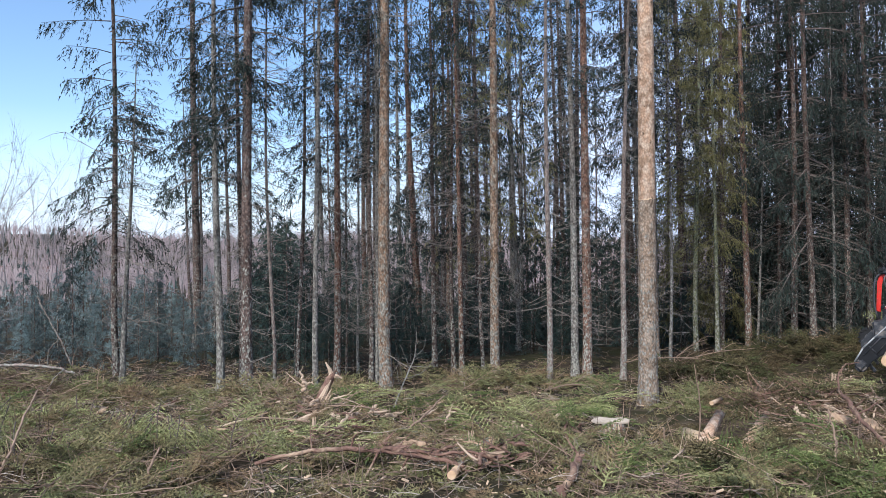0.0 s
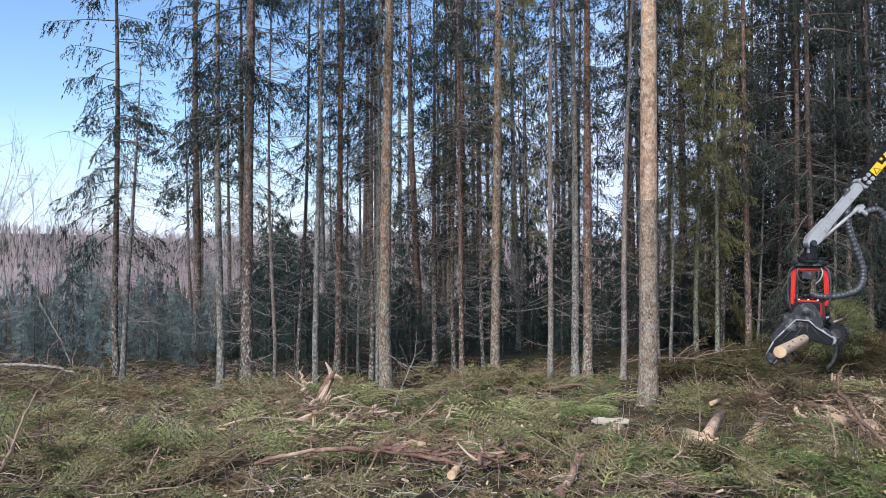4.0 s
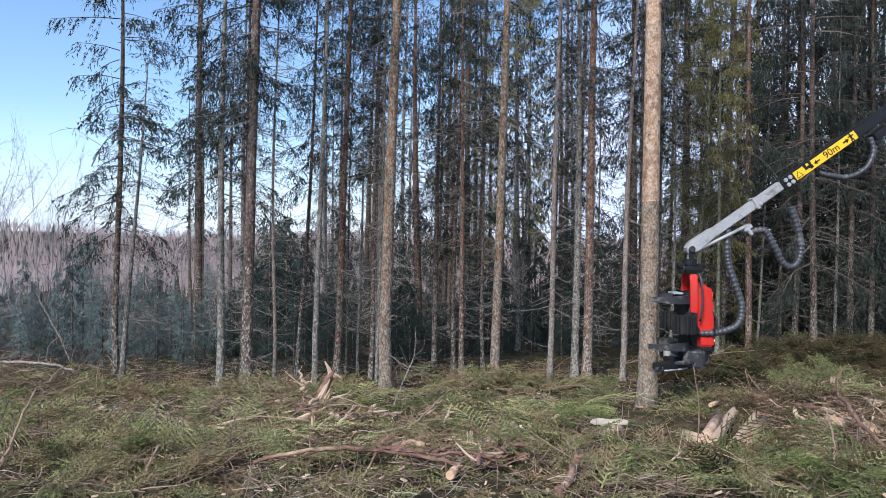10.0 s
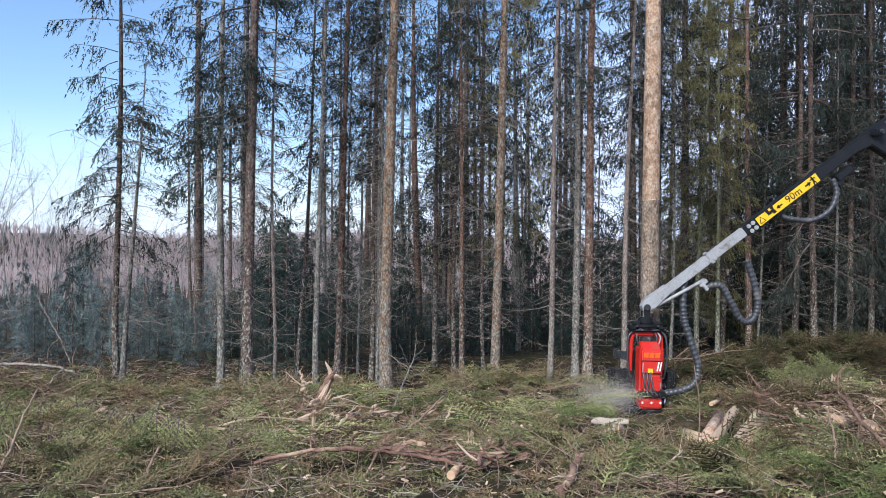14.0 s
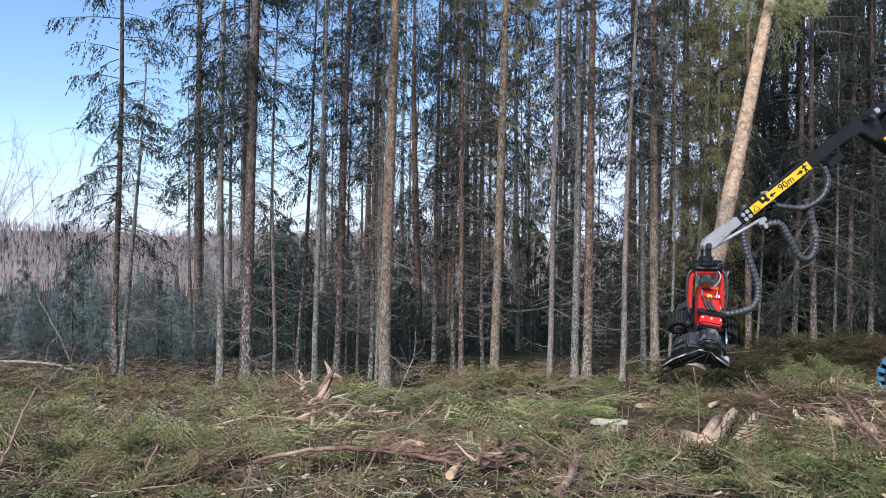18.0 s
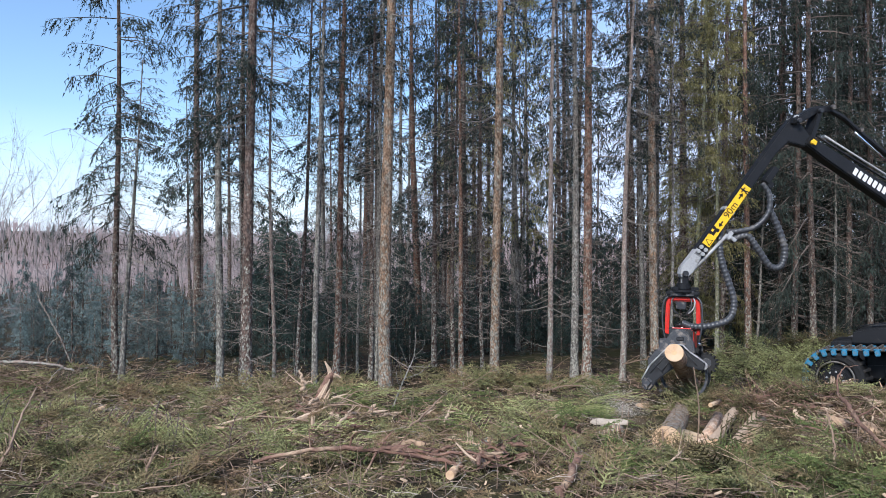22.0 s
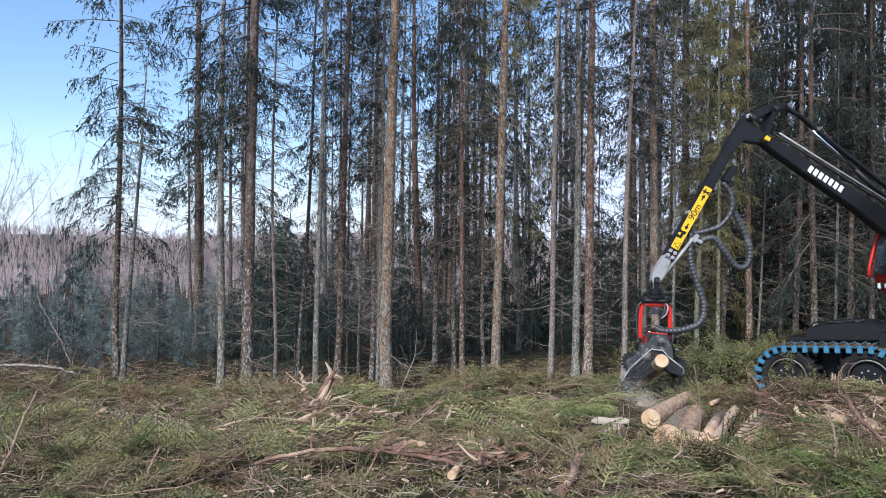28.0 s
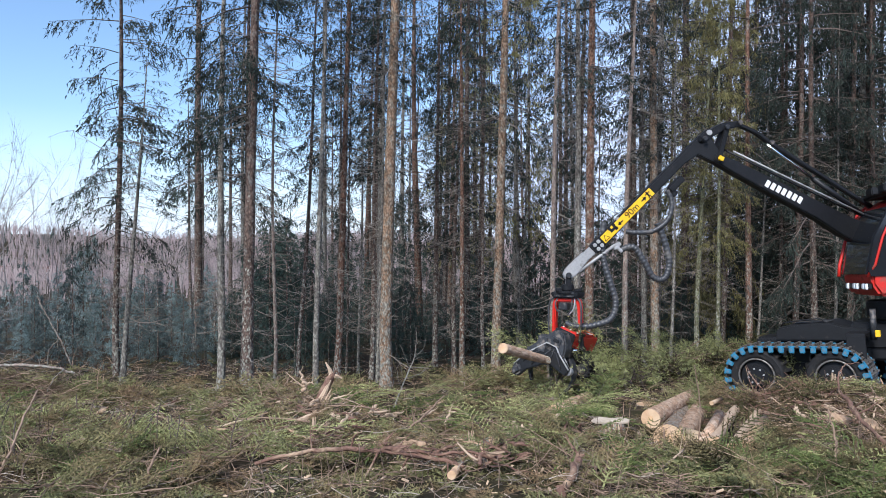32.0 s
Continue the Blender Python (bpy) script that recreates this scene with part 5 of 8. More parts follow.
    for bx, bz in ((2.8, -0.045), (2.8, 0.05), (2.89, -0.045), (2.89, 0.05)):
        part("bolt", disc((bx, -0.12, bz), (0, 1, 0), 0.036, 0.03, 16, 0.006), GREY_STEEL, stick, "bright bolt head")
    part("pivot_pin", disc((0, -0.12, 0), (0, 1, 0), 0.05, 0.05, 16, 0.006), GREY_STEEL, stick)
    part("stick_hose", ribbed([(1.25, -0.02, 0.2), (1.35, -0.05, 0.42), (1.62, -0.06, 0.58), (1.95, -0.05, 0.54), (2.2, -0.03, 0.33), (2.3, 0, 0.2)], 0.05, 10), HOSE, stick, "black spiral-wrapped hose")
    part("valve_block", solid([(1.05, 0, 0.24, 0.32, 0.18, 0.12), (1.2, 0, 0.33, 0.12, 0.14, 0.1)], 0.015, 2), BLACK_STEEL, stick)
    # extension: origin at the tip, x along the stick
    ext = part("extension", merge(solid([(-1.75, 0, 0, 3.1, 0.15, 0.15), (-1.35, 0, 0.0, 0.07, 0.19, 0.21), (-0.75, 0, -0.03, 1.25, 0.1, 0.06)], 0.01, 2),
                                  slab([(-0.5, -0.09), (-0.5, 0.06), (-0.12, 0.11), (0.05, 0.07), (0.07, -0.05), (-0.05, -0.11)], 0.2, "y", 0.015)), GREY_STEEL, h, "pale grey inner tube of the stick")
    part("tip_pin", disc((0, -0.12, 0), (0, 1, 0), 0.05, 0.06, 16, 0.006), DARK_STEEL, ext)
    part("hose_bar", rod([(-0.12, -0.06, 0.09), (-0.98, -0.06, 0.22)], 0.03, 8), GREY_STEEL, ext, "grey bar to the hose holder")
    part("hose_holder", merge(solid([(-1.0, 0, 0.26, 0.16, 0.16, 0.08), (-0.98, 0, 0.34, 0.06, 0.22, 0.12)], 0.012, 2)), GREY_STEEL, ext, "grey steel hose holder")
    for bx in (-1.32, -1.4):
        part("bolt", disc((bx, -0.1, 0.05), (0, 1, 0), 0.028, 0.03, 12, 0.004), GREY_STEEL, ext)
    loop = part("hose_loop", ribbed([(0, 0, 0.0), (0.28, -0.03, 0.06), (0.45, -0.06, -0.2), (0.62, -0.07, -0.5), (0.82, -0.06, -0.52), (0.92, -0.04, -0.25), (0.86, -0.02, 0.12), (0.74, 0, 0.48)], 0.062), HOSE, h, "hanging loop of black spiral-wrapped hose")
    P.update(body=h, boom=boom, stick=stick, ext=ext, loop=loop)
    return P


def curve_pts(pts, k=6):
    """A smooth line through points."""
    p = [np.array(q, float) for q in pts]
    p = [2 * p[0] - p[1]] + p + [2 * p[-1] - p[-2]]
    out = []
    for i in range(1, len(p) - 2):
        for j in range(k):
            t = j / k
            out.append(0.5 * ((2 * p[i]) + (-p[i - 1] + p[i + 1]) * t + (2 * p[i - 1] - 5 * p[i] + 4 * p[i + 1] - p[i + 2]) * t * t + (-p[i - 1] + 3 * p[i] - 3 * p[i + 1] + p[i + 2]) * t ** 3))
    out.append(p[-2])
    return out


def ribbed(pts, r, k=14):
    """A hose with a spiral guard, as rings in relief."""
    line = curve_pts(pts, k)
    rads = [r * (1.0 if i % 3 else 0.74) for i in range(len(line))]
    return Soup().add(*tube(line, rads, 12)).mesh("hose", True)


# ------------------------------------------------------------------ the harvester head, hung from the crane tip
def build_head():
    h = thing("tree_processor", "red and dark grey tree processor with feed rollers and knives", "tree processor")
    part("hanger", merge(solid([(0, 0, -0.09, 0.07, 0.12, 0.2)], 0.02, 2), disc((0, 0, -0.02), (0, 1, 0), 0.07, 0.18, 18, 0.01)), GREY_STEEL, h)
    for yy in (-0.1, 0.1):
        part("hanger_plate", solid([(0, yy, -0.1, 0.1, 0.025, 0.22)], 0.01, 2), BLACK_STEEL, h)
    part("rotator", merge(disc((0, 0, -0.23), (0, 0, 1), 0.12, 0.12, 24, 0.02), disc((0, 0, -0.31), (0, 0, 1), 0.22, 0.05, 28, 0.012)), BLACK_STEEL, h, "black hydraulic rotator")
    part("rotator_port", solid([(-0.17, -0.06, -0.265, 0.12, 0.08, 0.06)], 0.01, 1), BLACK_STEEL, h)
    part("rotator_port", solid([(0.18, -0.05, -0.27, 0.14, 0.07, 0.05)], 0.01, 1), BLACK_STEEL, h)
    hose = part("hose", ribbed([(0.66, 0.02, 0.95), (0.63, -0.02, 0.5), (0.66, -0.05, 0.2), (0.76, -0.1, -0.15), (0.84, -0.14, -0.5), (0.74, -0.18, -0.78), (0.42, -0.2, -0.9), (0.1, -0.16, -0.92), (-0.05, -0.1, -0.86)], 0.062), HOSE, h, "thick spiral-wrapped hose to the head")
    yoke = part("yoke", merge(solid([(0, 0, -0.375, 0.6, 0.26, 0.08), (-0.23, 0, -0.345, 0.18, 0.3, 0.07), (0.23, 0, -0.345, 0.18, 0.3, 0.07)], 0.02, 2)), BLACK_STEEL, h, "black yoke plate under the rotator")
    for sg in (-1, 1):
        leg = [(sg * 0.2, -0.41), (sg * 0.28, -0.41), (sg * 0.33, -0.52), (sg * 0.345, -0.85), (sg * 0.345, -1.08), (sg * 0.27, -1.1), (sg * 0.265, -0.85), (sg * 0.25, -0.58)]
        part("yoke_leg", slab(leg, 0.12, "y", 0.02), RED_PAINT, yoke, "red curved yoke leg")
        part("yoke_arm", slab([(sg * 0.27, -1.06), (sg * 0.34, -1.06), (sg * 0.37, -1.3), (sg * 0.36, -1.42), (sg * 0.29, -1.42)], 0.1, "y", 0.015), BLACK_STEEL, yoke, "black lower arm of the yoke")
        part("yoke_pin", disc((sg * 0.35, 0, -PIN), (1, 0, 0), 0.08, 0.08, 18, 0.01), BLACK_STEEL, yoke)
        part("yoke_hose", rod(curve_pts([(sg * 0.2, -0.06, -0.38), (sg * 0.36, -0.1, -0.5), (sg * 0.38, -0.12, -0.9), (sg * 0.32, -0.1, -1.2)], 4), 0.018, 7), HOSE, yoke, "thin black hose")
    part("yoke_bar", solid([(0, -0.04, -0.455, 0.5, 0.09, 0.075)], 0.025, 2), RED_PAINT, yoke)
    part("valve_box", solid([(-0.02, -0.09, -0.56, 0.19, 0.12, 0.13), (-0.02, -0.1, -0.56, 0.23, 0.02, 0.03)], 0.015, 2), DARK_STEEL, yoke, "small dark valve box under the yoke")
    for x0 in (-0.16, 0.14, 0.19):
        part("yoke_pipe", rod(curve_pts([(x0, -0.06, -0.4), (x0 * 1.3, -0.13, -0.5), (x0 * 1.1, -0.14, -0.62), (x0 * 0.6, -0.12, -0.7)], 4), 0.014, 7), GREY_STEEL if x0 > 0.15 else HOSE, yoke)
    for yy in (-0.14, 0.14):
        part("yoke_plate", solid([(0, yy, -0.345, 0.46, 0.02, 0.1)], 0.006, 1), DARK_STEEL, yoke)
    # body: z up along the stem, mouth towards +y, origin on the tilt pin
    body = part("body", merge(solid([(0, 0.02, 0.08, 0.46, 0.22, 1.1), (0, 0.12, -0.36, 0.56, 0.3, 0.2), (0, 0.1, 0.5, 0.46, 0.26, 0.18)], 0.03, 3)), BLACK_STEEL, h, "black steel frame of the head")
    cover = part("cover", slab([(-0.1, -0.3), (-0.32, -0.26), (-0.36, 0.0), (-0.36, 0.42), (-0.32, 0.66), (-0.18, 0.78), (-0.06, 0.78), (-0.06, -0.3)], 0.36, "x", 0.03), RED_PAINT, body, "glossy red housing cover")
    part("cover_edge", solid([(-0.195, -0.17, 0.3, 0.05, 0.3, 0.8), (0.195, -0.17, 0.3, 0.05, 0.3, 0.8)], 0.02, 2), RED_PAINT, body)
    for x0 in (-0.11, 0.0, 0.11):
        part("decal", solid([(x0, -0.346, 0.58, 0.095, 0.012, 0.085, 10, 0, 0)], 0.002, 1), ORANGE, cover, "plain orange decal")
    for x0 in (0.115, 0.165):
        part("decal", solid([(x0, -0.366, 0.4, 0.026, 0.006, 0.15, 0, 12, 0)], 0.002, 1), WHITE_PAINT, cover, "plain white decal")
    part("seam", solid([(0, -0.364, 0.285, 0.37, 0.012, 0.02), (0, -0.35, 0.49, 0.37, 0.02, 0.012)], 0.003, 1), BLACK_STEEL, cover, "dark seam between the cover's panels")
    part("scraped_edge", solid([(-0.172, -0.366, 0.38, 0.02, 0.006, 0.16), (0.172, -0.366, 0.08, 0.016, 0.006, 0.12)], 0.002, 1), GREY_STEEL, cover, "paint scraped to bare metal")
    part("decal", solid([(-0.03, -0.366, 0.32, 0.1, 0.006, 0.09)], 0.002, 1), YELLOW, cover, "plain yellow decal")
    part("hatch", solid([(0, -0.366, 0.12, 0.32, 0.012, 0.24)], 0.006, 1), RED_PAINT, cover)
    for x0 in (-0.17, 0.17):
        for z0 in (0.02, 0.24):
            part("bolt", disc((x0, -0.37, z0), (0, 1, 0), 0.016, 0.02, 8, 0), DARK_STEEL, cover)
    part("cross_bar", solid([(0, -0.36, -0.06, 0.54, 0.06, 0.11)], 0.015, 2), BLACK_STEEL, body)
    for x0 in (-0.16, -0.09, -0.02):
        part("hose_stub", rod(curve_pts([(x0, -0.36, 0.3), (x0, -0.42, 0.16), (x0 + 0.04, -0.43, 0.02), (0.1 + x0, -0.44, -0.06)], 4), 0.022, 8), HOSE, cover, "black hose")
    part("foot", slab([(-0.3, 0.08), (-0.27, -0.12), (-0.1, -0.33), (0.12, -0.33), (0.26, -0.14), (0.3, 0.08)], 0.3, "z", 0.03), DARK_STEEL, body, "worn grey foot casting").matrix_basis = pose(0, 0, -0.48)
    part("bumper", solid([(0, -0.24, -0.2, 0.42, 0.26, 0.2)], 0.03, 2), RED_PAINT, body)
    for x0 in (-0.17, 0.0, 0.17):
        part("lamp", disc((x0, -0.376, -0.19), (0, 1, 0), 0.02, 0.02, 12, 0.004), WHITE_PAINT, body, "small round white lamp")
    # saw box plate across the butt end
    plate = [(-0.15, 0.0), (0.08, 0.0), (0.2, 0.1), (0.5, 0.27), (0.46, 0.4), (0.12, 0.34), (-0.1, 0.4), (-0.4, 0.62), (-0.5, 0.78), (-0.6, 0.8), (-0.68, 0.72), (-0.68, 0.6), (-0.54, 0.38)]
    saw = part("saw_box", slab(plate, 0.1, "z", 0.015), BLACK_STEEL, body, "black saw box plate")
    saw.matrix_basis = pose(0, -0.06, -0.58)
    rim_pts = [(-0.68, 0.62, -0.06), (-0.54, 0.38, -0.06), (-0.35, 0.19, -0.06), (-0.15, 0.0, -0.06), (0.08, 0.0, -0.06), (0.2, 0.1, -0.06), (0.5, 0.27, -0.06)]
    for a, b in zip(rim_pts, rim_pts[1:]):
        part("edge_rib", rod([a, b], 0.014, 8), GREY_STEEL, saw, "worn grey edge of the saw box")
    for a, b in (((-0.12, 0.06), (-0.52, 0.5)), ((0.0, 0.08), (-0.3, 0.46)), ((0.05, 0.06), (0.06, 0.3)), ((0.12, 0.1), (0.34, 0.32)), ((-0.44, 0.34), (-0.28, 0.48))):
        part("rib", rod([(*a, -0.058), (*b, -0.058)], 0.012, 6), DARK_STEEL, saw, "worn stiffening rib")
    # black discs on the face draw the shade of the plate's holes
    for x0, y0, r0 in ((-0.58, 0.66, 0.045), (-0.2, 0.3, 0.05), (0.22, 0.24, 0.045), (-0.4, 0.44, 0.035)):
        part("recess", disc((x0, y0, -0.052), (0, 0, 1), r0, 0.012, 14, 0.003), RUBBER, saw, "flat black disc standing for a shaded hole")
    part("saw_tip_cover", solid([(-0.58, 0.68, -0.03, 0.2, 0.2, 0.16, 0, 0, 40)], 0.05, 3), DARK_STEEL, saw)
    part("side_frame", slab([(-0.62, 0.34), (-0.42, 0.12), (-0.36, 0.18), (-0.5, 0.36), (-0.6, 0.5)], 0.06, "z", 0.012), DARK_STEEL, saw).matrix_basis = pose(0.03, -0.06, 0.05)
    part("grey_box", solid([(-0.25, 0.02, -0.02, 0.25, 0.32, 0.3, 0, 0, -6)], 0.03, 3), DARK_STEEL, body, "grey steel valve box").matrix_basis = pose(0, -0.02, -0.48)
    frame_box = part("lamp_frame", solid([(0.03, -0.14, -0.53, 0.26, 0.2, 0.24)], 0.03, 3), DARK_STEEL, body)
    # black block draws the shaded opening of the slot
    part("frame_slot", solid([(0.03, -0.16, -0.655, 0.14, 0.06, 0.02)], 0.01, 1), BLACK_STEEL, frame_box)
    bar = part("saw_bar", solid([(-0.2, 0.44, -0.02, 0.5, 0.095, 0.03, 0, 0, -32)], 0.01, 1), ORANGE, saw, "orange saw bar guard")
    part("ram", rod([(0.2, 0.05, -0.52), (0.46, 0.26, -0.5)], [0.035, 0.035], 10), GREY_STEEL, body, "bright hydraulic ram")
    part("ram_joint", disc((0.46, 0.26, -0.5), (0, 0, 1), 0.07, 0.12, 14, 0.01), GREY_STEEL, body)
    # feed rollers
    for sg in (-1, 1):
        arm = part("roller_arm", solid([(sg * 0.32, 0.06, 0.12, 0.26, 0.14, 0.34, 0, 0, sg * 30)], 0.03, 2), BLACK_STEEL, body)
        s = Soup()
        for i in range(16):
            a = 2 * math.pi * i / 16
            bx = solid([(0.165 * math.cos(a), 0.165 * math.sin(a), 0, 0.045, 0.03, 0.3, 0, 0, math.degrees(a))], 0)
            me = bpy.data.meshes.new("cleat")
            bx.to_mesh(me)
            bx.free()
            s.add([v.co[:] for v in me.vertices], [tuple(p.vertices) for p in me.polygons])
        s.add(*tube([(0, 0, -0.14), (0, 0, 0.14)], 0.152, 24))
        roller = part("feed_roller", s.mesh("feed_roller"), RUBBER, body, "black studded feed roller")
        roller.matrix_basis = pose(sg * 0.46, 0.2, 0.1, 0, 0, 0)
        part("roller_hub", disc((0, 0, -0.15), (0, 0, 1), 0.085, 0.04, 18, 0.008), DARK_STEEL, roller)
        for zz, rr in ((0.5, 0.36), (-0.28, 0.38)):
            pts = [(sg * 0.18, 0.08, zz)] + [(sg * (0.12 + rr * math.sin(a)), 0.06 + rr * (1 - math.cos(a)) * 1.0, zz) for a in np.linspace(0.5, 2.5, 8)]
            k = part("knife", Soup().add(*flat_bar(curve_pts(pts, 3), 0.05, 0.16)).mesh("knife"), DARK_STEEL, body, "worn grey curved delimbing knife")
            part("knife_pivot", disc((sg * 0.2, 0.06, zz), (0, 0, 1), 0.07, 0.2, 16, 0.01), BLACK_STEEL, k)
    part("top_knife", slab([(-0.24, 0.0), (0.24, 0.0), (0.2, 0.16), (0.0, 0.1), (-0.2, 0.16)], 0.03, "z", 0.006), GREY_STEEL, body).matrix_basis = pose(0, 0.16, 0.6)
    for sg in (-1, 1):
        part("oil_pipe", rod(curve_pts([(sg * 0.1, -0.1, -0.3), (sg * 0.3, 0.05, -0.2), (sg * 0.36, 0.1, 0.2), (sg * 0.2, 0.0, 0.5)], 4), 0.018, 7), BLACK_STEEL, body)
    part("base_frame", solid([(0, -0.2, -0.34, 0.46, 0.3, 0.08), (-0.02, -0.16, -0.46, 0.34, 0.24, 0.2)], 0.025, 2), BLACK_STEEL, body, "black steel base under the red bumper")
    part("guide_rod", rod([(0.34, -0.1, -0.1), (0.36, -0.1, -0.46)], 0.03, 10), CHROME, body, "bright vertical cylinder rod")
    # the head is slim across: every part but the round rollers is drawn in
    slim = 0.86
    for ob in [yoke, body] + list(yoke.children_recursive) + list(body.children_recursive):
        m = ob.matrix_basis.copy()
        m.translation.x *= slim
        ob.matrix_basis = m
        if not ob.name.startswith(("feed_roller", "roller_hub")):
            ob.data.transform(Matrix.Diagonal((slim, 1, 1, 1)))
    return dict(head=h, hose=hose, yoke=yoke, body=body, bar=bar)


def flat_bar(line, thick, width):
    """A bar of rectangular section along a line in a plane of constant z."""
    line = [np.array(p, float) for p in line]
    vs, fs = [], []
    for i, p in enumerate(line):
        d = unit(line[min(i + 1, len(line) - 1)] - line[max(i - 1, 0)])
        nrm = np.array((-d[1], d[0], 0))
        w = width * (1 - 0.5 * i / len(line))
        for a, b in ((-1, -1), (1, -1), (1, 1), (-1, 1)):
            vs.append(p + nrm * a * thick / 2 + np.array((0, 0, b * w / 2)))
    for i in range(len(line) - 1):
        for j in range(4):
            fs.append((i * 4 + j, i * 4 + (j + 1) % 4, i * 4 + 4 + (j + 1) % 4, i * 4 + 4 + j))
    fs += [(3, 2, 1, 0), tuple(len(vs) - 4 + j for j in range(4))]
    return vs, fs


RIG = build_harvester()
HEADRIG = build_head()


# ------------------------------------------------------------------ logging slash on the ground
def wide_spot(rng, lo=5.45, hi=18.5, pw=1.6):
    """A spot on the clearing, thicker near the eye."""
    q = rng.random()
    a, b = lo ** (1 - pw), hi ** (1 - pw)
    y = (a + (b - a) * q) ** (1 / (1 - pw))
    return rng.uniform(-0.68, 0.68) * y, y


def turned(rng, x, y, z, tilt=25, scale=(0.7, 1.3)):
    k = rng.uniform(*scale)
    return np.array(pose(x, y, z, rng.uniform(-tilt, tilt), rng.uniform(-tilt, tilt), rng.uniform(0, 360)) @ Matrix.Diagonal((k, k, k, 1)))


def needle_spray(seed, length=0.55, fine=True):
    """A flat spray of needled twigs lying along +x: triangles for the needles, and the twig wood apart."""
    rng = np.random.default_rng(seed)
    v, f = [], []

    def twig(p, d, ln, step):
        d = unit(d)
        u, w = frame_on(d)
        n = max(3, int(ln / step))
        sag = rng.uniform(0.0, 0.35)
        for i in range(n):
            q = (i + rng.random()) / n
            b = p + d * ln * q + np.array((0, 0, -sag * ln * q * q))
            a = rng.uniform(0, 2 * math.pi)
            out = unit((math.cos(a) * u + math.sin(a) * w) * 0.9 + d * 0.8)
            nl = rng.uniform(0.022, 0.036) * (1.0 if fine else 1.5)
            wd = np.cross(out, d) * (0.007 if fine else 0.011)
            k = len(v)
            v.extend([b - wd, b + wd, b + out * nl])
            f.append((k, k + 1, k + 2))
        # the shoot itself
        k = len(v)
        e = p + d * ln + np.array((0, 0, -sag * ln))
        t = u * 0.0065
        v.extend([p - t, p + t, e])
        f.append((k, k + 1, k + 2))

    step = 0.016 if fine else 0.026
    twig(np.zeros(3), np.array((1, 0, 0.05)), length, step * 1.3)
    for i in range(9 if fine else 7):
        q = 0.12 + 0.8 * i / 9
        for sg in (-1, 1):
            ln = length * (0.55 - 0.42 * q) * rng.uniform(0.7, 1.2)
            twig(np.array((length * q, 0, 0)), np.array((0.75, sg * 0.75, rng.uniform(-0.2, 0.25))), ln, step)
            if fine and i < 5:
                twig(np.array((length * q + ln * 0.35, sg * ln * 0.35, 0)), np.array((1, sg * 0.15, rng.uniform(-0.2, 0.2))), ln * 0.5, step)
    return np.array(v), np.array(f)


def twig_template(seed, length, r, fork=True):
    rng = np.random.default_rng(seed)
    s = Soup()
    k = 4
    bend = rng.choice((-1, 1)) * rng.uniform(0.15, 0.75)
    pts = [np.array((length * i / k, bend * length * (i / k) ** 2, 0.06 * length * math.sin(i * 1.3 + seed))) for i in range(k + 1)]
    s.add(*tube(pts, np.linspace(r, r * 0.4, k + 1), 3, cap=False))
    if fork:
        for j in range(3):
            p = pts[1 + j % 3]
            d = np.array((0.7, rng.choice((-1, 1)) * rng.uniform(0.4, 0.9), rng.uniform(-0.2, 0.4)))
            ln = length * rng.uniform(0.2, 0.45)
            s.add(*tube([p, p + d * ln * 0.5, p + d * ln + np.array((0, 0, -0.02))], [r * 0.5, r * 0.4, r * 0.2], 3, cap=False))
    return np.concatenate(s.v), np.array(s.f)


GREEN_SPOTS = [(1.35, 8.9, 1.1, 0.8), (-1.35, 11.4, 0.7, 0.5), (3.0, 6.2, 1.2, 0.35), (4.0, 6.4, 0.9, 0.4), (-4.9, 11.6, 1.2, 0.6), (1.7, 7.0, 0.6, 0.4), (-4.2, 7.0, 0.7, 0.6), (6.9, 9.4, 0.8, 0.7), (2.6, 11.6, 1.5, 0.6), (7.6, 13.2, 1.0, 0.6), (4.8, 13.6, 1.2, 0.7)]
BARE_SPOTS = [(-0.1, 7.7, 1.0, 0.5), (-2.9, 9.8, 1.3, 0.8), (5.0, 9.6, 1.3, 1.1), (6.0, 11.3, 0.9, 0.5), (-7.2, 11.4, 1.6, 0.6), (0.2, 10.0, 0.7, 0.5)]


def spot_weight(spots, x, y):
    return max([math.exp(-(((x - a) / b) ** 2 + ((y - c) / d) ** 2)) for a, c, b, d in spots] + [0.0])


def log_place(x, y):
    """Where the sawn logs come to lie."""
    return (7.9 < y < 12.9 and abs(x - (3.75 + (y - 10.6) * 0.45)) < 1.1) or math.hypot(x - 3.45, y - 11.5) < 0.85 or math.hypot(x - 2.22, y - 9.35) < 0.55


def branch_place(x, y):
    """Where the long reddish branch lies."""
    return abs(x + 0.6) < 1.7 and y < 7.1


def limb_place(x, y):
    """Where the drooping limbs lie over the slash."""
    return (abs(x + 3.25) < 0.85 and 6.9 < y < 8.0) or (abs(x + 4.7) < 0.8 and 6.8 < y < 7.7)


def drift(x, y):
    """Where the slash piles up (above 0) and where bare litter shows (below 0)."""
    return noise.noise((x * 0.8, y * 0.8, 5)) + 0.6 * noise.noise((x * 2.1, y * 2.1, 9)) + 0.45 * noise.noise((x * 4.7, y * 4.7, 2))


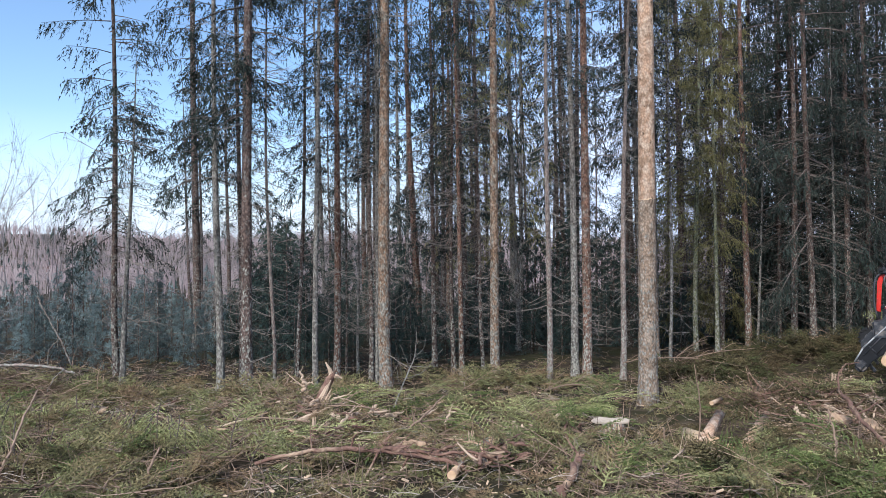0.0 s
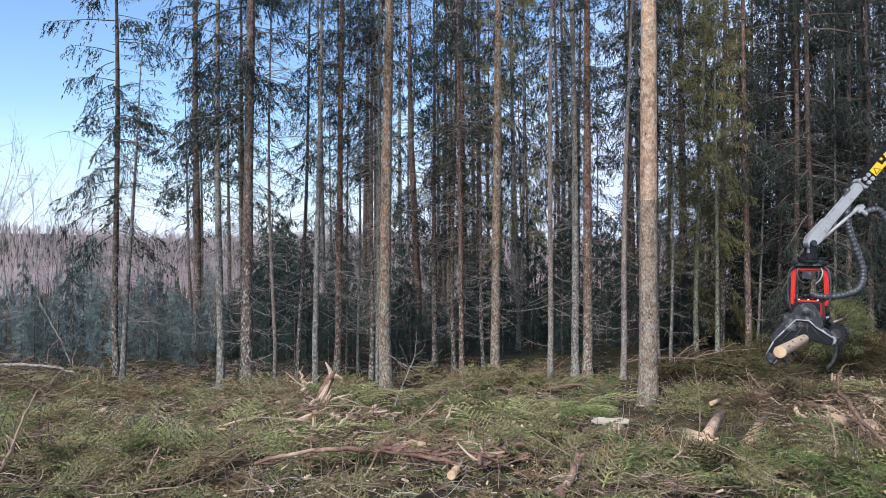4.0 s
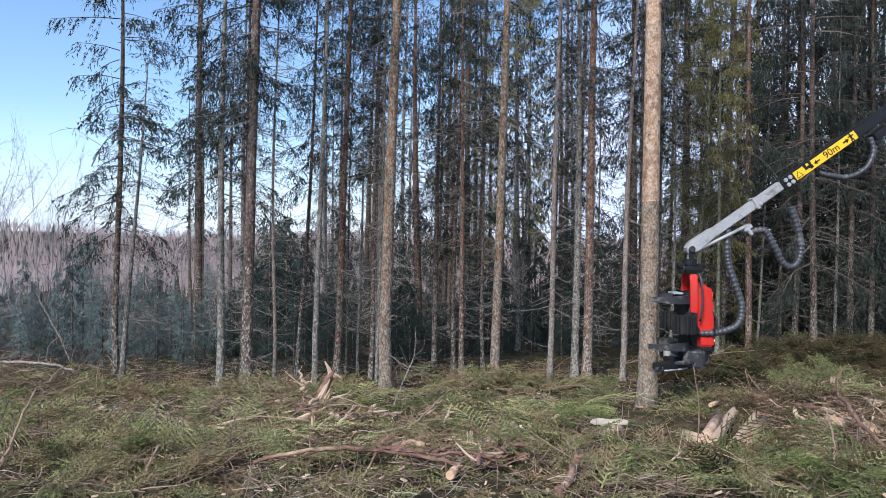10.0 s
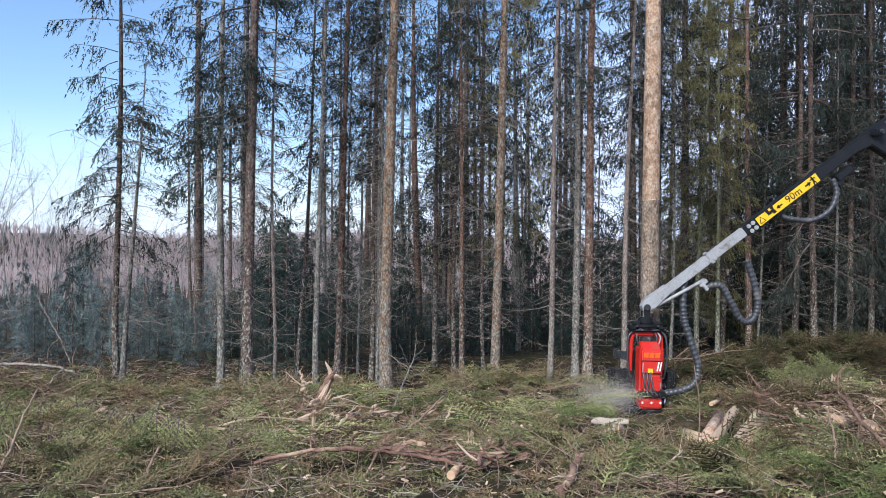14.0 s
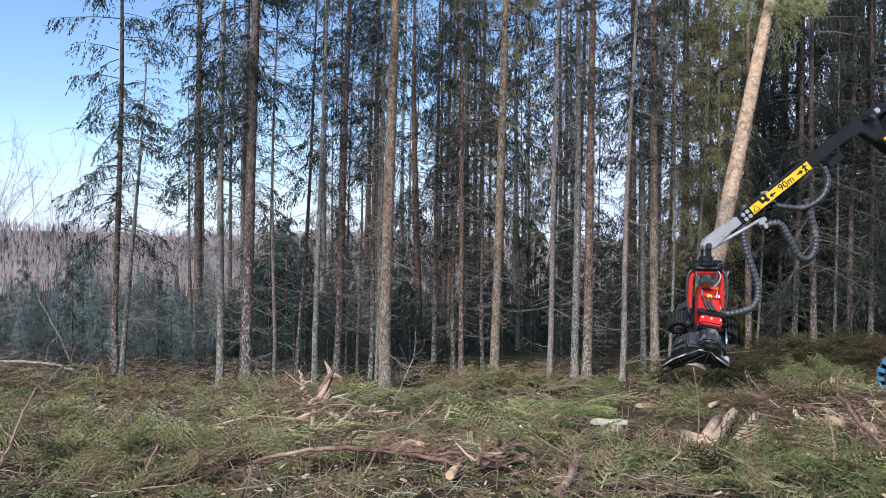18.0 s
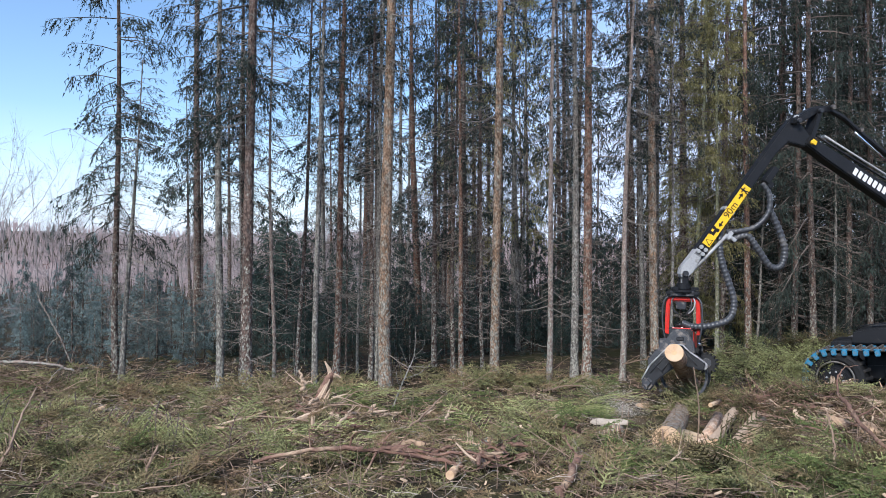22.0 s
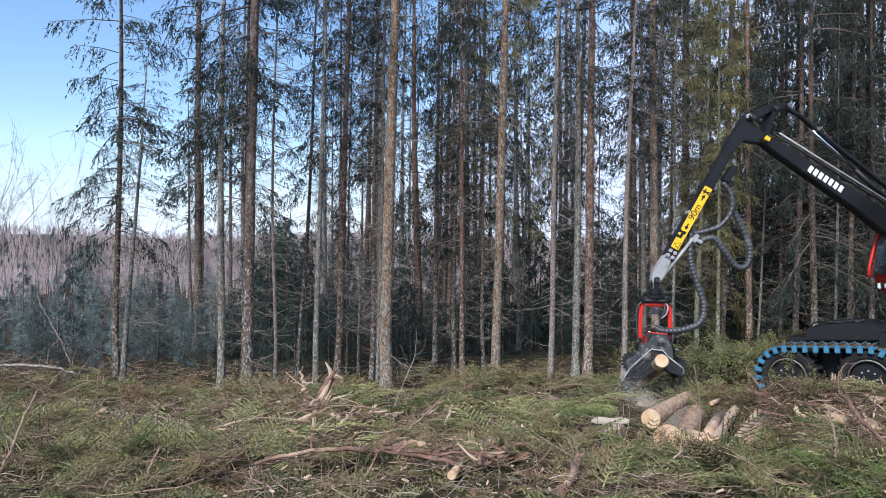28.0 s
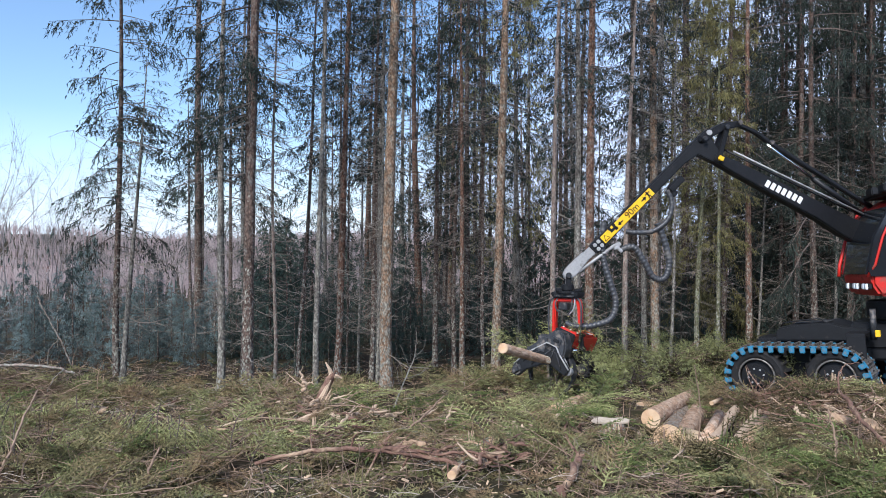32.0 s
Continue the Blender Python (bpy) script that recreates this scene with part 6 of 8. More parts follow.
def build_slash():
    rng = np.random.default_rng(17)
    fine = [needle_spray(500 + i, 0.5) for i in range(4)]
    rough = [needle_spray(520 + i, 0.6, False) for i in range(4)]
    cut, fresh, brown = Soup(), Soup(), Soup()
    near = {k: [[] for _ in fine] for k in ("cut", "fresh", "brown")}
    far = {k: [[] for _ in rough] for k in ("cut", "fresh", "brown")}
    for _ in range(7000):
        x, y = wide_spot(rng)
        bare = spot_weight(BARE_SPOTS, x, y)
        if rng.random() < bare * 0.85:
            continue
        pile = drift(x, y)
        if rng.random() > 0.58 + 1.5 * pile:
            continue
        if limb_place(x, y) and rng.random() < 0.8:
            continue
        g = spot_weight(GREEN_SPOTS, x, y)
        if rng.random() < 0.55 * g:
            continue
        kind = "fresh" if rng.random() < 0.04 + 0.34 * g else "brown" if rng.random() < 0.12 + 0.55 * min(1.0, max(0.0, (x - 1.5) / 3.0)) else "cut"
        flat = 1.0 if y < 9.5 else max(0.35, 1 - (y - 9.5) * 0.2)      # thinner towards the trees
        z = gz(x, y) + rng.uniform(-0.02, 0.1) * flat + 0.05 * g + rng.random() * 0.4 * flat * max(0.0, pile)
        if log_place(x, y) or branch_place(x, y):
            if rng.random() < ((0.75 if y < 10.4 else 0.2) if log_place(x, y) else 0.65):
                continue
            z, flat = gz(x, y) + rng.uniform(-0.03, 0.03), 0.25 if y < 10.4 or math.hypot(x - 3.35, y - 11.2) < 0.8 else 0.6
        m = turned(rng, x, y, z, (26 + 24 * max(0.0, pile)) * flat, (0.5, 1.35) if y < 11.5 else (0.3, 0.8))
        (near if y < 10 else far)[kind][rng.integers(4)].append(m)
    for kind, soup in (("cut", cut), ("fresh", fresh), ("brown", brown)):
        for tpl, mats in list(zip(fine, near[kind])) + list(zip(rough, far[kind])):
            if mats:
                soup.many(tpl[0], tpl[1], mats)
    tagged(part("spruce_slash", cut.mesh("spruce_slash"), NEEDLE_CUT, None, "olive and browning spruce sprays strewn over the clearing"), category="slash", kind="stuff")
    tagged(part("green_slash", fresh.mesh("green_slash"), NEEDLE_FRESH, None, "fresh green spruce sprays and low bilberry in patches"), category="slash", kind="stuff")
    tagged(part("brown_slash", brown.mesh("brown_slash"), NEEDLE_BROWN_DIM, None, "dead brown spruce sprays among the green"), category="slash", kind="stuff")
    # bare twigs
    tw = Soup()
    tpl = [twig_template(540 + i, ln, r) for i, (ln, r) in enumerate(((0.26, 0.0045), (0.38, 0.005), (0.5, 0.0055), (0.18, 0.004), (0.65, 0.0065)))]
    by = [[] for _ in tpl]
    for _ in range(8600):
        x, y = wide_spot(rng, 5.7, 19.0)
        i = rng.choice(5, p=(0.3, 0.28, 0.14, 0.22, 0.06))
        bare = spot_weight(BARE_SPOTS, x, y)
        if rng.random() > 0.62 + bare:
            continue
        if (log_place(x, y) or branch_place(x, y) or limb_place(x, y)) and rng.random() < 0.8:
            continue
        by[i].append(turned(rng, x, y, gz(x, y) + rng.uniform(0.02, 0.12) + 0.12 * max(0.0, drift(x, y)) * rng.random(), 20, (0.7, 1.35)))
    for t_, mats in zip(tpl, by):
        tw.many(t_[0], t_[1], mats)
    tagged(part("twig_litter", tw.mesh("twig_litter"), TWIG, None, "tangle of bare brown and grey twigs"), category="twigs", kind="stuff")
    gt = Soup()
    by = [[] for _ in tpl]
    for _ in range(5200):
        x, y = wide_spot(rng, 5.7, 17.5)
        if (log_place(x, y) or branch_place(x, y) or limb_place(x, y) or y < 8) and rng.random() < 0.7 or rng.random() > 0.45 + 0.5 * spot_weight(BARE_SPOTS, x, y) + 0.5 * drift(x + 40, y) + (0.3 if x < -3 and y > 9.5 else -0.1):
            continue
        by[rng.choice(5, p=(0.36, 0.2, 0.06, 0.36, 0.02))].append(turned(rng, x, y, gz(x, y) + rng.uniform(0.03, 0.16), 26, (0.45, 1.05)))
    for t_, mats in zip(tpl, by):
        gt.many(t_[0], t_[1], mats)
    tagged(part("grey_twigs", gt.mesh("grey_twigs"), GREY_TWIG, None, "weathered pale grey dry twigs strewn in tangles"), category="twigs", kind="stuff")
    # upright stalks and thin shoots
    st = Soup()
    for _ in range(420):
        x, y = wide_spot(rng)
        h = rng.uniform(0.15, 0.5)
        b = np.array((x, y, gz(x, y)))
        d = np.array((rng.uniform(-0.3, 0.3), rng.uniform(-0.3, 0.3), 1)) * h
        st.add(*tube([b, b + d * 0.5 + (0.02, 0, 0), b + d], [0.005, 0.004, 0.002], 3, cap=False))
    tagged(part("shoots", st.mesh("shoots"), TWIG, None, "thin upright dead shoots"), category="shoots", kind="stuff")
    # wood chips and bark flakes
    ch = Soup()
    base = np.array([(-0.03, -0.012, 0), (0.03, -0.01, 0.004), (0.026, 0.014, 0.006), (-0.028, 0.011, 0), (-0.03, -0.012, 0.009), (0.03, -0.01, 0.012), (0.026, 0.014, 0.013), (-0.028, 0.011, 0.008)])
    fc = np.array([(3, 2, 1, 0), (4, 5, 6, 7), (0, 1, 5, 4), (1, 2, 6, 5), (2, 3, 7, 6), (3, 0, 4, 7)])
    mats = []
    for _ in range(1300):
        if rng.random() < 0.35:
            x, y = wide_spot(rng)
        else:
            cx, cy, sx, sy = ((5.7, 11.6, 1.0, 0.5), (-0.2, 7.6, 1.0, 0.5), (-1.8, 9.6, 0.6, 0.8), (4.2, 9.8, 0.7, 0.8), (7.2, 11.0, 0.9, 0.6))[rng.integers(5)]
            x, y = rng.normal(cx, sx), max(5.8, rng.normal(cy, sy))
        if not log_place(x, y):
            mats.append(turned(rng, x, y, gz(x, y) + rng.uniform(0.03, 0.15), 35, (0.3, 1.2)))
    ch.many(base, fc, mats)
    tagged(part("wood_chips", ch.mesh("wood_chips"), CHIP, None, "pale splinters and chips of fresh wood"), category="wood chips", kind="stuff")


build_slash()


# brushwood heaps along the edge of the clearing
def brush_heap(x0, y0, rx, ry, h, twigs, boughs, seed, label, green=NEEDLE_CUT, wood=TWIG):
    rng = np.random.default_rng(seed)
    t = thing("brush_heap", label, "brush heap", group="brush heaps")
    s = Soup()
    tpl = [twig_template(seed + i, ln, r) for i, (ln, r) in enumerate(((0.22, 0.005), (0.36, 0.006), (0.55, 0.0075)))]
    by = [[] for _ in tpl]
    for _ in range(twigs):
        x, y = x0 + rng.normal(0, rx * 0.5), y0 + rng.normal(0, ry * 0.5)
        q = math.exp(-(((x - x0) / rx) ** 2 + ((y - y0) / ry) ** 2))
        by[rng.integers(3)].append(turned(rng, x, y, gz(x, y) + h * q * rng.random(), 38, (0.6, 1.3)))
    for a, b in zip(tpl, by):
        if b:
            s.many(a[0], a[1], b)
    tagged(part("brushwood", s.mesh("brushwood"), wood, t), kind="stuff")
    if boughs:
        g = Soup()
        sp = [needle_spray(seed + 40 + i, 0.75, False) for i in range(3)]
        bb = [[] for _ in sp]
        for _ in range(boughs):
            x, y = x0 + rng.normal(0, rx * 0.55), y0 + rng.normal(0, ry * 0.5)
            q = math.exp(-(((x - x0) / rx) ** 2 + ((y - y0) / ry) ** 2))
            bb[rng.integers(3)].append(turned(rng, x, y, gz(x, y) + h * q * rng.uniform(0.2, 1.05), 32, (0.7, 1.3)))
        for a, b in zip(sp, bb):
            if b:
                g.many(a[0], a[1], b)
        tagged(part("foliage", g.mesh("foliage"), green, t), kind="stuff")


# heaps under the trees use the darkened brown in place of cast shade
brush_heap(9.6, 17.2, 2.4, 1.0, 0.45, 150, 340, 610, "brown and green heap of spruce brush at the forest edge", NEEDLE_BROWN_DIM)
brush_heap(12.2, 17.6, 2.0, 1.0, 0.6, 110, 260, 620, "brown and green heap of spruce brush at the forest edge", NEEDLE_BROWN_DIM)
brush_heap(-7.9, 12.4, 1.8, 0.8, 0.5, 620, 40, 630, "grey heap of dry branches at the forest edge")
brush_heap(-9.6, 12.0, 1.2, 0.9, 0.7, 70, 200, 640, "mossy green heap of spruce brush")
brush_heap(-2.6, 10.6, 0.9, 0.5, 0.4, 170, 20, 650, "brown heap of snapped branches beside a splintered stump")
brush_heap(5.6, 11.2, 1.3, 0.7, 0.18, 560, 60, 660, "brown heap of snapped twigs and bark", NEEDLE_BROWN_DIM, RED_BRANCH)
brush_heap(5.2, 9.3, 1.3, 0.9, 0.12, 420, 50, 665, "thin scatter of brown twigs and torn bark", NEEDLE_BROWN_DIM)
brush_heap(7.3, 11.1, 1.7, 0.6, 0.24, 320, 120, 670, "brown and green brush in front of the machine's tracks")
brush_heap(6.6, 8.6, 0.6, 0.7, 0.35, 60, 70, 690, "brown and green brush in a heap")
brush_heap(-3.4, 13.2, 1.4, 0.5, 0.15, 140, 10, 700, "grey heap of dry branches at the forest edge")
brush_heap(6.0, 15.6, 1.6, 0.7, 0.45, 130, 160, 710, "brown and green heap of spruce brush at the forest edge", NEEDLE_BROWN_DIM)
brush_heap(4.5, 12.1, 0.7, 0.5, 0.07, 60, 110, 721, "low olive spruce brush round the foot of a tree")
brush_heap(-6.0, 13.1, 1.9, 0.8, 0.12, 220, 210, 722, "low grey and olive brush at the forest edge")
brush_heap(-2.9, 13.0, 1.5, 0.7, 0.1, 120, 170, 723, "low grey and olive brush at the forest edge")
brush_heap(1.2, 14.6, 1.8, 0.5, 0.25, 90, 110, 720, "low green brush at the foot of the trees")


# single branches, stumps and sticks that stand out
def bent_stick(name, label, category, pts, rads, material, forks=(), seed=0, lift=0.06, twigs=5):
    """A crooked branch through points, with forks and short broken side twigs."""
    t = thing(name, label, category, pose(pts[0][0], pts[0][1], pts[0][2] + lift))
    o = np.array(pts[0])
    rng = np.random.default_rng(seed)
    line = np.array(curve_pts([np.array(p) - o for p in pts], 6))
    line[1:-1] += rng.normal(0, 0.35 * max(rads), (len(line) - 2, 3))
    along_it = np.linspace(0, 1, len(line))
    thick = np.interp(along_it, np.linspace(0, 1, len(rads)), rads) * rng.uniform(0.85, 1.18, len(line))
    part("stem", Soup().add(*tube(line, thick, 8, True, 0.12, rng)).mesh("stem", True), material, t)
    for f in forks:
        q = np.array(curve_pts([np.array(p) - o for p in f[0]], 5))
        q[1:-1] += rng.normal(0, 0.4 * f[1], (len(q) - 2, 3))
        part("side_branch", Soup().add(*tube(q, np.linspace(f[1], f[1] * 0.35, len(q)), 6, True, 0.1, rng)).mesh("side_branch", True), material, t)
    for _ in range(twigs):
        i = rng.integers(1, len(line) - 1)
        d = unit(unit(line[i] - line[i - 1]) * 0.5 + rng.normal(0, 0.6, 3) + (0, 0, 0.25))
        e = rng.uniform(0.06, 0.3) * (1 + 8 * max(rads))
        part("broken_twig", Soup().add(*tube([line[i], line[i] + d * e * 0.5 + rng.normal(0, 0.012, 3), line[i] + d * e], [thick[i] * 0.4, thick[i] * 0.3, 0.002], 4)).mesh("broken_twig"), material, t)
    return t


bent_stick("fallen_branch", "long reddish-brown spruce branch lying across the slash", "branch",
           [(-1.78, 6.7, -0.56), (-1.4, 6.75, -0.48), (-0.95, 6.85, -0.46), (-0.5, 6.95, -0.52), (0.0, 6.9, -0.58), (0.2, 6.8, -0.62)], [0.018, 0.021, 0.023, 0.024, 0.022, 0.016], RED_BRANCH,
           [([(-0.35, 6.95, -0.5), (-0.05, 6.92, -0.53), (0.3, 6.85, -0.5), (0.55, 6.8, -0.6), (0.83, 6.7, -0.64)], 0.019), ([(-0.9, 6.9, -0.48), (-0.86, 6.86, -0.34), (-0.78, 6.82, -0.28)], 0.012),
            ([(-0.62, 6.95, -0.5), (-0.72, 6.7, -0.66), (-0.8, 6.5, -0.78)], 0.014)], 1, 0.1, 16)
bent_stick("fallen_branch", "broken brown branch with a pale torn end", "branch", [(0.98, 5.95, -0.58), (1.12, 6.2, -0.5), (1.25, 6.55, -0.44), (1.29, 6.6, -0.42)], [0.035, 0.034, 0.036, 0.026], RED_BRANCH, seed=2, twigs=2)
bent_stick("fallen_branch", "thin bare curved branch on the slash", "branch", [(-0.5, 8.5, -0.72), (-0.2, 8.7, -0.5), (0.02, 8.9, -0.33)], [0.014, 0.013, 0.008], TWIG, [([(-0.3, 8.65, -0.6), (-0.1, 8.75, -0.6), (0.15, 8.8, -0.62)], 0.012)], 3)
bent_stick("leaning_pole", "long pale dead pole leaning over the brush", "dead branch", [(-7.7, 14.7, -0.9), (-7.95, 14.75, -0.4), (-8.2, 14.75, 0.05), (-8.48, 14.8, 0.52)], [0.018, 0.016, 0.013, 0.008], BARK["pink"], seed=4)
bent_stick("fallen_branch", "pale bare branch on top of the dry heap", "branch", [(-8.5, 12.8, -0.65), (-7.8, 12.8, -0.58), (-7.1, 12.9, -0.64), (-6.7, 12.9, -0.75)], [0.02, 0.028, 0.026, 0.018], BARK["pink"],
           [([(-7.2, 12.9, -0.62), (-7.1, 12.8, -0.3), (-6.9, 12.8, -0.1)], 0.014), ([(-6.9, 12.9, -0.66), (-6.95, 12.6, -0.85), (-7.0, 12.5, -1.05)], 0.012)], 5)
bent_stick("dead_sapling", "small dead sapling with a few bare twigs", "sapling", [(-0.78, 11.2, -1.0), (-0.6, 11.2, -0.55), (-0.45, 11.2, -0.2), (-0.42, 11.2, 0.2)], [0.014, 0.012, 0.009, 0.004], BARK["grey"],
           [([(-0.52, 11.2, -0.4), (-0.62, 11.1, -0.1), (-0.68, 11.1, 0.02)], 0.007), ([(-0.45, 11.2, -0.2), (-0.3, 11.2, -0.05), (-0.28, 11.2, 0.1)], 0.006), ([(-0.6, 11.2, -0.55), (-0.3, 11.1, -0.4), (0.0, 11.1, -0.05)], 0.008)], 6)
for pts, r in (([(-3.9, 6.0, -0.62), (-3.85, 6.3, -0.3), (-3.9, 6.6, -0.05), (-4.0, 7.0, 0.12)], 0.012), ([(-2.6, 6.2, -0.62), (-2.58, 6.2, -0.45), (-2.52, 6.3, -0.25)], 0.016),
               ([(3.55, 6.4, -0.6), (3.66, 6.6, -0.3), (3.64, 6.7, 0.0)], 0.014), ([(3.1, 8.6, -0.85), (3.12, 8.6, -0.4), (3.05, 8.6, 0.1)], 0.009), ([(2.3, 7.2, -0.7), (2.26, 7.2, -0.5), (2.24, 7.2, -0.3)], 0.012)):
    bent_stick("dead_shoot", "thin bare shoot standing in the slash", "shoot", pts, [r, r * 0.9, r * 0.5], TWIG, seed=int(r * 1000))
bent_stick("fallen_branch", "dark forked branch lying over the brush", "branch", [(5.3, 9.5, -0.38), (5.22, 9.1, -0.46), (5.1, 8.6, -0.58), (5.06, 8.0, -0.74)], [0.022, 0.026, 0.026, 0.022], RED_BRANCH, [([(5.3, 9.5, -0.38), (5.36, 9.6, -0.2), (5.5, 9.7, -0.08), (5.75, 9.8, -0.06)], 0.015), ([(5.16, 8.8, -0.54), (5.3, 8.7, -0.4), (5.4, 8.7, -0.3)], 0.012)], 7)
bent_stick("fallen_branch", "thin pale branch lying on the slash", "branch", [(1.6, 6.2, -0.56), (2.0, 6.5, -0.5), (2.3, 6.8, -0.42)], [0.014, 0.014, 0.008], SPLINTER, seed=8)
bent_stick("fallen_branch", "pale branch lying on the green brush", "branch", [(4.3, 6.2, -0.5), (4.6, 6.4, -0.43), (5.0, 6.7, -0.35)], [0.014, 0.014, 0.01], SPLINTER, seed=9)
for seed, (a, b) in enumerate((((5.2, 15.6, -0.95), (7.2, 16.2, -0.75)), ((4.6, 15.8, -0.9), (6.4, 15.2, -1.0)), ((5.0, 15.2, -0.8), (6.2, 16.6, -0.6)), ((3.9, 15.3, -0.95), (4.9, 15.6, -0.9)), ((1.8, 12.6, -1.0), (2.8, 12.9, -0.98)), ((-2.6, 8.9, -0.62), (-1.2, 8.6, -0.68)), ((-1.9, 9.3, -0.62), (-0.9, 9.4, -0.6)))):
    mid = ((a[0] + b[0]) / 2, (a[1] + b[1]) / 2, (a[2] + b[2]) / 2 + 0.06)
    bent_stick("dry_branch", "bare grey branch lying at the forest edge", "branch", [a, mid, b], [0.011, 0.012, 0.005], TWIG, [([mid, (mid[0] + 0.3, mid[1], mid[2] + 0.18), (mid[0] + 0.6, mid[1] + 0.1, mid[2] + 0.16)], 0.007), ([a, (a[0] + 0.3, a[1] - 0.1, a[2] + 0.2), (a[0] + 0.7, a[1], a[2] + 0.3)], 0.006)], 20 + seed)


def torn_stump(x, y, h, r, label, lean=0.0, bark=RED_BRANCH, spikes=6, seed=0):
    """A stump that snapped: bark below, splinters standing at the break."""
    rng = np.random.default_rng(seed)
    t = thing("broken_stump", label, "stump", pose(x, y, gz(x, y) - 0.05, 0, lean, 0))
    part("bark", Soup().add(*tube([(0, 0, -0.1), (0, 0, h * 0.5), (0, 0, h)], [r * 1.15, r, r * 0.92], 12, True, 0.06, rng)).mesh("bark", True), bark, t)
    for _ in range(spikes):
        a = rng.uniform(0, 6.28)
        o = np.array((math.cos(a), math.sin(a), 0)) * r * rng.uniform(0.1, 0.75)
        ln = rng.uniform(0.03, 0.16) * (r / 0.05) ** 0.5
        part("splinter", Soup().add(*tube([o + (0, 0, h - 0.02), o * 1.2 + (0, 0, h + ln * 0.5), o * 1.5 + (0, 0, h + ln)], [r * 0.35, r * 0.25, 0.004], 5)).mesh("splinter"), SPLINTER, t, "pale torn splinter")
    return t


torn_stump(-1.53, 8.4, 0.34, 0.028, "thin snapped stump with a pale top", 0, seed=1)
torn_stump(6.2, 11.3, 0.42, 0.035, "thin snapped stump with a pale top", 4, seed=2)
torn_stump(-2.12, 11.0, 0.2, 0.05, "low splintered stump of pale wood", 0, SPLINTER, seed=3)
torn_stump(-0.62, 8.5, 0.12, 0.05, "low splintered stump of pale wood", 10, SPLINTER, seed=4)
torn_stump(-3.85, 6.1, 0.1, 0.05, "small snapped stump among the brush", 0, seed=5)
torn_stump(0.35, 8.4, 0.1, 0.05, "low splintered stump of pale wood", -8, SPLINTER, seed=6)


def splintered_pole():
    """The torn stem that leans out of the heap, its split side pale and pinkish."""
    t = thing("splintered_stem", "leaning torn stem with a pale pinkish split face", "broken stem", pose(-1.92, 10.7, -0.98, 0, 14, 0))
    part("bark", Soup().add(*tube(curve_pts([(0, 0, -0.2), (0.0, 0, 0.25), (0.06, 0, 0.6), (0.1, 0, 0.72)], 4), np.linspace(0.085, 0.05, 13), 10, True, 0.12, np.random.default_rng(3))).mesh("bark", True), RED_BRANCH, t)
    for i, (x, h, w) in enumerate(((0.07, 0.62, 0.04), (0.11, 0.5, 0.03), (0.03, 0.55, 0.035), (0.13, 0.42, 0.02))):
        part("split_face", Soup().add(*tube([(x - 0.1, -0.06, 0.0), (x - 0.03, -0.075, h * 0.55), (x + 0.02, -0.06, h)], [w * 0.5, w, 0.006], 5)).mesh("split_face"), SPLINTER, t, "pale torn wood")
    part("torn_tip", Soup().add(*tube(curve_pts([(0.09, 0, 0.66), (0.03, -0.02, 0.76), (-0.06, -0.02, 0.86)], 3), np.linspace(0.05, 0.01, 7), 6)).mesh("torn_tip"), SPLINTER, t)
    part("torn_tip", Soup().add(*tube(curve_pts([(0.09, 0, 0.66), (0.16, -0.02, 0.7), (0.24, -0.02, 0.68)], 3), np.linspace(0.04, 0.008, 7), 6)).mesh("torn_tip"), SPLINTER, t)


splintered_pole()
bent_stick("splintered_stem", "small crooked torn stem standing in the heap", "broken stem", [(-2.2, 11.0, -0.75), (-2.14, 11.0, -0.6), (-2.18, 11.0, -0.5), (-2.22, 11.0, -0.38)], [0.035, 0.03, 0.022, 0.01], SPLINTER, [([(-2.14, 11.0, -0.6), (-2.05, 11.0, -0.56), (-2.0, 11.0, -0.58)], 0.022)], 12)

# flat white sawn stump with torn fibres in front
slabby = thing("cut_stump", "low pale sawn stump with torn fibres", "stump", pose(2.27, 9.6, gz(2.27, 9.6) + 0.13, 3, -4, 0))
part("bark", Soup().add(*tube([(0, 0, -0.15), (0, 0, 0.0), (0, 0, 0.07)], [0.2, 0.17, 0.15], 14, True, 0.14, np.random.default_rng(4))).mesh("bark", True), BARK["red"], slabby)
part("sawn_face", slab([(-0.25, -0.02), (-0.2, -0.13), (-0.06, -0.1), (0.08, -0.15), (0.22, -0.12), (0.25, 0.0), (0.16, 0.1), (0.02, 0.06), (-0.1, 0.13), (-0.2, 0.08)], 0.03, "z", 0.006), WHITE_WOOD, slabby, "bleached torn sawn face").matrix_basis = pose(0, 0, 0.08, 7, 3, 0) @ Matrix.Diagonal((1.05, 0.75, 0.8, 1))
for i in range(8):
    part("fibre", Soup().add(*tube([(-0.12 + i * 0.033, -0.2, -0.16), (-0.11 + i * 0.03, -0.18, 0.0), (-0.13 + i * 0.034, -0.14, 0.07 + 0.02 * (i % 3))], [0.014, 0.013, 0.003], 5)).mesh("fibre"), RED_BRANCH if i % 2 else SPLINTER, slabby, "torn wood fibre")


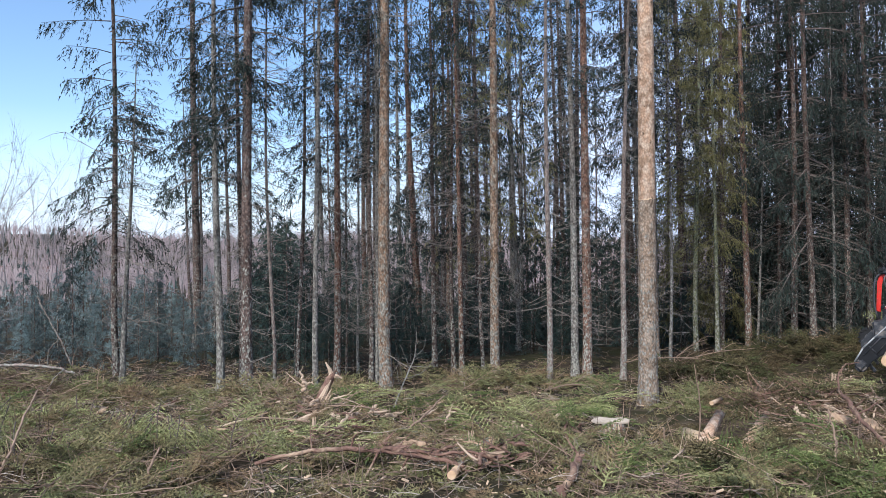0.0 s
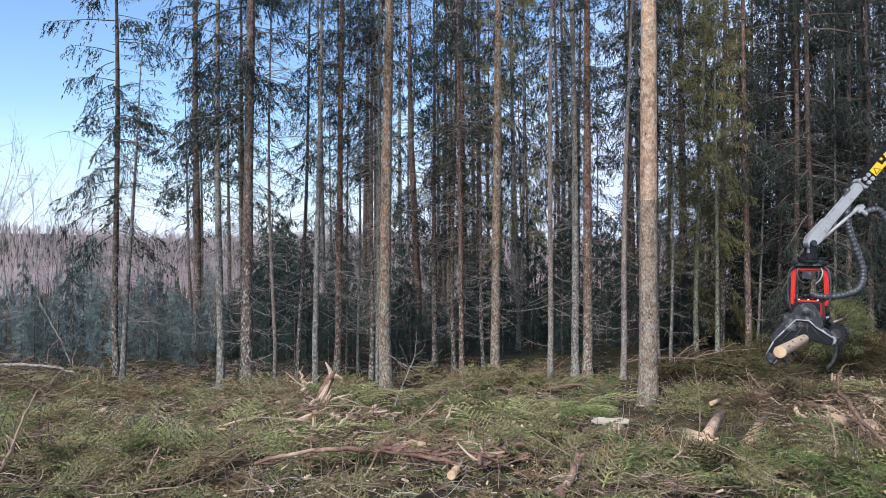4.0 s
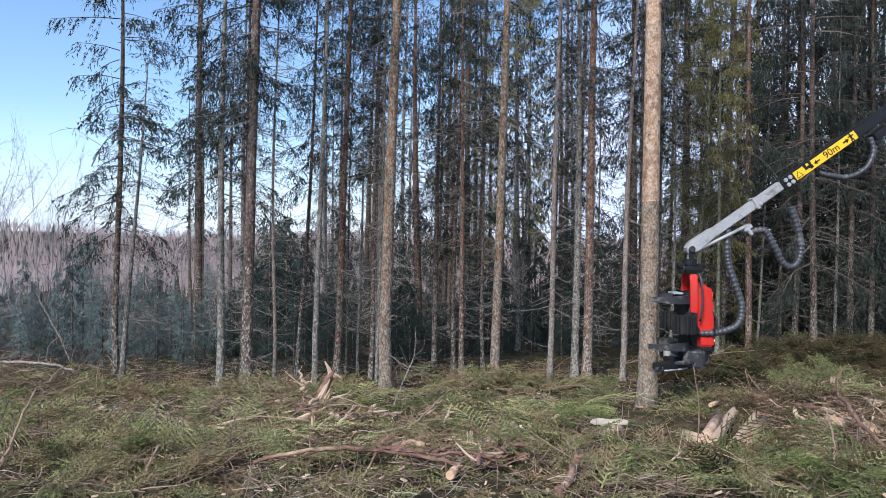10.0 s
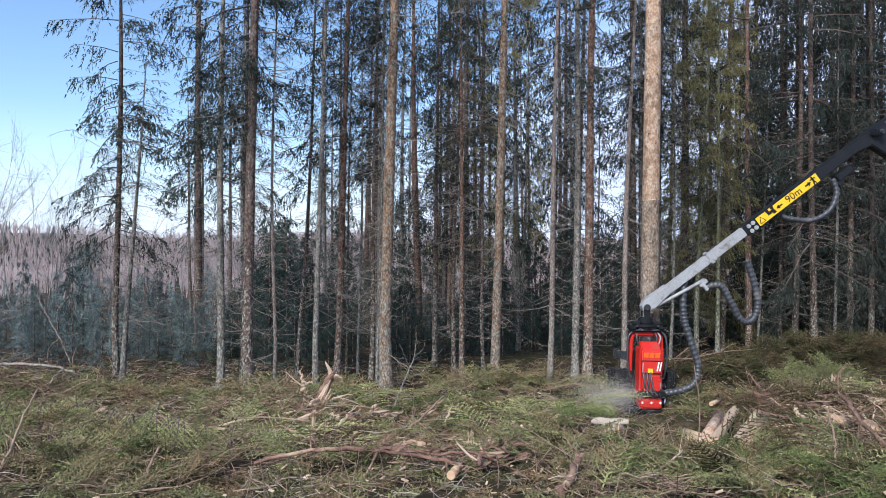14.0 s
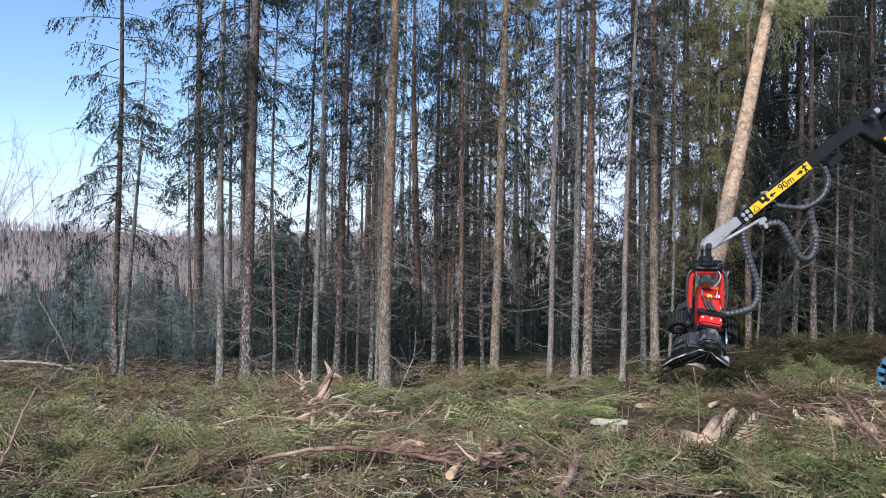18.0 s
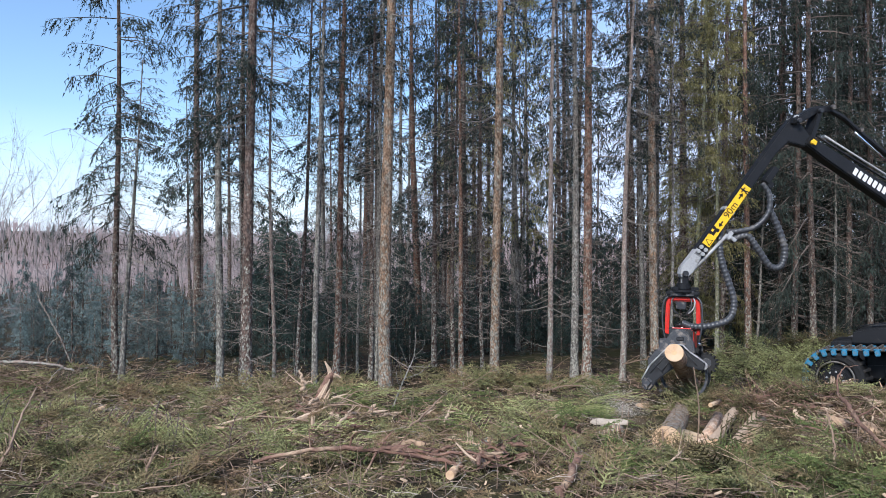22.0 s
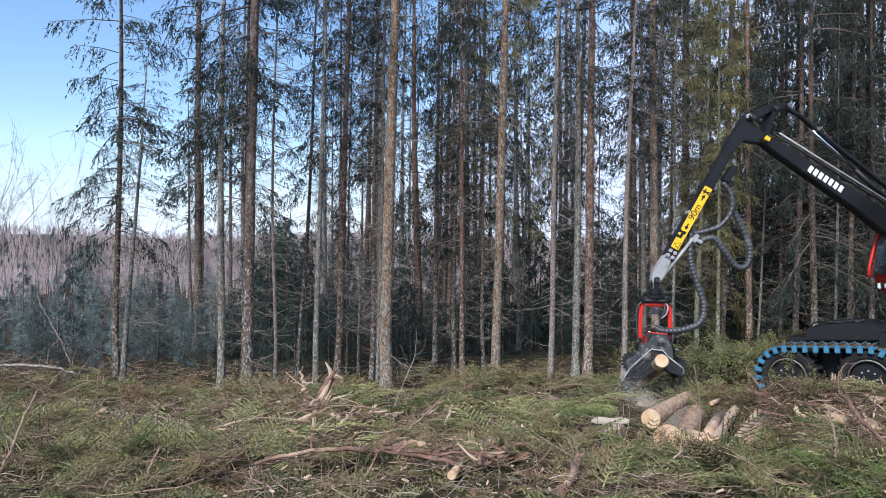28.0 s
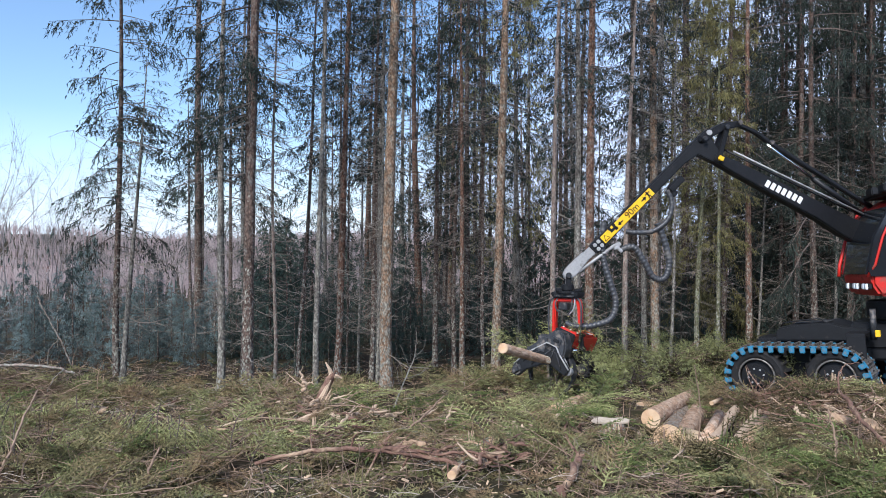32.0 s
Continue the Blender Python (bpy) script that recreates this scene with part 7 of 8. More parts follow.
def short_log(x, y, z, r, ln, turn, tilt, label, bark=LOG_BARK, sawn=True):
    t = thing("log_piece", label, "log", pose(x, y, z + 0.06, 90 - tilt, 0, turn), "short pieces of log")
    part("bark", Soup().add(*tube([(0, 0, 0), (0, 0, -ln)], [r, r * 0.92], 14, True, 0.05, np.random.default_rng(int(r * 1e4)))).mesh("bark", True), bark, t)
    if sawn:
        part("sawn_end", disc((0, 0, 0.004), (0, 0, 1), r * 0.97, 0.015, 16, 0.003), FRESH_WOOD, t, "pale sawn end")
    else:
        for k in range(7):
            a = k * 0.9
            o = np.array((math.cos(a), math.sin(a), 0)) * r * (0.3 + 0.08 * k)
            part("splinter", Soup().add(*tube([o - (0, 0, 0.05), o * 1.1 + (0, 0, 0.02 + 0.012 * (k * 5 % 7))], [r * 0.32, 0.004], 5)).mesh("splinter"), SPLINTER, t, "torn wood splinter")


short_log(3.3, 8.55, -0.82, 0.062, 0.7, 12, 4, "short sawn log half buried in slash")
short_log(3.38, 8.35, -0.86, 0.08, 0.6, 30, 0, "short sawn log half buried in slash")
short_log(3.05, 8.4, -0.83, 0.07, 1.6, -29, -2, "thin tan log with torn bark in the slash", STEM_BARK)
short_log(3.62, 8.5, -0.84, 0.06, 1.4, -33, -2, "thin tan log with torn bark in the slash", STEM_BARK)
short_log(0.08, 6.55, -0.58, 0.042, 0.5, -12, 5, "broken limb with a sawn end facing out")
short_log(0.4, 6.95, -0.56, 0.05, 0.34, 40, 25, "torn chunk of reddish wood", RED_BRANCH)
short_log(0.55, 8.1, -0.68, 0.05, 0.4, 60, 30, "stubby grey limb among the slash", BARK["grey"])
short_log(4.32, 11.4, -0.97, 0.035, 0.45, -40, 0, "short pale stick lying on the slash", SPLINTER)
short_log(5.1, 9.3, -0.72, 0.09, 0.35, -60, 15, "torn chunk of pinkish wood", LOG_BARK, False)
short_log(5.42, 9.0, -0.72, 0.1, 0.34, -20, 50, "torn chunk of pinkish wood", LOG_BARK, False)
short_log(-1.25, 10.2, -0.9, 0.05, 0.14, 80, 0, "pale sawn offcut among the slash", FRESH_WOOD)


# torn bark and chunks of wood that the machine left, piece by piece
def bark_proto(seed, ln, w, curl):
    rng = np.random.default_rng(seed)
    n, k = 7, 5
    top = []
    for i in range(n + 1):
        q = i / n
        wide = w * (0.45 + 0.55 * math.sin(math.pi * min(0.95, 0.1 + q * 0.85))) * rng.uniform(0.75, 1.2)
        for j in range(k):
            a = (j / (k - 1) - 0.5) * curl
            top.append((ln * (q - 0.5) + rng.uniform(-0.01, 0.01), wide / max(0.3, curl) * math.sin(a), wide / max(0.3, curl) * (math.cos(a) - 1) + 0.05 * ln * math.sin(q * 4 + seed)))
    top = np.array(top)
    low = top - (0, 0, 0.009)
    m = len(top)
    fs = []
    for i in range(n):
        for j in range(k - 1):
            a = i * k + j
            fs += [(a, a + k, a + k + 1, a + 1), (m + a, m + a + 1, m + a + k + 1, m + a + k)]
    edge = [j for j in range(k)] + [i * k + k - 1 for i in range(1, n + 1)] + [n * k + j for j in range(k - 2, -1, -1)] + [i * k for i in range(n - 1, 0, -1)]
    for a, b in zip(edge, edge[1:] + edge[:1]):
        fs.append((a, b, m + b, m + a))
    return Soup().add(np.concatenate([top, low]), fs).mesh("bark_strip")


def chunk_proto(seed, ln, r):
    """A torn piece of limb, thick in the middle and frayed at both ends."""
    rng = np.random.default_rng(seed)
    s = Soup()
    line = [(ln * (i / 5 - 0.5), rng.normal(0, 0.012), rng.normal(0, 0.01)) for i in range(6)]
    s.add(*tube(line, [r * 0.5, r * 0.95, r, r * 0.9, r * 0.8, r * 0.3], 7, True, 0.28, rng))
    for e in (0, 5):
        for _ in range(2):
            d = np.array((-1 if e == 0 else 1, rng.uniform(-0.5, 0.5), rng.uniform(-0.3, 0.5)))
            o = np.array(line[e]) + rng.normal(0, r * 0.3, 3)
            s.add(*tube([o, o + d * ln * 0.22], [r * 0.35, 0.003], 4))
    return s.mesh("wood_chunk")


STRIPS = [[bark_proto(800 + i, ln, w, c) for i, (ln, w, c) in enumerate(((0.26, 0.034, 1.2), (0.34, 0.03, 0.8), (0.18, 0.05, 1.6), (0.44, 0.022, 0.7)))] for _ in range(3)]
CHUNKS = [[chunk_proto(820 + i, ln, r) for i, (ln, r) in enumerate(((0.22, 0.028), (0.34, 0.02), (0.16, 0.036), (0.46, 0.014)))] for _ in range(3)]
DEBRIS_MATS = (SPLINTER, RED_BRANCH, LOG_BARK)
for _k, _m in enumerate(DEBRIS_MATS):
    for _me in STRIPS[_k] + CHUNKS[_k]:
        _me.materials.append(_m)
DEBRIS_WORD = ("pale torn", "reddish brown", "orange brown")


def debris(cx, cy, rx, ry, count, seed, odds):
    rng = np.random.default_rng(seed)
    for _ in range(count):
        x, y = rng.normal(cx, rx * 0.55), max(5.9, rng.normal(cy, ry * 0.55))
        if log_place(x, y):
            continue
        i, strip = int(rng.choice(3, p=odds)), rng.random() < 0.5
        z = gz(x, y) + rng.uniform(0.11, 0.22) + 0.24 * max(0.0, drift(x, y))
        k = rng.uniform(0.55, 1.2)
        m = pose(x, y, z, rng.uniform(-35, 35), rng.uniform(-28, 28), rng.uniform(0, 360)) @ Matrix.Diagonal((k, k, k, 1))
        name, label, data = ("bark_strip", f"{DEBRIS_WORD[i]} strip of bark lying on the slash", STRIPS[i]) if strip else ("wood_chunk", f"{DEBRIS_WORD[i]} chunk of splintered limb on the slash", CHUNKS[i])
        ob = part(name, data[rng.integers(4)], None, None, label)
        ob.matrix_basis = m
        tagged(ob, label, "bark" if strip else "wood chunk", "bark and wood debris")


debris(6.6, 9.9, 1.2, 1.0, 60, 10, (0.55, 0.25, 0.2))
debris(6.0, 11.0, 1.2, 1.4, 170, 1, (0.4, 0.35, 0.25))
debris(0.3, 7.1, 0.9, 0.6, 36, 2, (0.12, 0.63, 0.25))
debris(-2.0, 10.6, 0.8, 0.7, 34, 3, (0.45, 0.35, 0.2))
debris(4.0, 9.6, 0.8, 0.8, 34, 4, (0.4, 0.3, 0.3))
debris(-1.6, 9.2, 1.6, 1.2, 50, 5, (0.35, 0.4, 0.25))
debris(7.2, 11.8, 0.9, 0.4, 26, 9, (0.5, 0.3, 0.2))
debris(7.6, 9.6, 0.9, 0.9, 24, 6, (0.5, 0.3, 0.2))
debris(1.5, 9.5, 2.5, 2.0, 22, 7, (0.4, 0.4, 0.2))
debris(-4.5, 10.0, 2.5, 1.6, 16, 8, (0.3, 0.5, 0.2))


# arching spruce boughs that stand up out of the slash
def arched_bough(x, y, ln, turn, tilt, fresh, seed, up=0.04, label="", needles=None):
    """A flat bough with a drooping stem and close-set side shoots, each a brush of short needles."""
    rng = np.random.default_rng(seed)
    label = label or ("olive spruce bough arching out of the slash" if not fresh else "green spruce bough lying on the slash")
    t = thing("spruce_bough", label, "bough", pose(x, y, gz(x, y) + up, 0, -tilt, turn), "loose spruce boughs")
    q = np.linspace(0, 1, 9)
    line = np.stack([ln * q, 0.06 * ln * np.sin(q * 3 + seed), -0.42 * ln * q * q], axis=1)
    part("stem", Soup().add(*tube(line, np.linspace(0.006, 0.002, 9), 5)).mesh("stem", True), BRANCHWOOD, t)
    s = Soup()
    n = int(28 * ln)
    long, wide = (0.034, 0.0075) if fresh else (0.024, 0.0062)
    for i in range(n + 1):
        f = 0.01 + 0.99 * i / n
        b = np.array([np.interp(f, q, line[:, j]) for j in range(3)])
        sg = 1 if i % 2 else -1
        e = ln * (0.46 - 0.34 * f) * rng.uniform(0.65, 1.15) + 0.06
        d = unit((0.8, sg * 0.75 * (i < n), rng.uniform(-0.25, 0.15)))
        m = max(10, int(e / 0.0048))
        g = rng.uniform(0.02, 1, m)
        at = b + d * (e * g)[:, None] - np.array((0, 0, 0.4 * e)) * (g * g)[:, None]
        tufts(s, at, d * 1.0 + rng.normal(0, 0.36, (m, 3)), rng.uniform(0.7, 1.2, m) * long, rng.uniform(0.8, 1.3, m) * wide, rng)
    part("needles", s.mesh("needles"), needles or (NEEDLE_FRESH if fresh else NEEDLE_FELLED), t)


def weeping_heap(x0, y0, rx, h, count, seed, label, fresh=False, needles=None):
    """Limbs thrown over one another: boughs that start high on the heap and hang outwards, mostly one way."""
    rng = np.random.default_rng(seed)
    for k in range(count):
        q = rng.uniform(-1, 1)
        ln = rng.uniform(0.55, 1.0) * (0.75 if fresh else 1.0)
        arched_bough(x0 + q * rx, y0 + rng.uniform(-0.12, 0.3), ln, 270 + 45 * q + rng.normal(0, 16), rng.uniform(-14, 12) if fresh else rng.uniform(-62, -18), fresh, seed * 50 + k, h * (1 - 0.6 * q * q) * rng.uniform(0.6, 1.05), label, needles)


weeping_heap(-3.25, 7.7, 0.62, 0.62, 26, 701, "drooping olive spruce limb on a heap")
weeping_heap(-4.7, 7.5, 0.7, 0.5, 20, 702, "drooping olive spruce limb on a heap")
weeping_heap(-5.4, 9.9, 0.9, 0.45, 13, 704, "drooping olive spruce limb on a heap")
weeping_heap(-2.5, 8.9, 0.6, 0.3, 8, 709, "drooping olive spruce limb on a heap")
weeping_heap(3.1, 6.65, 0.5, 0.22, 10, 705, "bright green fresh spruce limb in the slash", True, NEEDLE_TIPS)
weeping_heap(3.9, 6.8, 0.5, 0.26, 9, 706, "bright green fresh spruce limb in the slash", True, NEEDLE_TIPS)
weeping_heap(1.75, 7.1, 0.4, 0.2, 7, 707, "bright green fresh spruce limb in the slash", True, NEEDLE_TIPS)
weeping_heap(6.4, 9.5, 0.7, 0.35, 8, 708, "green spruce limb thrown on the slash", True)
weeping_heap(-1.2, 11.6, 0.5, 0.3, 8, 710, "bright green fresh spruce limb in the slash", True, NEEDLE_TIPS)

_r = np.random.default_rng(61)
BOUGHS = (((4.1, 6.6, 0.9, 0.35, 0.7), 20), ((2.9, 6.4, 1.0, 0.3, 0.75), 20), ((-6.0, 9.6, 1.4, 0.8, 0.15), 20), ((7.0, 10.0, 0.8, 1.0, 0.4), 16),
          ((1.2, 9.2, 1.6, 0.9, 0.5), 24), ((-2.2, 7.2, 1.0, 0.6, 0.1), 12), ((2.6, 11.4, 1.4, 0.7, 0.4), 16), ((-1.3, 11.4, 0.8, 0.5, 0.6), 12), ((-8.0, 12.0, 1.5, 0.8, 0.1), 14), ((5.6, 8.2, 0.8, 0.5, 0.3), 6))
_n = 0
for (_x, _y, _rx, _ry, _f), _count in BOUGHS:
    for _ in range(_count):
        _px, _py = _r.normal(_x, _rx * 0.6), max(6.1, _r.normal(_y, _ry * 0.6))
        _n += 1
        if not log_place(_px, _py) and not branch_place(_px, _py):
            arched_bough(_px, _py, _r.uniform(0.5, 1.15) * (1.35 if _x < -3.5 and _y < 8.2 else 1.0), _r.uniform(0, 360), _r.uniform(16, 44), _r.random() < _f, 1000 + _n)


# ------------------------------------------------------------------ motion
MACHINE_Y, MACHINE_Z, HEADING, NOSE = 13.0, -1.33, -40.0, -4.5

BASE = (1.75, 1.1, 2.55)      # foot of the main boom on the machine


def track_pose(s, y0):
    """Pose of a track shoe at s (0 to 1) round the two wheels, counted so that rising s runs forward over the top."""
    half, r = 0.66, 0.54
    total = 4 * half + 2 * math.pi * r
    d = (s % 1.0) * total
    if d < 2 * half:
        x, z, a = half - d, r, 0.0
    elif d < 2 * half + math.pi * r:
        a = (d - 2 * half) / r
        x, z = -half - r * math.sin(a), r * math.cos(a)
    elif d < 4 * half + math.pi * r:
        x, z, a = -half + (d - 2 * half - math.pi * r), -r, math.pi
    else:
        a = math.pi + (d - 4 * half - math.pi * r) / r
        x, z = half - r * math.sin(a), r * math.cos(a)
    return pose(x, y0, 0.58 + z, 0, -math.degrees(a), 0), total


def motions():
    step = [i * 0.25 for i in range(129)]
    fine = [i * 0.1 for i in range(321)]
    drive = lambda t: float(table(DRIVE, t)[0])
    hull = RIG["body"]
    def hull_at(t):
        return pose(drive(t) + 0.02, MACHINE_Y, MACHINE_Z, 0, NOSE, HEADING) @ pose(0, 1.1, 0)

    walk(hull, [(t, hull_at(t)) for t in step])
    for wheel, x0, y0 in RIG["wheels"]:
        walk(wheel, [(t, pose(x0, y0, 0.58, 0, -math.degrees((10.05 - drive(t)) / 0.54), 0)) for t in step])
    for shoe, s0, y0 in RIG["shoes"]:
        rows = []
        for t in [i * 0.5 for i in range(65)]:
            total = track_pose(0, y0)[1]
            rows.append((t, track_pose(s0 + (10.05 - drive(t)) / total, y0)[0]))
        walk(shoe, rows)
    boom, stick, ext, loop = [], [], [], []
    for t in step:
        tip, elbow = tip_at(t)
        inv = hull_at(t).inverted()
        d = unit(tip - elbow)
        th = math.degrees(math.atan2(-d[2], d[0]))
        nrm = np.array((math.sin(radians(th)), 0, math.cos(radians(th))))
        stick.append((t, inv @ pose(*elbow, 0, th, 0)))
        ext.append((t, inv @ pose(*tip, 0, th, 0)))
        holder = tip + d * -0.95 + nrm * 0.34
        loop.append((t, inv @ pose(*holder, 0, (th - 140) * 0.35, 0)))
        knee = elbow + d * 0.21 + nrm * 0.45
        b = np.array(hull_at(t) @ Vector(BASE)) - knee
        boom.append((t, inv @ pose(*knee, 0, math.degrees(math.atan2(-b[2], math.hypot(b[0], b[1]))), math.degrees(math.atan2(b[1], b[0])))))
    walk(RIG["boom"], boom), walk(RIG["stick"], stick), walk(RIG["ext"], ext), walk(RIG["loop"], loop)
    # head
    root, yoke, body, hose = [], [], [], []
    for t in [i * 0.2 for i in range(161)]:
        tip, _ = tip_at(t)
        pin, u, o = body_at(t)
        x = np.cross(o, u)
        root.append((t, pose(*tip)))
        yaw = math.degrees(math.atan2(x[1], x[0]))
        yoke.append((t, pose(0, 0, 0, 0, 0, yaw)))
        m = Matrix(((x[0], o[0], u[0], 0), (x[1], o[1], u[1], 0), (x[2], o[2], u[2], -PIN), (0, 0, 0, 1)))
        body.append((t, m))
        hose.append((t, pose(0, 0, -0.5 * max(0.0, u[2]) ** 2)))
    walk(HEADRIG["head"], root), walk(HEADRIG["yoke"], yoke), walk(HEADRIG["body"], body), walk(HEADRIG["hose"], hose)
    # the saw bar swings out only while it cuts
    rows = [(0, 0.0)]
    for a, b in SAWING:
        rows += [(a - 0.15, 0.0), (a, 1.0), (b, 1.0), (b + 0.15, 0.0)]
    rows += [(32, 0.0)]
    walk(HEADRIG["bar"], [(t, pose(0.02 + 0.1 * (1 - k), -0.06 - 0.34 * (1 - k), -0.05 + 0.17 * (1 - k))) for t, k in rows])
    # stem pieces ride on the stem until they are sawn off, then drop
    for i, piece in enumerate(STEM_PIECES):
        loose = LOOSE[i][0] if i < len(LOOSE) else 99
        rows = [(0, along(*stem_piece(0, i))), (14.0, along(*stem_piece(14.0, i)))]
        rows += [(t, along(*stem_piece(t, i))) for t in fine if 14.3 < t <= min(loose, 32.0)]
        if i < len(LOOSE):
            rows += [(t, along(np.array(p) + (0, 0, RAISE), unit(np.array(q) - np.array(p)))) for t, p, q in LOOSE[i][1]]
        walk(piece, rows)
    rows = [(0, along(*stem_piece(0, len(CUTS) - 1)))] + [(t, along(*stem_piece(t, len(CUTS) - 1))) for t in fine if 14.0 <= t]
    walk(fallen_top, rows)
    heap = lambda x, y: along((x, y, -1.1), (0.86, 0.5, 0.06)) @ pose(0, 0, -8.3)
    rows = [(0, along(*stem_piece(0, 0)))] + [(t, along(*stem_piece(t, 0))) for t in fine if 14.0 <= t <= 19.9]
    walk(stripped, rows + [(21.2, heap(5.4, 13.6)), (24.5, heap(5.2, 13.7)), (28, heap(4.5, 13.9)), (30, heap(3.9, 14.0)), (32, heap(3.4, 14.1))])
    for i, piece in enumerate(OLD_PIECES):
        loose = OLD_LOOSE[i][0]
        rows = []
        for t in fine:
            if t <= loose:
                p, u = old_stem_at(t)
                rows.append((t, along(p + u * OLD_CUTS[i], u)))
        rows += [(t, along(np.array(p) + (0, 0, RAISE), unit(np.array(q) - np.array(p)))) for t, p, q in OLD_LOOSE[i][1]]
        walk(piece, rows)
    rows = []
    for t in fine:
        if t <= 8.1:
            p, u = old_stem_at(t)
            rows.append((t, along(p + u * OLD_CUTS[-1], u)))
    rows += [(8.7, along((5.7, 12.6, -0.95), (0.75, 0.65, 0.0))), (9.0, along((5.8, 12.6, -1.05), (0.78, 0.62, 0.02))), (32, along((5.8, 12.6, -1.05), (0.78, 0.62, 0.02)))]
    walk(old_top, rows)
    # sawdust flies from each cut and settles on the slash
    for puff, t0, start, end in DUST:
        a, b = np.array(start), np.array(end)
        low = pose(*(b - (0, 0, 0.9)))
        rows = [(0, low), (max(0.05, t0 - 0.1), low), (t0, pose(*a)), (t0 + 0.25, pose(*(a + (b - a) * 0.55 + (0, 0, 0.14)), 20, 10, 15)), (t0 + 0.6, pose(*(a + (b - a) * 0.85 + (0, 0, 0.05)), 30, 20, 30)), (t0 + 1.3, pose(*(b - (0, 0, 0.9)), 40, 20, 40)), (32, pose(*(b - (0, 0, 0.9)), 40, 20, 40))]
        walk(puff, rows)
    # wind in the stand
    for tree, at, lean, gain in SWAYING:
        walk(tree, [(t, pose(*at, 0, lean + 0.75 * gain * wind(t), 0)) for t, _ in WIND])


def stem_piece(t, i):
    p, u = stem_at(t)
    return p + u * CUTS[i], u


# when each piece is sawn off, and its poses after that: near end, far end
RAISE = 0.0
SAWING = [(0.4, 0.8), (2.1, 2.7), (5.95, 6.2), (7.7, 8.0), (20.95, 21.35), (24.4, 25.05), (27.15, 27.45), (29.1, 29.4), (30.75, 31.2)]
LOOSE = [
    (21.3, [(21.5, (2.93, 9.3, -0.7), (4.3, 12.5, -0.9)), (21.7, (3.02, 9.5, -0.98), (4.4, 12.8, -1.22)), (32, (3.02, 9.5, -0.98), (4.4, 12.8, -1.22))]),
    (24.9, [(25.1, (3.05, 9.4, -0.75), (4.4, 12.1, -0.95)), (25.4, (3.22, 9.5, -0.97), (4.52, 12.4, -1.16)), (32, (3.22, 9.5, -0.97), (4.52, 12.4, -1.16))]),
    (27.3, [(27.5, (2.95, 9.7, -0.65), (4.3, 12.4, -0.9)), (27.8, (2.9, 9.9, -0.8), (4.42, 12.65, -1.05)), (32, (2.9, 9.9, -0.8), (4.42, 12.65, -1.05))]),
    (29.35, [(29.5, (1.55, 11.0, -0.85), (2.6, 12.9, -1.0)), (29.8, (1.72, 11.0, -0.96), (2.7, 13.0, -1.12)), (32, (1.72, 11.0, -0.96), (2.7, 13.0, -1.12))]),
    (31.15, [(31.3, (1.6, 10.9, -0.9), (2.5, 12.7, -0.95)), (31.6, (1.8, 10.8, -0.94), (2.5, 12.7, -1.1)), (32, (1.8, 10.8, -0.94), (2.5, 12.7, -1.1))]),
]
OLD_LOOSE = [
    (6.1, [(6.3, (3.1, 8.5, -0.74), (4.7, 11.2, -0.8)), (6.5, (3.2, 8.5, -0.78), (4.53, 11.0, -0.93)), (32, (3.2, 8.5, -0.78), (4.53, 11.0, -0.93))]),
    (7.95, [(8.1, (3.4, 8.5, -0.72), (4.9, 10.9, -0.8)), (8.3, (3.45, 8.45, -0.8), (4.85, 10.9, -0.93)), (32, (3.45, 8.45, -0.8), (4.85, 10.9, -0.93))]),
]


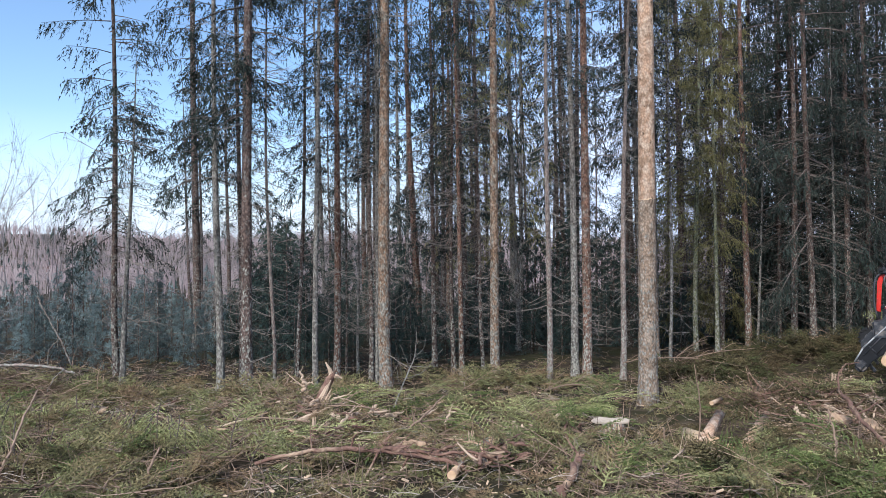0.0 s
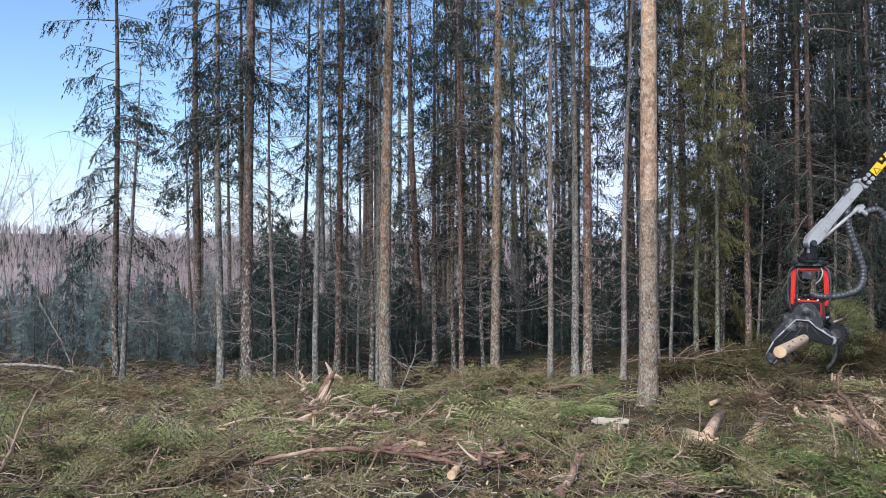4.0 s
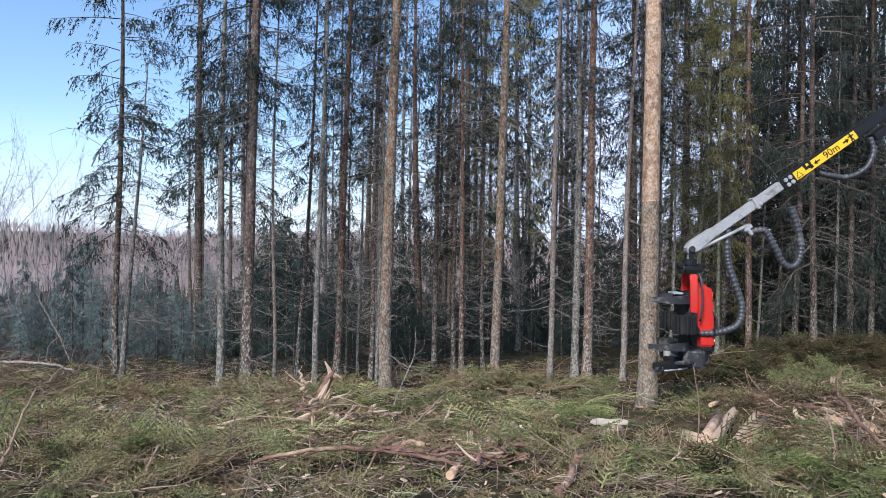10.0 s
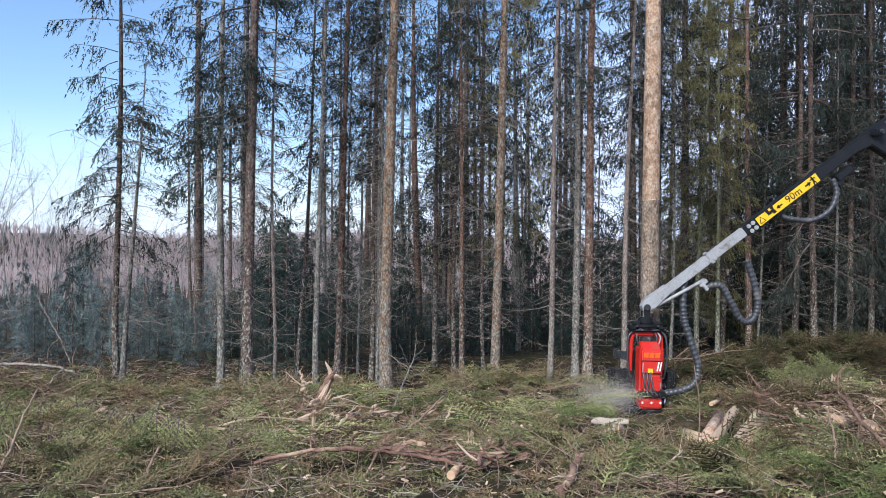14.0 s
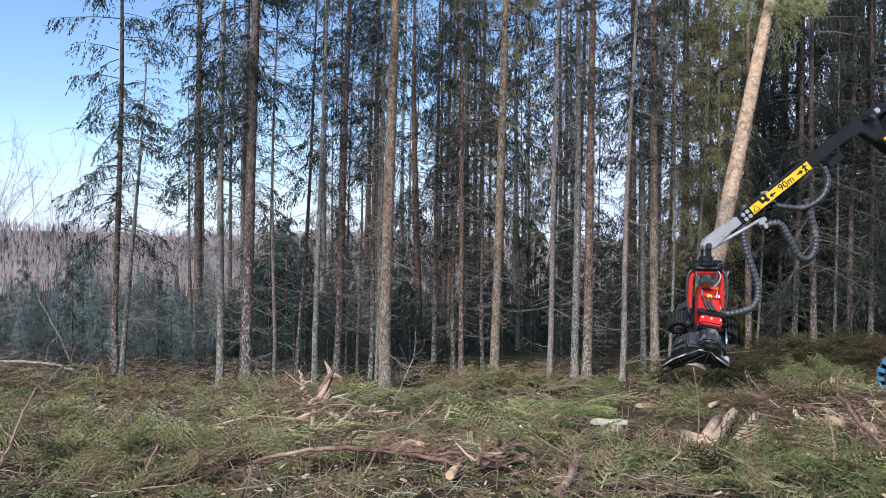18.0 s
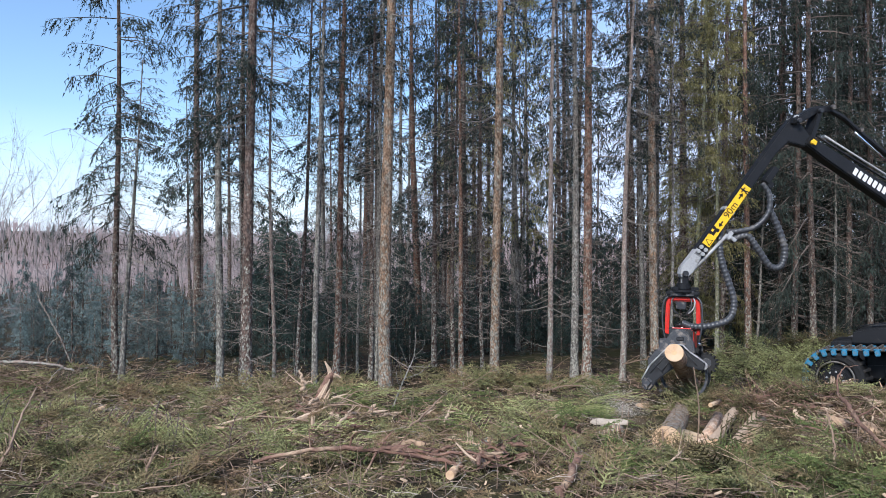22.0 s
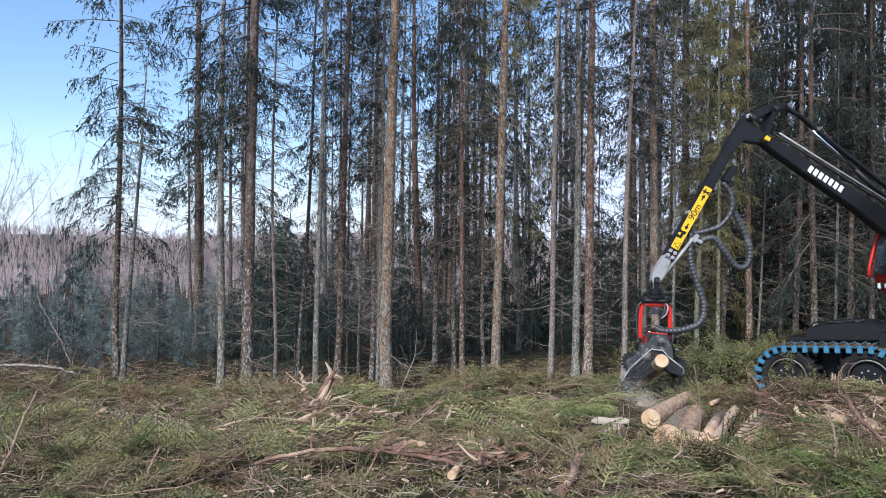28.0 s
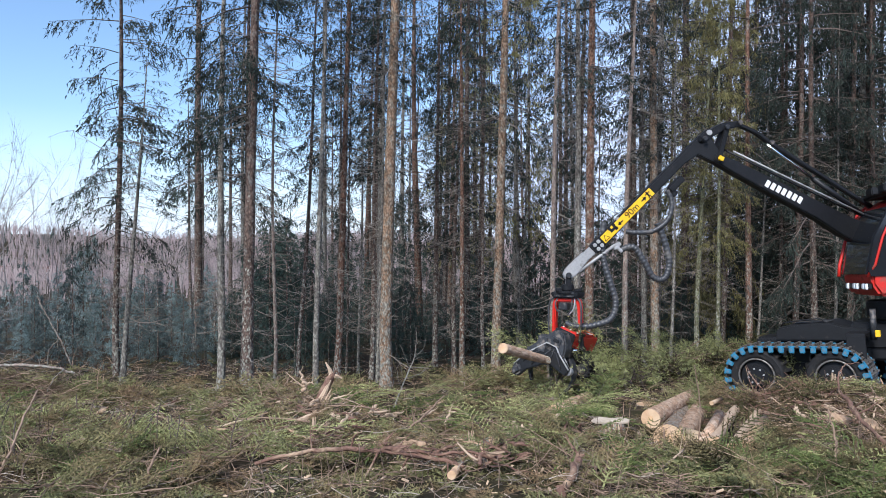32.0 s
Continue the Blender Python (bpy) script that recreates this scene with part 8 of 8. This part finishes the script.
def dust_puff(seed, r):
    """A drift of sawdust: fine flakes thinning outwards."""
    rng = np.random.default_rng(seed)
    s = Soup()
    tet = np.array([(0.5, -0.3, 0.1), (-0.5, -0.3, -0.1), (0, 0.6, 0)])
    fc = np.array([(0, 1, 2)])
    mats = []
    for _ in range(13000):
        k = rng.uniform(0.004, 0.0075)
        p = rng.normal(0, 1, 3) * np.array((r, r * 0.7, r * 0.5)) * rng.uniform(0.3, 1.3)
        mats.append(np.array(pose(*p, rng.uniform(0, 360), rng.uniform(0, 360), 0) @ Matrix.Diagonal((k, k, k, 1))))
    s.many(tet, fc, mats)
    return tagged(part("sawdust", s.mesh("sawdust"), SAWDUST, None, "pale sawdust flung from the cut"), category="sawdust", kind="stuff")


DUST = []
for _i, (_t, _a, _b) in enumerate((
        (0.4, (6.9, 11.9, -0.3), (6.0, 11.6, -0.6)), (0.6, (6.7, 11.9, -0.4), (6.2, 11.6, -0.7)), (0.8, (6.5, 11.8, -0.4), (5.8, 11.4, -0.65)), (2.4, (6.9, 11.9, -0.4), (6.3, 11.6, -1.0)), (6.1, (5.0, 11.9, -0.8), (4.4, 11.6, -1.1)),
        (13.4, (3.0, 11.6, -0.92), (2.5, 11.5, -0.92)), (13.9, (3.0, 11.6, -0.9), (2.4, 11.5, -0.92)), (14.4, (3.0, 11.6, -0.9), (2.3, 11.5, -0.92)),
        (20.8, (3.5, 11.4, -0.5), (2.7, 11.3, -0.75)), (20.95, (3.3, 11.4, -0.5), (2.9, 11.3, -0.8)), (21.3, (3.5, 11.8, -0.7), (2.9, 11.6, -1.0)), (24.8, (3.6, 11.8, -0.75), (2.8, 11.7, -0.85)), (24.95, (3.3, 11.8, -0.7), (2.9, 11.7, -0.9)),
        (25.2, (3.8, 12.0, -0.8), (3.0, 11.8, -1.05)), (27.4, (3.8, 12.1, -0.8), (3.3, 11.9, -1.05)), (29.35, (2.3, 12.2, -0.8), (1.7, 11.9, -1.05)), (31.2, (2.3, 12.2, -0.9), (1.8, 11.9, -1.05)))):
    DUST.append((dust_puff(900 + _i, 0.36), _t, _a, _b))

motions()
